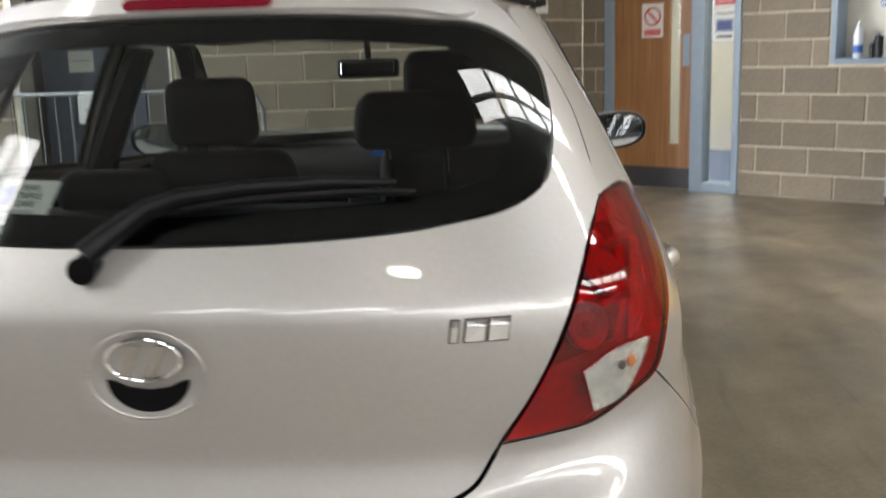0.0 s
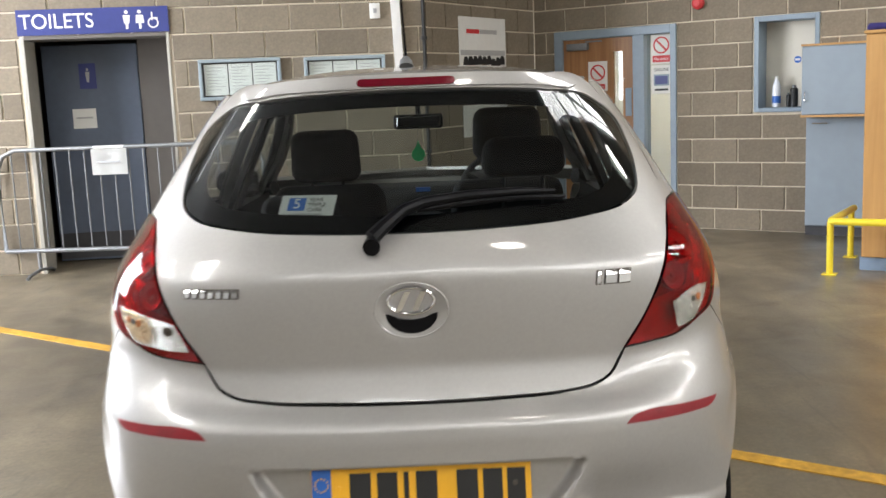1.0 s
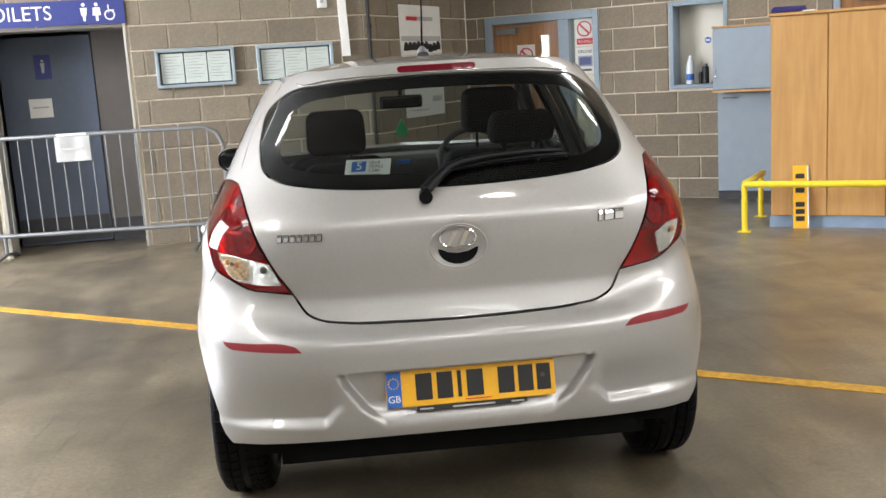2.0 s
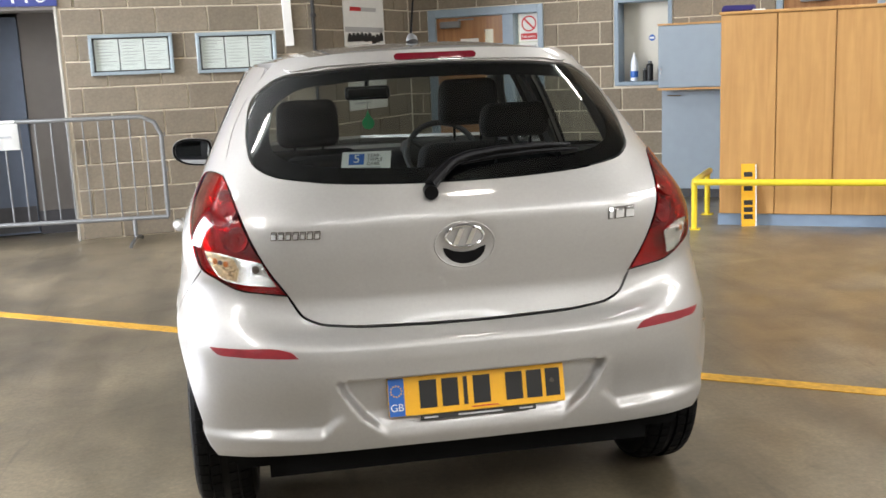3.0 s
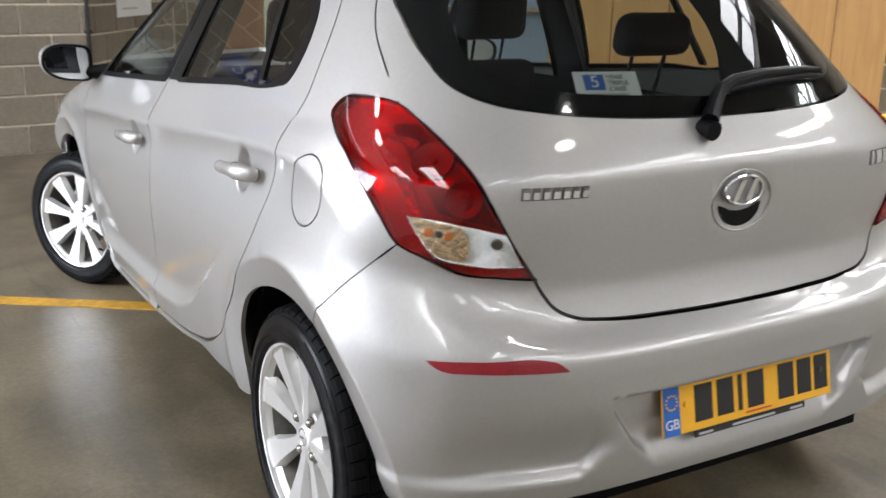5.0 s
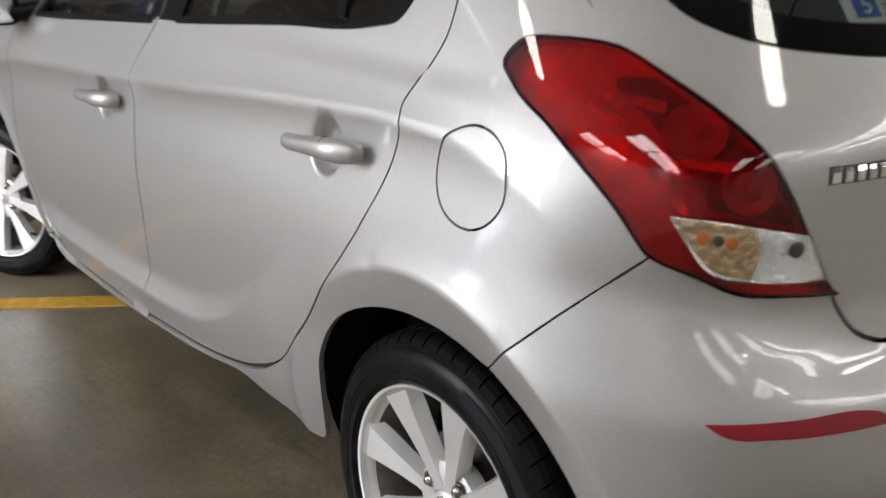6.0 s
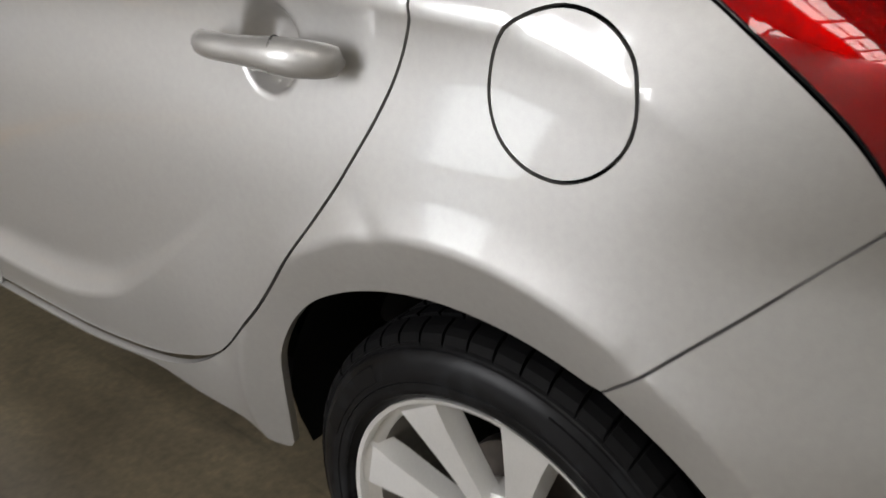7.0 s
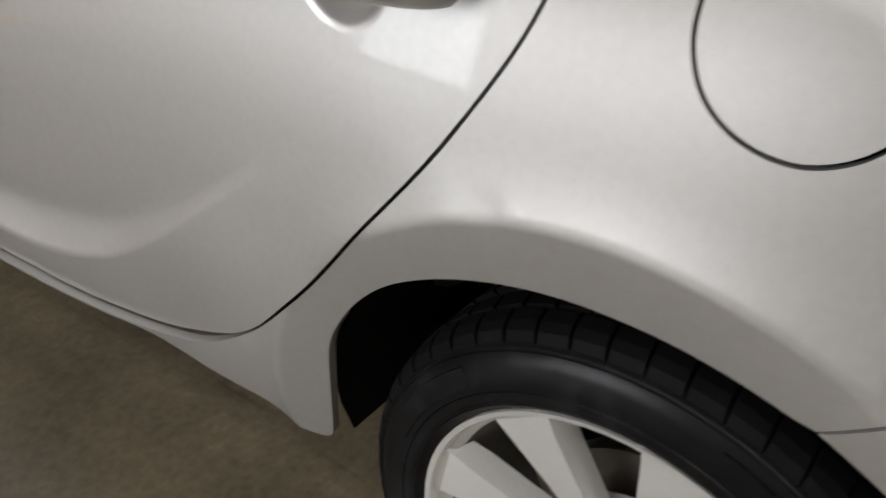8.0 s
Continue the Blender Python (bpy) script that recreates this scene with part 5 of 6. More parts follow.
# spoiler lip with the high brake lamp
sp = [(-0.2, 1.4425), (-0.36, 1.437), (-0.46, 1.428), (-0.475, 1.437), (-0.44, 1.456), (-0.36, 1.468), (-0.2, 1.477)]
SP = [tail(0, 1.4435)] + [tail(x, z) for x, z in sp] + [tail(0, 1.48)] + [tail(-x, z) for x, z in sp[::-1]]
spoiler = skin_panel("spoiler", SP, PAINT, tailgate, "silver roof spoiler lip", step=0.014, gap=0.0, lip=0.03, off=0.006)
HB = [tail(-0.118, 1.447), tail(0.118, 1.447), tail(0.129, 1.450), tail(0.132, 1.4575), tail(0.128, 1.465), tail(0.116, 1.468), tail(-0.116, 1.468), tail(-0.128, 1.465), tail(-0.132, 1.4575), tail(-0.129, 1.450)]
skin_panel("brake_lamp", HB, BRAKE_LENS, spoiler, "red high-level brake lamp", step=0.012, gap=0.0, lip=0.02, off=0.0095, corners=(0, 1, 5, 6))


# roof
def roof_place(x, y, off=0.0, plain=False):
    zc = ROOF_LINE(y)
    z = zc - 0.060 * (abs(x) / 0.56) ** 2.4
    n = Vector((0.24 * (x / 0.56), -0.05, 1)).normalized()
    return Vector((x, y, z)) + n * off, n


ROOF_LINE = profile([(0.48, 1.478), (0.55, 1.489), (0.7, 1.502), (0.9, 1.512), (1.3, 1.52), (1.7, 1.512), (2.0, 1.485), (2.2, 1.452)])
RF = [(0.0, 0.492), (-0.25, 0.522), (-0.38, 0.59), (-0.46, 0.68), (-0.51, 0.79), (-0.545, 0.97), (-0.562, 1.25), (-0.560, 1.75), (-0.535, 2.0), (-0.46, 2.10), (-0.25, 2.18), (0.0, 2.2)]
roof = skin_panel("roof", RF + [(-x, y) for x, y in RF[-2:0:-1]], PAINT, car, "silver roof panel", step=0.05, gap=0.0, lip=0.03, place=roof_place)
b = bmesh.new()
tube(b, [(-0.01, 0.875, 1.51), (-0.01, 0.885, 1.525), (-0.01, 0.90, 1.538), (-0.01, 0.895, 1.55)], [0.022, 0.019, 0.011, 0.006], 12)
ant = part("antenna", b, STEEL, roof, "roof antenna with a grey foot and black whip")
b = bmesh.new()
tube(b, [(-0.01, 0.895, 1.545), (-0.012, 0.80, 1.66), (-0.014, 0.74, 1.75)], [0.004, 0.003, 0.0025], 8)
part("whip", b, BLACK, ant)

# rear bumper
# joint between bumper and quarter panel, from the lamp's foot to the wheel arch
SEAM_END = side(0.503, 0.652)
SEAM = [side(0.286 + 0.217 * k / 6, 0.871 - 0.219 * k / 6) for k in range(1, 6)]
BT = [tail(x, z) for x, z in ((-0.2, 0.702), (-0.37, 0.709), (-0.435, 0.718), (-0.478, 0.738), (-0.506, 0.775), (-0.519, 0.80))] + LIGHT_FOOT + SEAM + [SEAM_END]
BA = [side(y, z) for y, z in arch(ARCH_Y, 122, 174, 6)] + [side(0.285, 0.326)]
BB = [tail(x, z) for x, z in ((-0.70, 0.331), (-0.60, 0.343), (-0.3, 0.357))]
bh = BT + BA + BB
BUMPER = [tail(0.0, 0.70)] + bh + [tail(0.0, 0.358)] + flip(bh[::-1])
nb = len(bh)
RECESS = [tail(-(plate_half(z) + d), z) for z in [0.384 + 0.006 * k for k in range(32)] for d in (0.004, -0.003, -0.0085, -0.014, -0.0195, -0.026)]
bumper = skin_panel("rear_bumper", BUMPER, PAINT, car, "silver painted rear bumper", step=0.0095, gap=0.0012, rows=(*[0.39 + 0.0062 * k for k in range(12)], 0.558, 0.5625, 0.567, 0.572, 0.655, 0.68, 0.70), lip=0.03, corners=tuple(c for k in (6, 10, 16, nb - 3) for c in (k, 2 * nb + 2 - k)), lines=flare_line(ARCH_Y, 178, 116) + flip(flare_line(ARCH_Y, 178, 116)) + RECESS + flip(RECESS))
RFL = [tail(x, z) for x, z in ((-0.500, 0.6425), (-0.60, 0.6440), (-0.68, 0.6455), (-0.728, 0.6485), (-0.742, 0.657), (-0.749, 0.6655), (-0.65, 0.6680), (-0.545, 0.6665), (-0.520, 0.660))]
for o in (RFL, flip(RFL)):
    skin_panel("reflector", o, RED_REFLECTOR, bumper, "red rear reflector strip", step=0.014, gap=0.0, lip=0.012, off=0.002, plain=False, corners=(0, 5))

# number plate: its characters stay plain bars
plate = part("number_plate", boxed(-0.26, 0.26, -0.003, 0.003, -0.0555, 0.0555, 0.002, 1), PLATE_YELLOW, bumper, "yellow rear number plate with plain black bars")
plate.matrix_basis = pose(0.0065, 0.043, 0.506, -11, 0, 0)
part("blue_band", boxed(-0.258, -0.213, -0.0045, -0.0032, -0.054, 0.054), PLATE_BLUE, plate)
lettering("letters", "GB", 0.03, pose(-0.2355, -0.0048, -0.03), WHITE, plate, 0.0003)
b = bmesh.new()
for k in range(12):
    a = math.pi * 2 * k / 12
    disc(b, -0.2355 + 0.0155 * math.cos(a), 0.018 + 0.0155 * math.sin(a), 0.0024, 0.0024, -0.0055, -0.0046, 8)
part("stars", b, PLATE_YELLOW, plate, smooth=False)
for x0, x1 in ((-0.165, -0.115), (-0.10, -0.052), (-0.037, -0.025), (-0.008, 0.042), (0.088, 0.138), (0.15, 0.196), (0.207, 0.25)):
    part("character_bar", boxed(x0 - 0.004, x1 - 0.004, -0.0045, -0.0032, -0.037, 0.043), INK, plate)
part("text_bar", boxed(-0.02, 0.06, -0.0045, -0.0032, -0.047, -0.044), SIGN_RED, plate)
sr = part("plate_strip", boxed(-0.17, 0.17, -0.002, 0.002, -0.071, -0.0565, 0.001, 1), INK, plate, "black strip under the plate")
for x0, x1 in ((-0.16, -0.12), (-0.06, 0.07), (0.12, 0.16)):
    part("text_bar", boxed(x0, x1, -0.0035, -0.0022, -0.067, -0.062), PALE_INK, sr)
for x in (-0.195, 0.222):
    b = bmesh.new()
    disc(b, x, 0.008, 0.0065, 0.0065, -0.007, -0.003, 14)
    part("screw_cap", b, PLATE_YELLOW if x < 0 else BRAKE, plate)

# tailgate badge and handle
b = bmesh.new()
N = 40
rings = []
for k in range(N):
    a = 2 * math.pi * k / N
    ring = []
    for j in range(8):
        c = 2 * math.pi * j / 8
        rr = 1 + 0.0
        ring.append(b.verts.new((0.055 * math.cos(a) * (1 + 0.075 * math.cos(c)), 0.112 - 0.0045 * math.sin(c), 0.946 + 0.031 * math.sin(a) * (1 + 0.12 * math.cos(c)))))
    rings.append(ring)
for k in range(N):
    for j in range(8):
        b.faces.new((rings[k][j], rings[k][(j + 1) % 8], rings[(k + 1) % N][(j + 1) % 8], rings[(k + 1) % N][j]))
bmesh.ops.recalc_face_normals(b, faces=b.faces)
badge = part("badge", b, CHROME, tailgate, "chrome oval badge")
b = bmesh.new()
for x in (-0.019, 0.019):
    slab(b, [(x - 0.018, 0.9235), (x - 0.004, 0.9235), (x + 0.018, 0.9685), (x + 0.004, 0.9685)], 0.105, 0.114)
part("emblem_bar", b, CHROME, badge, smooth=False)
b = bmesh.new()
disc(b, 0, 0.946, 0.053, 0.030, 0.116, 0.122, 32)
part("emblem_back", b, PAINT, badge)
# finger slot: a dark crescent under the badge
sl = []
for k in range(17):
    a = math.pi + math.pi * k / 16
    sl.append((0.062 * math.cos(a), 0.914 + 0.050 * math.sin(a)))
sl += [(0.05, 0.911), (0.03, 0.902), (0.0, 0.898), (-0.03, 0.902), (-0.05, 0.911)]
b = bmesh.new()
slab(b, sl, 0.1195, 0.14)
part("handle_slot", b, BLACK, tailgate, "dark finger slot of the tailgate handle", smooth=False)
# handle surround ring
b = bmesh.new()
ring = [(0.089 * math.cos(2 * math.pi * k / 48), 0.922 + 0.067 * math.sin(2 * math.pi * k / 48)) for k in range(48)]
tube(b, [skin(place_of(tail(x, z))[0], z, -0.0005)[0] for x, z in ring], 0.0022, 6, closed=True)
part("handle_rim", b, PAINT, tailgate)

# chrome lettering of the make and model, as plain bars


def chrome_bars(name, spans, z0, z1, slant):
    root = None
    for x0, x1 in spans:
        b = bmesh.new()
        quad = [(x0, z0), (x1, z0), (x1 + slant, z1), (x0 + slant, z1)]
        cut = (z1 - z0) * 0.3
        face = [(x0, z0), (x1, z0), (x1 + slant * 0.7, z1 - cut), (x0 + slant * 0.7, z1 - cut)]
        fr = [skin(place_of(tail(x, z))[0], z, 0.0055)[0] for x, z in face]
        bk = [skin(place_of(tail(x, z))[0], z, -0.002)[0] for x, z in quad]
        tp = [skin(place_of(tail(x, z))[0], z, 0.0025)[0] for x, z in quad[2:]]
        va, vb = [b.verts.new(p) for p in fr], [b.verts.new(p) for p in bk]
        vt = [b.verts.new(p) for p in tp]
        b.faces.new(va)
        b.faces.new((va[2], vt[0], vt[1], va[3]))
        b.faces.new((va[0], va[1], vb[1], vb[0]))
        b.faces.new((va[1], va[2], vt[0], vb[2], vb[1]))
        b.faces.new((va[3], va[0], vb[0], vb[3], vt[1]))
        b.faces.new((vt[0], vt[1], vb[3], vb[2]))
        bmesh.ops.recalc_face_normals(b, faces=b.faces)
        bar = part(name, b, CHROME, tailgate, "chrome badge bar", smooth=False)
        # dark outline added round the bar for the dark shading of the chrome
        b = bmesh.new()
        e = 0.0024
        quad = [(x0 - e, z0 - e), (x1 + e, z0 - e), (x1 + slant + e, z1 + e), (x0 + slant - e, z1 + e)]
        va = [b.verts.new(skin(place_of(tail(x, z))[0], z, 0.0012)[0]) for x, z in quad]
        vb = [b.verts.new(skin(place_of(tail(x, z))[0], z, -0.002)[0]) for x, z in quad]
        b.faces.new(va)
        for i in range(4):
            b.faces.new((va[i], vb[i], vb[(i + 1) % 4], va[(i + 1) % 4]))
        bmesh.ops.recalc_face_normals(b, faces=b.faces)
        part("seat", b, BRAKE, bar, smooth=False)


chrome_bars("make_badge", [(-0.552 + i * 0.0203, -0.552 + i * 0.0203 + 0.0125) for i in range(7)], 0.965, 0.984, 0.003)
chrome_bars("model_badge", [(0.447, 0.457), (0.468, 0.496), (0.502, 0.53)], 0.963, 0.993, 0.004)

# wiper
b = bmesh.new()
tube(b, [(-0.088, 0.128, 1.074), (-0.088, 0.165, 1.08)], [0.021, 0.019], 16)
wiper = part("rear_wiper", b, BLACK, tailgate, "black rear wiper arm and blade")
b = bmesh.new()
ARM = [(-0.088, 1.076), (-0.06, 1.100), (-0.01, 1.136), (0.04, 1.151), (0.14, 1.162), (0.27, 1.166), (0.36, 1.162)]
tube(b, [skin(place_of(tail(x, z))[0], z, 0.026)[0] for x, z in ARM], [0.020, 0.018, 0.015, 0.014, 0.012, 0.010, 0.005], 10)
part("arm", b, BLACK, wiper)
b = bmesh.new()
BLADE = [(0.02, 1.140), (0.10, 1.150), (0.20, 1.157), (0.30, 1.159), (0.39, 1.155)]
tube(b, [skin(place_of(tail(x, z))[0], z, 0.012)[0] for x, z in BLADE], [0.006, 0.009, 0.009, 0.008, 0.004], 8)
part("blade", b, BLACK, wiper)

# sticker inside the rear window
st = thing("window_sticker", car.matrix_world @ pose(-0.254, 0.282, 1.162, -41, 0, -15), "white and blue sticker with dark lettering on the rear window", "sticker")
part("film", boxed(-0.073, 0.073, 0.0, 0.0015, -0.033, 0.033), PAPER, st)
part("blue_square", boxed(-0.052, -0.006, -0.0015, -0.0002, -0.014, 0.024), PLATE_BLUE, st)
lettering("numeral", "5", 0.042, pose(-0.028, -0.0018, 0.005), WHITE, st, 0.0004)
for wd, z in (("YEAR", 0.018), ("TRIPLE", 0.003), ("CARE", -0.012)):
    lettering("word", wd, 0.016, pose(0.002, -0.0008, z), INK, st, 0.0003, "LEFT")
part("text_bar", boxed(-0.045, 0.045, -0.0012, -0.0002, -0.028, -0.023), PALE_INK, st)

# tail lamps
def tail_lamp(sg):
    fl = (lambda p: p) if sg < 0 else flip
    lamp = skin_panel("tail_lamp", fl(LIGHT), RED_LENS, car, "red tail lamp with clear lower section", step=0.02, gap=0.003, lip=0.022, off=0.006, plain=True, corners=(5,))
    skin_panel("lamp_gasket", fl(LIGHT), FRIT, lamp, "dark rim of the lamp", [inset(flat(catmull(fl(LIGHT), True, 0.016, (5,))), 0.0055)], step=0.02, gap=0.001, lip=0.004, off=0.001, plain=True, corners=(5,))
    skin_panel("housing", fl(LIGHT), LAMP_RED, lamp, "red mirrored lamp bowl", step=0.016, gap=0.004, lip=-0.016, off=-0.020, plain=True, corners=(5,))
    # clear window of the indicator and reversing lamp
    if sg < 0:
        win = [tail(x, z) for x, z in ((-0.548, 0.832), (-0.60, 0.834), (-0.658, 0.842), (-0.702, 0.855), (-0.728, 0.895), (-0.742, 0.930), (-0.69, 0.923), (-0.64, 0.912), (-0.583, 0.899))]
        cs = (0, 5, 8)
    else:
        win = flip([tail(x, z) for x, z in ((-0.655, 0.836), (-0.70, 0.853), (-0.727, 0.893), (-0.742, 0.93), (-0.69, 0.926), (-0.64, 0.900))])
        cs = (0, 3, 5)
    clear = skin_panel("clear_section", win, LAMP_SILVER, lamp, "clear section with silvered bowl", step=0.012, gap=0.0, lip=0.006, off=0.0085, plain=True, corners=cs)
    if sg < 0:
        ind = [tail(x, z) for x, z in ((-0.655, 0.8445), (-0.70, 0.857), (-0.7255, 0.895), (-0.7385, 0.9275), (-0.69, 0.9205), (-0.662, 0.914), (-0.648, 0.880))]
        skin_panel("indicator_bowl", ind, LAMP_AMBER, clear, "amber-tinted indicator bowl", step=0.012, gap=0.0, lip=0.003, off=0.0092, plain=True, corners=(0, 3, 5))
    skin_panel("clear_lens", win, CLEAR_LENS, clear, "", step=0.02, gap=-0.001, lip=0.004, off=0.012, plain=True, corners=cs)
    for x, z, r, mt in ((-0.712, 0.903, 0.0095, AMBER), (-0.682, 0.896, 0.0090, AMBER), (-0.697, 0.9, 0.0075, BRAKE), (-0.600, 0.882, 0.012, BRAKE)):
        if sg > 0 and x > -0.69:
            continue
        co, nn = skin(sg * abs(place_of(tail(x, z))[0]), z, 0.0095, True)
        b = bmesh.new()
        bmesh.ops.create_uvsphere(b, u_segments=14, v_segments=8, radius=r)
        q = nn.to_track_quat("Z", "Y").to_matrix().to_4x4()
        b.transform(Matrix.Translation(co) @ q @ Matrix.Diagonal((1, 1, 0.25, 1)))
        part("bulb", b, mt, clear)
    # the inner half of the bowl is darker than its outer flank
    dk = [tail(x, z) for x, z in ((-0.680, 1.098), (-0.648, 1.03), (-0.612, 0.945), (-0.590, 0.905), (-0.640, 0.919), (-0.700, 0.936), (-0.716, 0.99), (-0.714, 1.05), (-0.705, 1.095))]
    skin_panel("inner_bowl", fl(dk), LAMP_DARK, lamp, "dark red inner lamp bowl", step=0.014, gap=0.0, lip=0.004, off=-0.0155, plain=True, corners=(3, 5))
    # ribs and bulb seats behind the red lens
    for k in (1, 3):
        z = 0.955 + 0.036 * k
        b = bmesh.new()
        x0, x1 = -0.655 - 0.012 * k, -0.712 - 0.006 * k
        pts = [skin(sg * abs(place_of(tail(x0 + (x1 - x0) * i / 6, z + 0.008 * i / 6))[0]), z + 0.008 * i / 6, -0.012, True)[0] for i in range(7)]
        tube(b, pts, 0.008, 8)
        part("rib", b, LAMP_SILVER, lamp)
    b = bmesh.new()
    pts = [skin(sg * abs(place_of(tail(x, z))[0]), z, -0.010, True)[0] for x, z in ((-0.745, 1.06), (-0.742, 1.01), (-0.735, 0.96), (-0.725, 0.93))]
    tube(b, pts, [0.007, 0.015, 0.013, 0.006], 8)
    part("rib", b, LAMP_SILVER, lamp)
    # dark round bowls of the tail and brake bulbs
    for x, z, r in ((-0.685, 1.035, 0.042), (-0.655, 0.965, 0.036)):
        co, nn = skin(sg * abs(place_of(tail(x, z))[0]), z, -0.0165, True)
        q = nn.to_track_quat("Z", "Y").to_matrix().to_4x4()
        b = bmesh.new()
        lathe(b, [(r * 0.16, 0.011), (r * 0.22, 0.006), (r * 0.6, 0.003), (r * 0.92, 0.009), (r, 0.010), (r, 0.0)], 28, "z", Matrix.Translation(co) @ q)
        part("bulb_bowl", b, RED_REFLECTOR, lamp, "dark red round bowl behind the lens")


tail_lamp(-1)
tail_lamp(1)

# ---- flanks ----
FLAP = [side(y, z) for y, z in ((0.581, 1.0035), (0.617, 0.9905), (0.6425, 0.968), (0.652, 0.935), (0.6495, 0.909), (0.6345, 0.881), (0.602, 0.860), (0.5585, 0.856), (0.522, 0.873), (0.4995, 0.902), (0.4945, 0.929), (0.506, 0.971), (0.537, 0.996))]
FLAP_LINE = catmull(FLAP, True, 0.012)
REAR_WIN = [(0.90, 1.117), (1.2, 1.092), (1.645, 1.055), (1.60, 1.25), (1.575, 1.418), (1.3, 1.424), (1.02, 1.410), (0.90, 1.352), (0.825, 1.262), (0.815, 1.19), (0.845, 1.13)]
FRONT_WIN = [(1.775, 1.044), (2.1, 1.022), (2.40, 1.002), (2.60, 0.992), (2.52, 1.10), (2.36, 1.235), (2.16, 1.36), (2.03, 1.418), (1.9, 1.428), (1.70, 1.426), (1.72, 1.25)]


SILL = ((1.064, 0.262), (1.13, 0.288), (1.22, 0.314), (1.33, 0.332), (1.45, 0.318), (1.64, 0.296), (1.90, 0.274), (2.80, 0.254), (2.812, 0.262), (2.73, 0.276), (2.3, 0.271), (1.877, 0.282), (1.64, 0.305), (1.424, 0.330), (1.292, 0.357), (1.207, 0.388))


def flank_panel(*a, **k):
    return skin_panel(*a, place=flank_skin, **k)


def flank(sg):
    fl = (lambda p: p) if sg < 0 else flip
    # quarter panel
    q = [SEAM_END] + [side(y, z) for y, z in arch(ARCH_Y, 112, 0, 8)] + [side(y, z) for y, z in SILL] + DOOR_REAR + [side(1.02, 1.446), side(0.80, 1.448), tail(-0.53, 1.443)] + HATCH_EDGE[::-1] + [LIGHT_INNER[0], LIGHT_OUTER[-1], LIGHT_OUTER[-2], LIGHT_OUTER[-3], LIGHT_OUTER[-4], LIGHT_OUTER[-5], LIGHT_OUTER[-6], LIGHT_FOOT[-1]] + SEAM
    na = len(arch(ARCH_Y, 112, 0, 8))
    quarter = flank_panel("quarter_panel", fl(q), PAINT, car, "silver rear quarter panel", [fl(FLAP_LINE)] if sg < 0 else [], step=0.018, gap=0.0018, lip=0.012, corners=(0, 1, na + 8, na + 9, len(q) - 6), lines=fl(shoulder_line(0.34, 0.8) + flare_line(ARCH_Y, 113, -8)))
    if sg < 0:
        flank_panel("fuel_flap", FLAP_LINE, PAINT, quarter, "rounded silver fuel filler flap", step=0.014, gap=0.0022, lip=0.012, raw=True)
        flank_panel("flap_seat", FLAP_LINE, VOID, quarter, "", step=0.03, gap=-0.006, lip=0.0, off=-0.012, raw=True)
    # rear door
    bottom = [side(y, z) for y, z in ((1.875, 0.288), (1.64, 0.309), (1.424, 0.334), (1.292, 0.361), (1.208, 0.392))]
    split = [side(y, z) for y, z in ((1.665, 1.438), (1.70, 1.25), (1.748, 1.05), (1.808, 0.935), (1.814, 0.86), (1.806, 0.725), (1.80, 0.58), (1.832, 0.413))]
    rd = bottom + DOOR_REAR + [side(1.02, 1.437), side(1.3, 1.441)] + split
    win = catmull([side(y, z) for y, z in REAR_WIN], True, 0.02, (2, 4))
    door = flank_panel("rear_door", fl(rd), PAINT, car, "silver rear passenger door", [fl(win)], step=0.018, gap=0.0022, lip=0.02, corners=(0, 4, len(bottom) + len(DOOR_REAR) + 2), lines=fl(shoulder_line(0.7, 1.85) + grip_line(0.965, 0.908) + scallop_line(1.03, 1.85)))
    inner_w = catmull([side(y, z) for y, z in [(0.908, 1.129), (1.2, 1.104), (1.632, 1.067), (1.585, 1.25), (1.562, 1.40), (1.3, 1.406), (1.03, 1.392), (0.925, 1.34), (0.857, 1.262), (0.85, 1.20), (0.872, 1.15)]], True, 0.02, (2, 4))
    flank_panel("window_trim", fl(win), BLACK, door, "black window surround", [fl(inner_w)], step=0.03, gap=-0.003, lip=0.008, off=0.002, raw=True)
    flank_panel("window_pane", fl(win), SIDE_GLASS, door, "tinted side window", step=0.06, gap=0.002, lip=0.003, off=-0.006, raw=True)
    div = [side(y, z) for y, z in ((1.00, 1.12), (1.028, 1.12), (1.115, 1.412), (1.09, 1.412))]
    flank_panel("window_divider", fl(div), BLACK, door, "", step=0.03, gap=0, lip=0.01, off=0.0, corners=(0, 1, 2, 3))
    # front door
    nose = [(2.70, 0.99), (2.765, 0.90), (2.80, 0.75), (2.80, 0.58), (2.75, 0.42), (2.72, 0.285)]
    fd = [side(1.665, 1.438), side(1.95, 1.441), side(2.08, 1.415), side(2.24, 1.34), side(2.44, 1.215), side(2.60, 1.09)] + [side(y, z) for y, z in nose] + [side(2.3, 0.276), side(1.877, 0.28)] + split[:0:-1]
    fw = catmull([side(y, z) for y, z in FRONT_WIN], True, 0.02, (0, 3, 9))
    fdoor = flank_panel("front_door", fl(fd), PAINT, car, "silver front door", [fl(fw)], step=0.020, gap=0.0022, lip=0.02, corners=(0, 11, 13), lines=fl(shoulder_line(1.75, 2.8) + grip_line(2.0, 0.84) + scallop_line(1.8, 2.78)))
    inner_f = catmull([side(y, z) for y, z in [(1.79, 1.056), (2.1, 1.034), (2.40, 1.014), (2.545, 1.006), (2.47, 1.10), (2.32, 1.225), (2.13, 1.345), (2.01, 1.40), (1.9, 1.409), (1.72, 1.407), (1.74, 1.25)]], True, 0.02, (0, 3, 9))
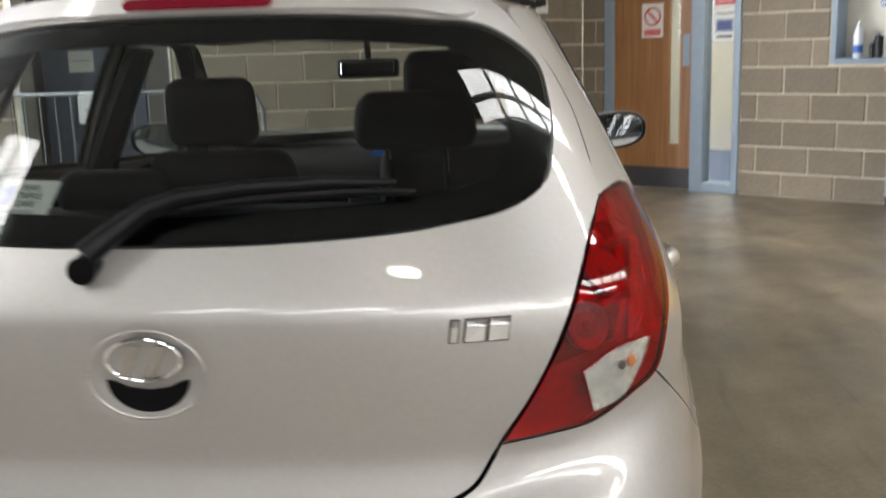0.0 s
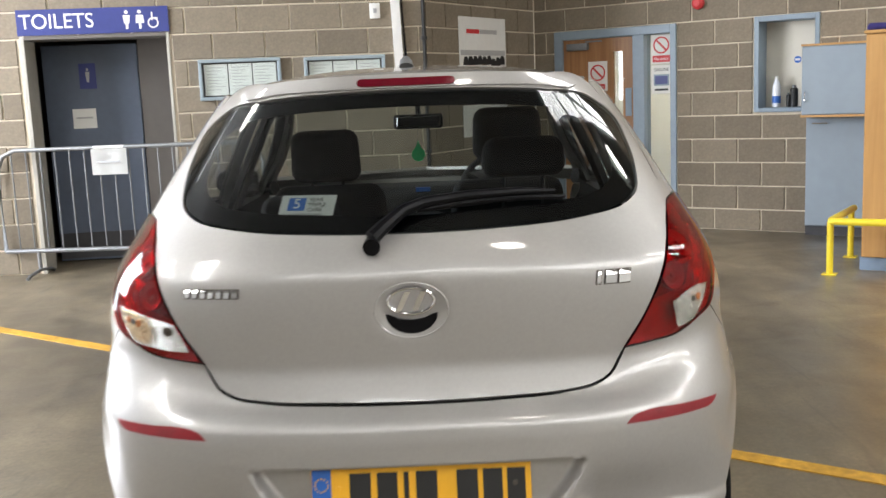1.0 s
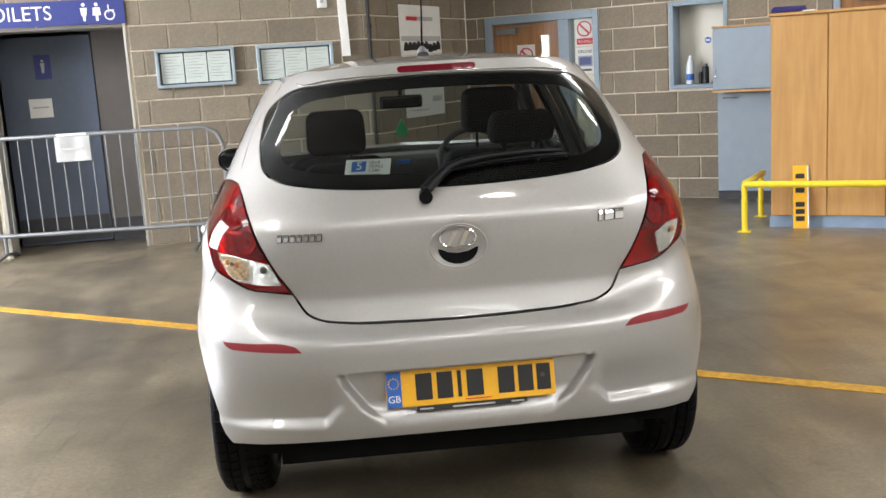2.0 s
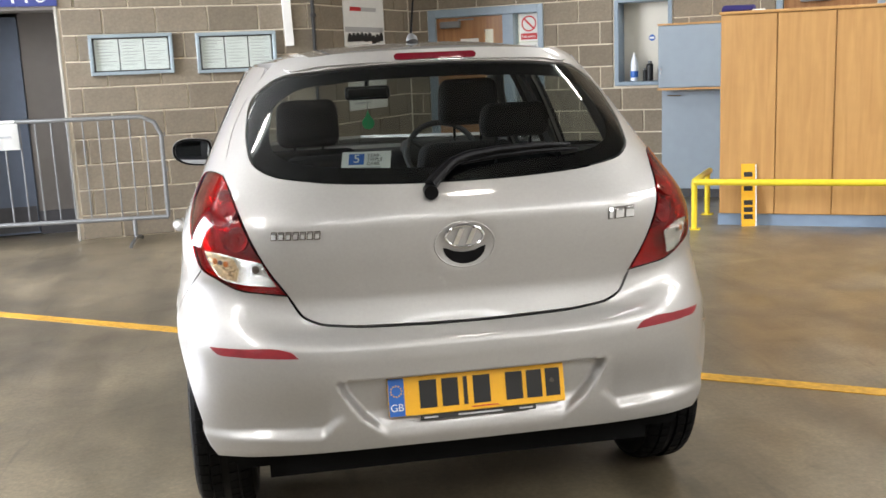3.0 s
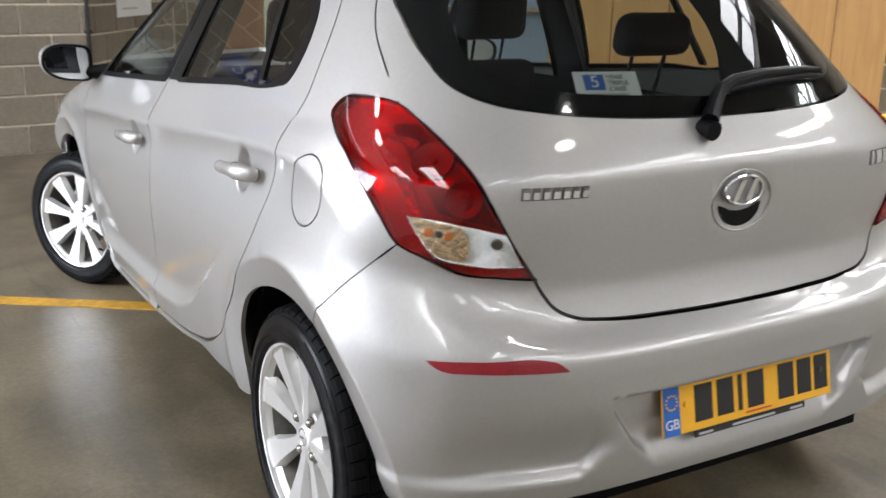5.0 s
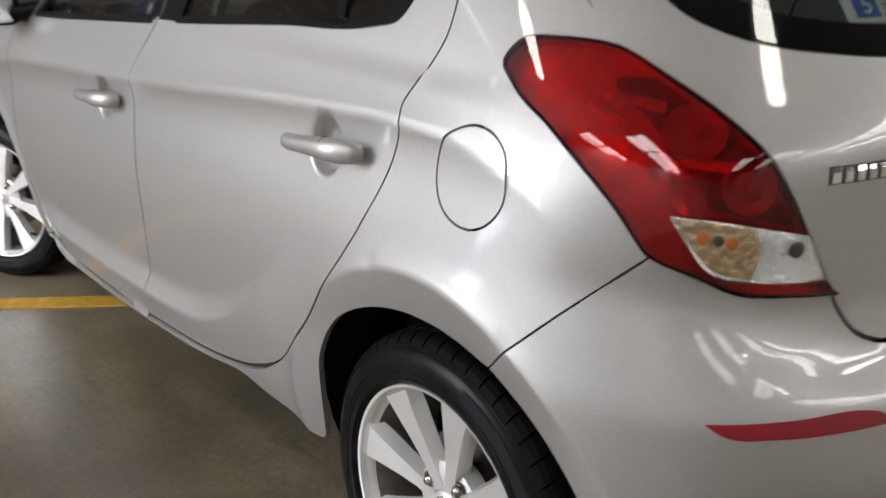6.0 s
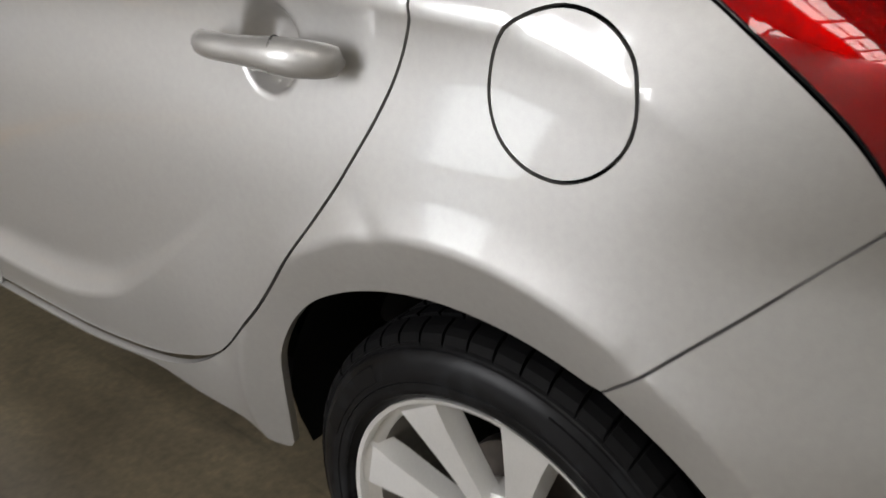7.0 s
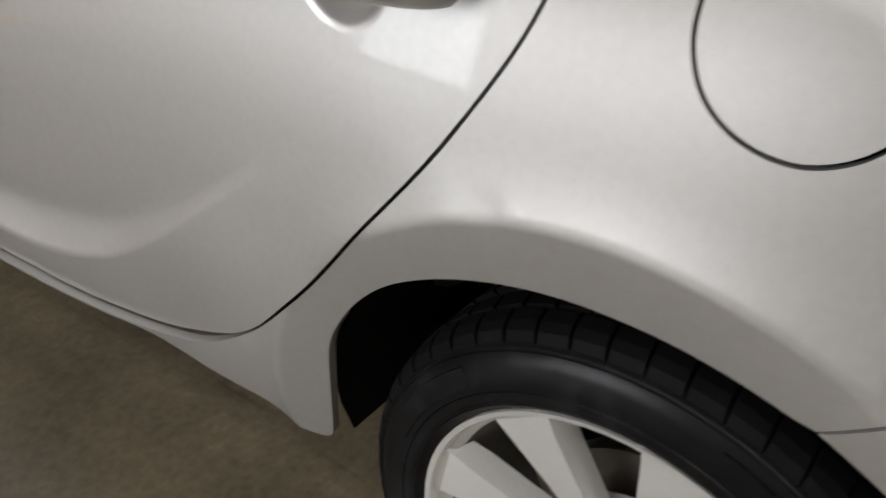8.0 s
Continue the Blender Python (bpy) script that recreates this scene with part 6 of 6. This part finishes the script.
    flank_panel("window_trim", fl(fw), BLACK, fdoor, "black window surround", [fl(inner_f)], step=0.03, gap=-0.003, lip=0.008, off=0.002, raw=True)
    flank_panel("window_pane", fl(fw), SIDE_GLASS, fdoor, "tinted side window", step=0.06, gap=0.002, lip=0.003, off=-0.006, raw=True)
    for nm, d, y0 in (("pillar_cover", fdoor, 0.0), ("pillar_cover", door, 0.0)):
        c = [(1.775, 1.046), (1.745, 1.06), (1.70, 1.25), (1.672, 1.428), (1.70, 1.428), (1.722, 1.25)] if d is fdoor else [(1.643, 1.057), (1.738, 1.052), (1.694, 1.25), (1.662, 1.428), (1.573, 1.42), (1.598, 1.25)]
        flank_panel(nm, fl([side(y, z) for y, z in c]), BLACK, d, "black pillar cover", step=0.03, gap=0.001, lip=0.006, off=0.0015, corners=(0, 1, 3, 4))
    # front wing
    wing = [side(y, z) for y, z in nose[::-1]] + [side(2.62, 1.075), side(2.80, 0.995), side(3.1, 0.92), side(3.38, 0.83), side(3.52, 0.76), side(3.60, 0.66), side(3.50, 0.56)]
    wa = arch(FRONT_Y, 38, 186, 8)
    wing += [side(y, z) for y, z in wa] + [side(2.815, 0.25)]
    skin_panel("front_wing", fl(wing), PAINT, car, "silver front wing", step=0.028, lip=0.02, lines=fl(flare_line(FRONT_Y, 50, 190)), corners=(0, 6, 12, 13, len(wing) - 1, len(wing) - 2))
    # handles
    for d, hy, hz in ((door, 0.950, 0.906), (fdoor, 1.997, 0.840)):
        b = bmesh.new()
        pts, rad = [], []
        for k in range(29):
            t = max(-1.0, min(1.0, -1.06 + k * 2.12 / 28))
            y, z = hy + 0.113 * (-1.06 + k * 2.12 / 28), hz - 0.007 * t
            out = 0.030 * (1 - abs(t) ** 4) + 0.008
            pts.append(skin(place_of(side(y, z, sg))[0], z, out, True)[0])
        for k, p in enumerate(pts):
            t = -1.06 + k * 2.12 / 28
            rad.append((0.0150 + 0.0048 * (1 - smoothstep(-0.6, 0.2, t))) * (0.22 + 0.78 * math.sqrt(max(0.0, 1 - abs(t / 1.06) ** 9))))
        tube(b, pts, rad, 12)
        for v in b.verts:
            v.co.z = hz + (v.co.z - hz) * 1.08
        hd = part("handle", b, PAINT, d, "silver pull handle")
        b = bmesh.new()
        y0 = hy - 0.045
        tube(b, [skin(place_of(side(y0 - 0.0007, hz, sg))[0], hz, 0.0365, True)[0], skin(place_of(side(y0 + 0.0007, hz, sg))[0], hz, 0.0372, True)[0]], 0.0196, 14)
        for v in b.verts:
            v.co.z = hz + 0.004 + (v.co.z - hz) * 1.08
        part("key_cover_joint", b, INK, hd)
    # door mirror: rounded at its outer end, square by the door
    def outline(f, n=40):
        pts = []
        for k in range(n):
            a = 2 * math.pi * k / n
            c, d = math.cos(a), math.sin(a)
            ex = 2.5 if c > 0 else 5.5
            u = math.copysign(abs(c) ** (2 / ex), c)
            v = math.copysign(abs(d) ** (2 / ex), d)
            pts.append((0.917 + 0.101 * f * u, 1.034 + 0.072 * f * v * (1 - 0.10 * max(0.0, u)) + 0.010 * u))
        return pts

    def loft(rows, back=False):
        m = bmesh.new()
        rings = [[m.verts.new((sg * x, y - 0.30 * (x - 0.917) + 0.05 * (z - 1.034), z)) for x, z in outline(f)] for f, y in rows]
        for A, B in zip(rings, rings[1:]):
            for k in range(len(A)):
                m.faces.new((A[k], A[(k + 1) % len(A)], B[(k + 1) % len(A)], B[k]))
        m.faces.new(rings[-1])
        if back:
            m.faces.new(rings[0])
        bmesh.ops.recalc_face_normals(m, faces=m.faces)
        return m

    mir = part("door_mirror", loft([(0.97, 2.668), (1.0, 2.678), (1.0, 2.70), (0.95, 2.735), (0.82, 2.762), (0.55, 2.780), (0.2, 2.786)], True), PAINT, car, "silver door mirror with black base")
    part("mirror_rim", loft([(0.84, 2.670), (0.86, 2.656), (0.945, 2.652), (0.968, 2.660), (0.968, 2.668), (0.5, 2.672)]), BLACK, mir, "black rim of the mirror")
    part("mirror_glass", loft([(0.83, 2.663), (0.835, 2.667), (0.80, 2.6675)], True), MIRROR, mir, "mirror glass", smooth=False)
    b = bmesh.new()
    tube(b, [(sg * 0.73, 2.63, 1.005), (sg * 0.77, 2.65, 0.998), (sg * 0.83, 2.70, 0.992), (sg * 0.87, 2.715, 0.99)], [0.038, 0.032, 0.026, 0.02], 12)
    part("mirror_arm", b, BLACK, mir)

flank(-1)
flank(1)


# ---- front end, by the same skin seen from the nose ----
def nose_skin(a, z, off=0.0, plain=False):
    w, r, f, c, n, bow = at_height(z)
    q, sg = abs(a), (1 if a >= 0 else -1)
    lo, hi = 0.0, min(w * 1.001, q + 0.001)
    for _ in range(28):
        m = (lo + hi) / 2
        if outside(m, f - (q - m), z) < 0:
            lo = m
        else:
            hi = m
    X, y = lo, f - (q - lo)
    e = 0.0015
    g = Vector((outside(X + e, y, z) - outside(X - e, y, z), outside(X, y + e, z) - outside(X, y - e, z), outside(X, y, z + e) - outside(X, y, z - e))).normalized()
    return Vector((sg * (X + g.x * off), y + g.y * off, z + g.z * off)), Vector((sg * g.x, g.y, g.z))


def nose(x, z):
    w, r, f, c, n, bow = at_height(z)
    X = min(abs(x), w * 0.999)
    back = bow - bow * max(0.0, 1 - (X / w) ** n) ** (1 / n)
    return ((1 if x >= 0 else -1) * (X + back), z)


def sym(pts):
    return [nose(x, z) for x, z in pts] + [nose(-x, z) for x, z in pts[::-1]]


WS = [(-0.10, 1.0), (-0.45, 1.005), (-0.66, 1.03), (-0.665, 1.09), (-0.62, 1.25), (-0.57, 1.37), (-0.50, 1.43), (-0.25, 1.44)]
skin_panel("windscreen", sym(WS), SIDE_GLASS, car, "clear windscreen", step=0.06, gap=0.0, lip=0.004, place=nose_skin)
HD = [(-0.10, 0.995), (-0.5, 0.99), (-0.70, 0.955), (-0.72, 0.90), (-0.66, 0.82), (-0.45, 0.79), (-0.2, 0.785)]
skin_panel("bonnet", sym(HD), PAINT, car, "silver bonnet", step=0.03, lip=0.02, place=nose_skin)
FB = [(-0.2, 0.78), (-0.42, 0.785), (-0.50, 0.72), (-0.78, 0.66), (-0.80, 0.56), (-0.79, 0.40), (-0.76, 0.22), (-0.4, 0.20)]
fb = skin_panel("front_bumper", sym(FB), PAINT, car, "silver front bumper", step=0.03, lip=0.02, place=nose_skin)
skin_panel("grille", sym([(-0.1, 0.30), (-0.36, 0.31), (-0.40, 0.38), (-0.34, 0.47), (-0.1, 0.48)]), BLACK, fb, "black lower grille", step=0.03, gap=0, lip=0.01, off=0.004, place=nose_skin)
for s in (1, -1):
    hl = [(s * x, z) for x, z in ((-0.43, 0.775), (-0.52, 0.72), (-0.70, 0.69), (-0.79, 0.72), (-0.76, 0.84), (-0.68, 0.83), (-0.55, 0.80))]
    skin_panel("headlamp", [nose(x, z) for x, z in hl], LAMP_SILVER, car, "clear headlamp", step=0.02, gap=0.003, lip=0.01, off=0.003, place=nose_skin)

# inner shell, so that no light shows through the joints
b = bmesh.new()
for z0, z1 in ((0.37, 1.04),):
    nz, na = 22, 150
    rows_ = []
    for j in range(nz + 1):
        z = z0 + (z1 - z0) * j / nz
        w, r, f, c, n, bow = at_height(z)
        span = place_of(side(min(3.3, f - bow), z, 1))[0]
        rows_.append([skin(-span + 2 * span * i / na, z, -0.075, True)[0] for i in range(na + 1)])
    vv = [[b.verts.new(p) for p in row] for row in rows_]
    for j in range(nz):
        for i in range(na):
            p = (rows_[j][i] + rows_[j + 1][i + 1]) / 2
            if abs(p.x) > 0.55 and any(math.hypot(p.y - wy, p.z - WHEEL_Z - 0.012) < 0.41 for wy in (ARCH_Y, FRONT_Y)):
                continue
            b.faces.new((vv[j][i], vv[j][i + 1], vv[j + 1][i + 1], vv[j + 1][i]))
for v in [v for v in b.verts if not v.link_faces]:
    b.verts.remove(v)
part("inner_shell", b, VOID, car, "black inner body shell")
b = bmesh.new()
box(b, -0.60, 0.60, 0.25, 3.6, 0.22, 0.34)
box(b, -0.70, 0.70, 1.08, 2.75, 0.27, 0.34)
box(b, -0.55, 0.55, 0.16, 0.30, 0.26, 0.40)
part("underbody", b, VOID, car, "black underbody", smooth=False)


def wheel_house(sg, wy):
    b = bmesh.new()
    n = 24
    ra, rb = [], []
    for k in range(n + 1):
        a = radians(-7 + 194 * k / n)
        y, z = wy + 0.405 * math.cos(a), ARCH_Z + 0.405 * math.sin(a)
        ra.append(b.verts.new((sg * 0.50, y, z)))
        rb.append(b.verts.new((sg * min(0.79, abs(skin(place_of(side(y, z))[0], z, -0.03, True)[0].x)), y, z)))
    for k in range(n):
        b.faces.new((ra[k], ra[k + 1], rb[k + 1], rb[k]))
    b.faces.new(ra)
    part("wheel_house", b, VOID, car, "black wheel arch liner")


def wheel(sg, wy, steer, x=0.741, size=1.0):
    """Tyre with tread and an eight-spoke alloy wheel; its outer face looks along +x of its own frame."""
    R = 0.318
    b = bmesh.new()
    prof = [(0.2255, -0.070), (0.2315, -0.088), (0.244, -0.098), (0.278, -0.094), (0.293, -0.087), (0.302, -0.074), (R - 0.010, -0.055), (R - 0.008, -0.03), (R - 0.008, 0.03), (R - 0.010, 0.055), (0.302, 0.074), (0.293, 0.087), (0.278, 0.094), (0.262, 0.0965), (0.259, 0.0955), (0.248, 0.098), (0.240, 0.095), (0.2315, 0.088), (0.2255, 0.070)]
    lathe(b, prof, 72, "x", close=True)
    root = part("wheel", b, TYRE_SIDE, car, "worn black tyre on a silver eight-spoke alloy wheel")
    root.matrix_basis = Matrix.Translation((sg * x, wy, WHEEL_Z * size)) @ Matrix.Scale(size, 4) @ Matrix.Rotation(radians(steer), 4, "Z") @ Matrix.Rotation(0 if sg > 0 else math.pi, 4, "Z") @ Matrix.Rotation(radians(11), 4, "X")
    # tread blocks along the shoulders and three ribs
    b = bmesh.new()
    nb_ = 52
    TREAD_ROWS = []
    for q in (1, -1):
        TREAD_ROWS += [[(q * 0.047, R - 0.001), (q * 0.064, R - 0.004), (q * 0.075, R - 0.009), (q * 0.0825, R - 0.0165)], [(q * 0.012, R), (q * 0.040, R - 0.0005)]]
    for k in range(nb_):
        a = 2 * math.pi * k / nb_
        rot = Matrix.Rotation(a, 4, "X")
        for row in TREAD_ROWS:
            # each block: a strip across the tyre with its ends slanted to the groove
            wv, k0 = math.pi * R / nb_ * 0.91, []
            for i, (x, r) in enumerate(row):
                sh = 0.006 * i / (len(row) - 1) * (1 if row[0][0] > 0 else -1)
                k0.append([b.verts.new(rot @ Vector((x, y + sh, r + d))) for y, d in ((-wv, -0.009), (-wv + 0.0008, 0), (wv - 0.0008, 0), (wv, -0.009))])
            for i in range(len(row) - 1):
                for j in range(3):
                    b.faces.new((k0[i][j], k0[i][j + 1], k0[i + 1][j + 1], k0[i + 1][j]))
            b.faces.new(k0[0])
            b.faces.new(k0[-1])
    bmesh.ops.recalc_face_normals(b, faces=b.faces)
    tagged(part("tread", b, RUBBER, root, "tread blocks of the tyre", smooth=False), kind="stuff")
    b = bmesh.new()
    for rr, xx, h in ((0.2985, 0.0795, 0.0035), (0.2935, 0.0835, 0.0035), (0.2550, 0.0955, 0.0022), (0.240, 0.0945, 0.0015)):
        lathe(b, [(rr - 0.0016, xx), (rr, xx + h), (rr + 0.0016, xx)], 72, "x", close=True)
    for a0, a1 in ((20, 62), (118, 150), (200, 242), (298, 330)):
        for r0_, r1_ in ((0.262, 0.285),):
            va = []
            for k in range(13):
                a = radians(a0 + (a1 - a0) * k / 12)
                va.append([b.verts.new((xx, rr * math.cos(a), rr * math.sin(a))) for rr, xx in ((r0_, 0.0955), (r0_ + 0.001, 0.0975), (r1_ - 0.001, 0.0930), (r1_, 0.0900))])
            for k in range(12):
                for j in range(3):
                    b.faces.new((va[k][j], va[k][j + 1], va[k + 1][j + 1], va[k + 1][j]))
    bmesh.ops.recalc_face_normals(b, faces=b.faces)
    part("sidewall_rib", b, TYRE_SIDE, root)
    # rim
    b = bmesh.new()
    lathe(b, [(0.209, 0.088), (0.2145, 0.0895), (0.2145, 0.083), (0.208, 0.077), (0.200, 0.071), (0.197, 0.062), (0.204, 0.062)], 64, "x", close=True)
    rim = part("rim", b, ALLOY, root, "silver alloy rim")
    rim.matrix_basis = Matrix.Diagonal((1, 1.07, 1.07, 1))
    # the barrel's dark colour stands for the shadow behind the spokes
    b = bmesh.new()
    lathe(b, [(0.197, 0.0618), (0.190, 0.04), (0.185, 0.0), (0.190, -0.08), (0.209, -0.088), (0.207, -0.07), (0.196, 0.0), (0.20, 0.0618)], 48, "x", close=True)
    part("barrel", b, BARREL, rim, "dusty grey inner barrel of the wheel")
    # spokes: a flat outer face that widens to the rim, with sloping flanks
    b = bmesh.new()
    for k in range(8):
        rot = Matrix.Rotation(2 * math.pi * (k + 0.5) / 8, 4, "X")
        rows2 = []
        for r, wdt, xf, xb, fl_ in ((0.030, 0.0125, 0.060, 0.030, 0.010), (0.075, 0.0130, 0.062, 0.034, 0.011), (0.12, 0.0180, 0.068, 0.040, 0.018), (0.17, 0.026, 0.075, 0.046, 0.027), (0.200, 0.0325, 0.078, 0.056, 0.036), (0.2125, 0.0365, 0.0865, 0.064, 0.044)):
            rows2.append([b.verts.new(rot @ Vector(c)) for c in ((xf, -wdt, r), (xf, wdt, r), (xb, fl_ + 0.006, r), (xb, -fl_ - 0.006, r))])
        for i in range(len(rows2) - 1):
            for j in range(4):
                b.faces.new((rows2[i][j], rows2[i][(j + 1) % 4], rows2[i + 1][(j + 1) % 4], rows2[i + 1][j]))
        b.faces.new(rows2[-1])
    bmesh.ops.recalc_face_normals(b, faces=b.faces)
    part("spokes", b, ALLOY, rim, sharp=25)
    b = bmesh.new()
    lathe(b, [(0.0, 0.062), (0.028, 0.062), (0.031, 0.058), (0.034, 0.058), (0.06, 0.056), (0.076, 0.050), (0.080, 0.02), (0, 0.02)], 40, "x")
    part("hub", b, ALLOY, rim)
    b = bmesh.new()
    lathe(b, [(0.0, 0.0665), (0.020, 0.0655), (0.027, 0.062), (0.027, 0.05), (0, 0.05)], 28, "x")
    cap = part("centre_cap", b, ALLOY, rim)
    b = bmesh.new()
    lathe(b, [(0.017, 0.0655), (0.0195, 0.067), (0.021, 0.0645)], 28, "x", close=True)
    box(b, 0.066, 0.068, -0.009, 0.009, -0.003, 0.003)
    part("cap_emblem", b, CHROME, cap)
    for k in range(4):
        a = radians(45 + 90 * k)
        m = Matrix.Translation((0, 0.052 * math.cos(a), 0.052 * math.sin(a)))
        b = bmesh.new()
        lathe(b, [(0.0165, 0.0545), (0.0165, 0.0575), (0.013, 0.0575), (0.013, 0.05)], 16, "x", m, close=True)
        part("nut_seat", b, BRAKE, rim)
        b = bmesh.new()
        lathe(b, [(0.0, 0.069), (0.007, 0.068), (0.0115, 0.063), (0.0115, 0.05), (0, 0.05)], 6, "x", m)
        part("wheel_nut", b, NUT_STEEL, rim, sharp=60)
    b = bmesh.new()
    tube(b, [(0.055, 0.10, -0.148), (0.075, 0.10, -0.138)], 0.005, 8)
    part("valve", b, BLACK, rim)
    b = bmesh.new()
    lathe(b, [(0.0, 0.0), (0.125, 0.0), (0.125, -0.02), (0, -0.02)], 40, "x")
    part("brake_disc", b, BRAKE, root, "rusty brake disc")
    part("brake_caliper", boxed(-0.03, 0.012, 0.07, 0.14, -0.06, 0.06, 0.012), BRAKE, root)


for sg in (-1, 1):
    wheel_house(sg, WHEEL_Y)
    wheel(sg, WHEEL_Y, 0)
    wheel_house(sg, FRONT_Y)
    wheel(sg, FRONT_Y, 31, 0.780 if sg < 0 else 0.735, 0.94)

# ---- cabin ----


def cushion(x0, x1, y0, y1, z0, z1, lean=0.0, bev=0.05, taper=0.0):
    b = boxed(x0, x1, y0, y1, z0, z1, min(bev, (y1 - y0) * 0.45), 4)
    for v in b.verts:
        t = (v.co.z - z0) / (z1 - z0)
        v.co.y -= lean * t
        v.co.x = (x0 + x1) / 2 + (v.co.x - (x0 + x1) / 2) * (1 - taper * t)
    return b


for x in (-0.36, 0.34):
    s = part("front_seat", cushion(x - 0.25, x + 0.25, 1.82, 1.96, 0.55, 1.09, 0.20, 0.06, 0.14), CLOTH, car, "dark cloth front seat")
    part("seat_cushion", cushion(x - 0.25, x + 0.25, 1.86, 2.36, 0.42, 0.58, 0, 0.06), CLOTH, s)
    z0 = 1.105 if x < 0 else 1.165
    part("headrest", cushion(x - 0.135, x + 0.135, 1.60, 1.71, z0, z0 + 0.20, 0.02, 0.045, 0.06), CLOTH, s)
    for d in (-0.06, 0.06):
        b = bmesh.new()
        tube(b, [(x + d, 1.655, z0 + 0.02), (x + d, 1.69, 1.05)], 0.006, 8)
        part("headrest_post", b, CHROME, s)
rs = part("rear_seat", cushion(-0.62, 0.62, 0.92, 1.10, 0.45, 1.045, 0.12, 0.06, 0.06), CLOTH, car, "dark cloth rear bench")
part("seat_cushion", cushion(-0.62, 0.62, 1.0, 1.5, 0.38, 0.55, 0, 0.06), CLOTH, rs)
for x in (-0.36, 0.33):
    if x > 0:
        part("headrest", cushion(x - 0.13, x + 0.13, 0.76, 0.85, 1.17, 1.29, 0.01, 0.04, 0.1), CLOTH, rs)
        for d in (-0.06, 0.06):
            b = bmesh.new()
            tube(b, [(x + d, 0.805, 1.19), (x + d, 0.86, 1.02)], 0.006, 8)
            part("headrest_post", b, CHROME, rs)
    else:
        part("headrest", cushion(x - 0.13, x + 0.13, 0.86, 0.96, 1.035, 1.13, 0.01, 0.04, 0.1), CLOTH, rs)
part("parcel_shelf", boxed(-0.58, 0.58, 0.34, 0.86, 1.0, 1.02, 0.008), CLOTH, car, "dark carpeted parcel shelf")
b = bmesh.new()
box(b, -0.68, 0.68, 2.62, 3.0, 0.62, 0.98, 0.08, 3)
box(b, 0.18, 0.56, 2.56, 2.80, 0.90, 1.035, 0.05, 3)
box(b, -0.10, 0.10, 2.30, 2.70, 0.40, 0.86, 0.04, 2)
dash = part("dashboard", b, TRIM_GREY, car, "dark grey dashboard")
part("display", boxed(-0.045, 0.025, 2.605, 2.625, 0.960, 0.980), PLATE_BLUE, dash)
b = bmesh.new()
m = pose(0.36, 2.44, 0.965, 62, 0, 0)
pts = [m @ Vector((0.185 * math.cos(2 * math.pi * k / 32), 0.185 * math.sin(2 * math.pi * k / 32), 0)) for k in range(32)]
tube(b, pts, 0.015, 8, closed=True)
sw = part("steering_wheel", b, TRIM_GREY, car, "dark steering wheel on the right-hand side")
b = bmesh.new()
for a in (0, 120 + 30, 240 - 30 + 60):
    e = m @ Vector((0.18 * math.cos(radians(a)), 0.18 * math.sin(radians(a)), 0))
    tube(b, [m @ Vector((0, 0, -0.02)), e], 0.016, 8)
part("steering_spokes", b, TRIM_GREY, sw)
b = bmesh.new()
box(b, -0.13, 0.10, 2.418, 2.452, 1.268, 1.336, 0.016, 3)
rm = part("interior_mirror", b, BLACK, car, "black interior mirror")
b = bmesh.new()
tube(b, [(-0.015, 2.45, 1.33), (-0.015, 2.42, 1.40)], 0.012, 8)
part("mirror_stalk", b, BLACK, rm)
mg = part("mirror_glass", boxed(-0.098, 0.098, -0.002, 0.002, -0.022, 0.022, 0.002, 1), MIRROR, rm, smooth=False)
mg.matrix_basis = pose(-0.015, 2.414, 1.302, -4, 0, 0)
b = bmesh.new()
tube(b, [(-0.02, 2.42, 1.285), (-0.02, 2.42, 1.21)], 0.0012, 6)
fr = part("freshener_cord", b, INK, rm)
b = bmesh.new()
slab(b, [(-0.02, 1.215), (-0.032, 1.185), (-0.048, 1.165), (-0.052, 1.145), (-0.04, 1.125), (-0.02, 1.118), (0.0, 1.125), (0.012, 1.145), (0.008, 1.165), (-0.008, 1.185)], 2.418, 2.422)
part("air_freshener", b, GREEN, rm, "green drop-shaped air freshener", smooth=False)
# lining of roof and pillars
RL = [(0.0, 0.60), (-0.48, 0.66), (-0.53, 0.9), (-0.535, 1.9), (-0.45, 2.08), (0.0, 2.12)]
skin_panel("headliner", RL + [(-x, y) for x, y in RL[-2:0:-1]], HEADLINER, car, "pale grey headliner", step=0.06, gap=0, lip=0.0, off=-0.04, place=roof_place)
for sg in (-1, 1):
    fl2 = (lambda p: p) if sg < 0 else flip
    cp = [tail(-0.60, 1.36), tail(-0.625, 1.25), tail(-0.64, 1.1), side(0.72, 1.05), side(0.90, 1.08), side(0.89, 1.19), side(0.91, 1.28), side(0.97, 1.37), side(1.0, 1.42), side(0.7, 1.42)]
    skin_panel("pillar_lining", fl2(cp), TRIM_GREY, car, "grey rear pillar lining", step=0.04, gap=0, lip=0.0, off=-0.05, plain=True)
    bp = [side(y, z) for y, z in ((1.58, 1.02), (1.78, 1.02), (1.72, 1.42), (1.56, 1.42))]
    skin_panel("pillar_lining", fl2(bp), TRIM_GREY, car, "grey middle pillar lining", step=0.05, gap=0, lip=0.02, off=-0.05, plain=True, corners=(0, 1, 2, 3))

place_blocks()
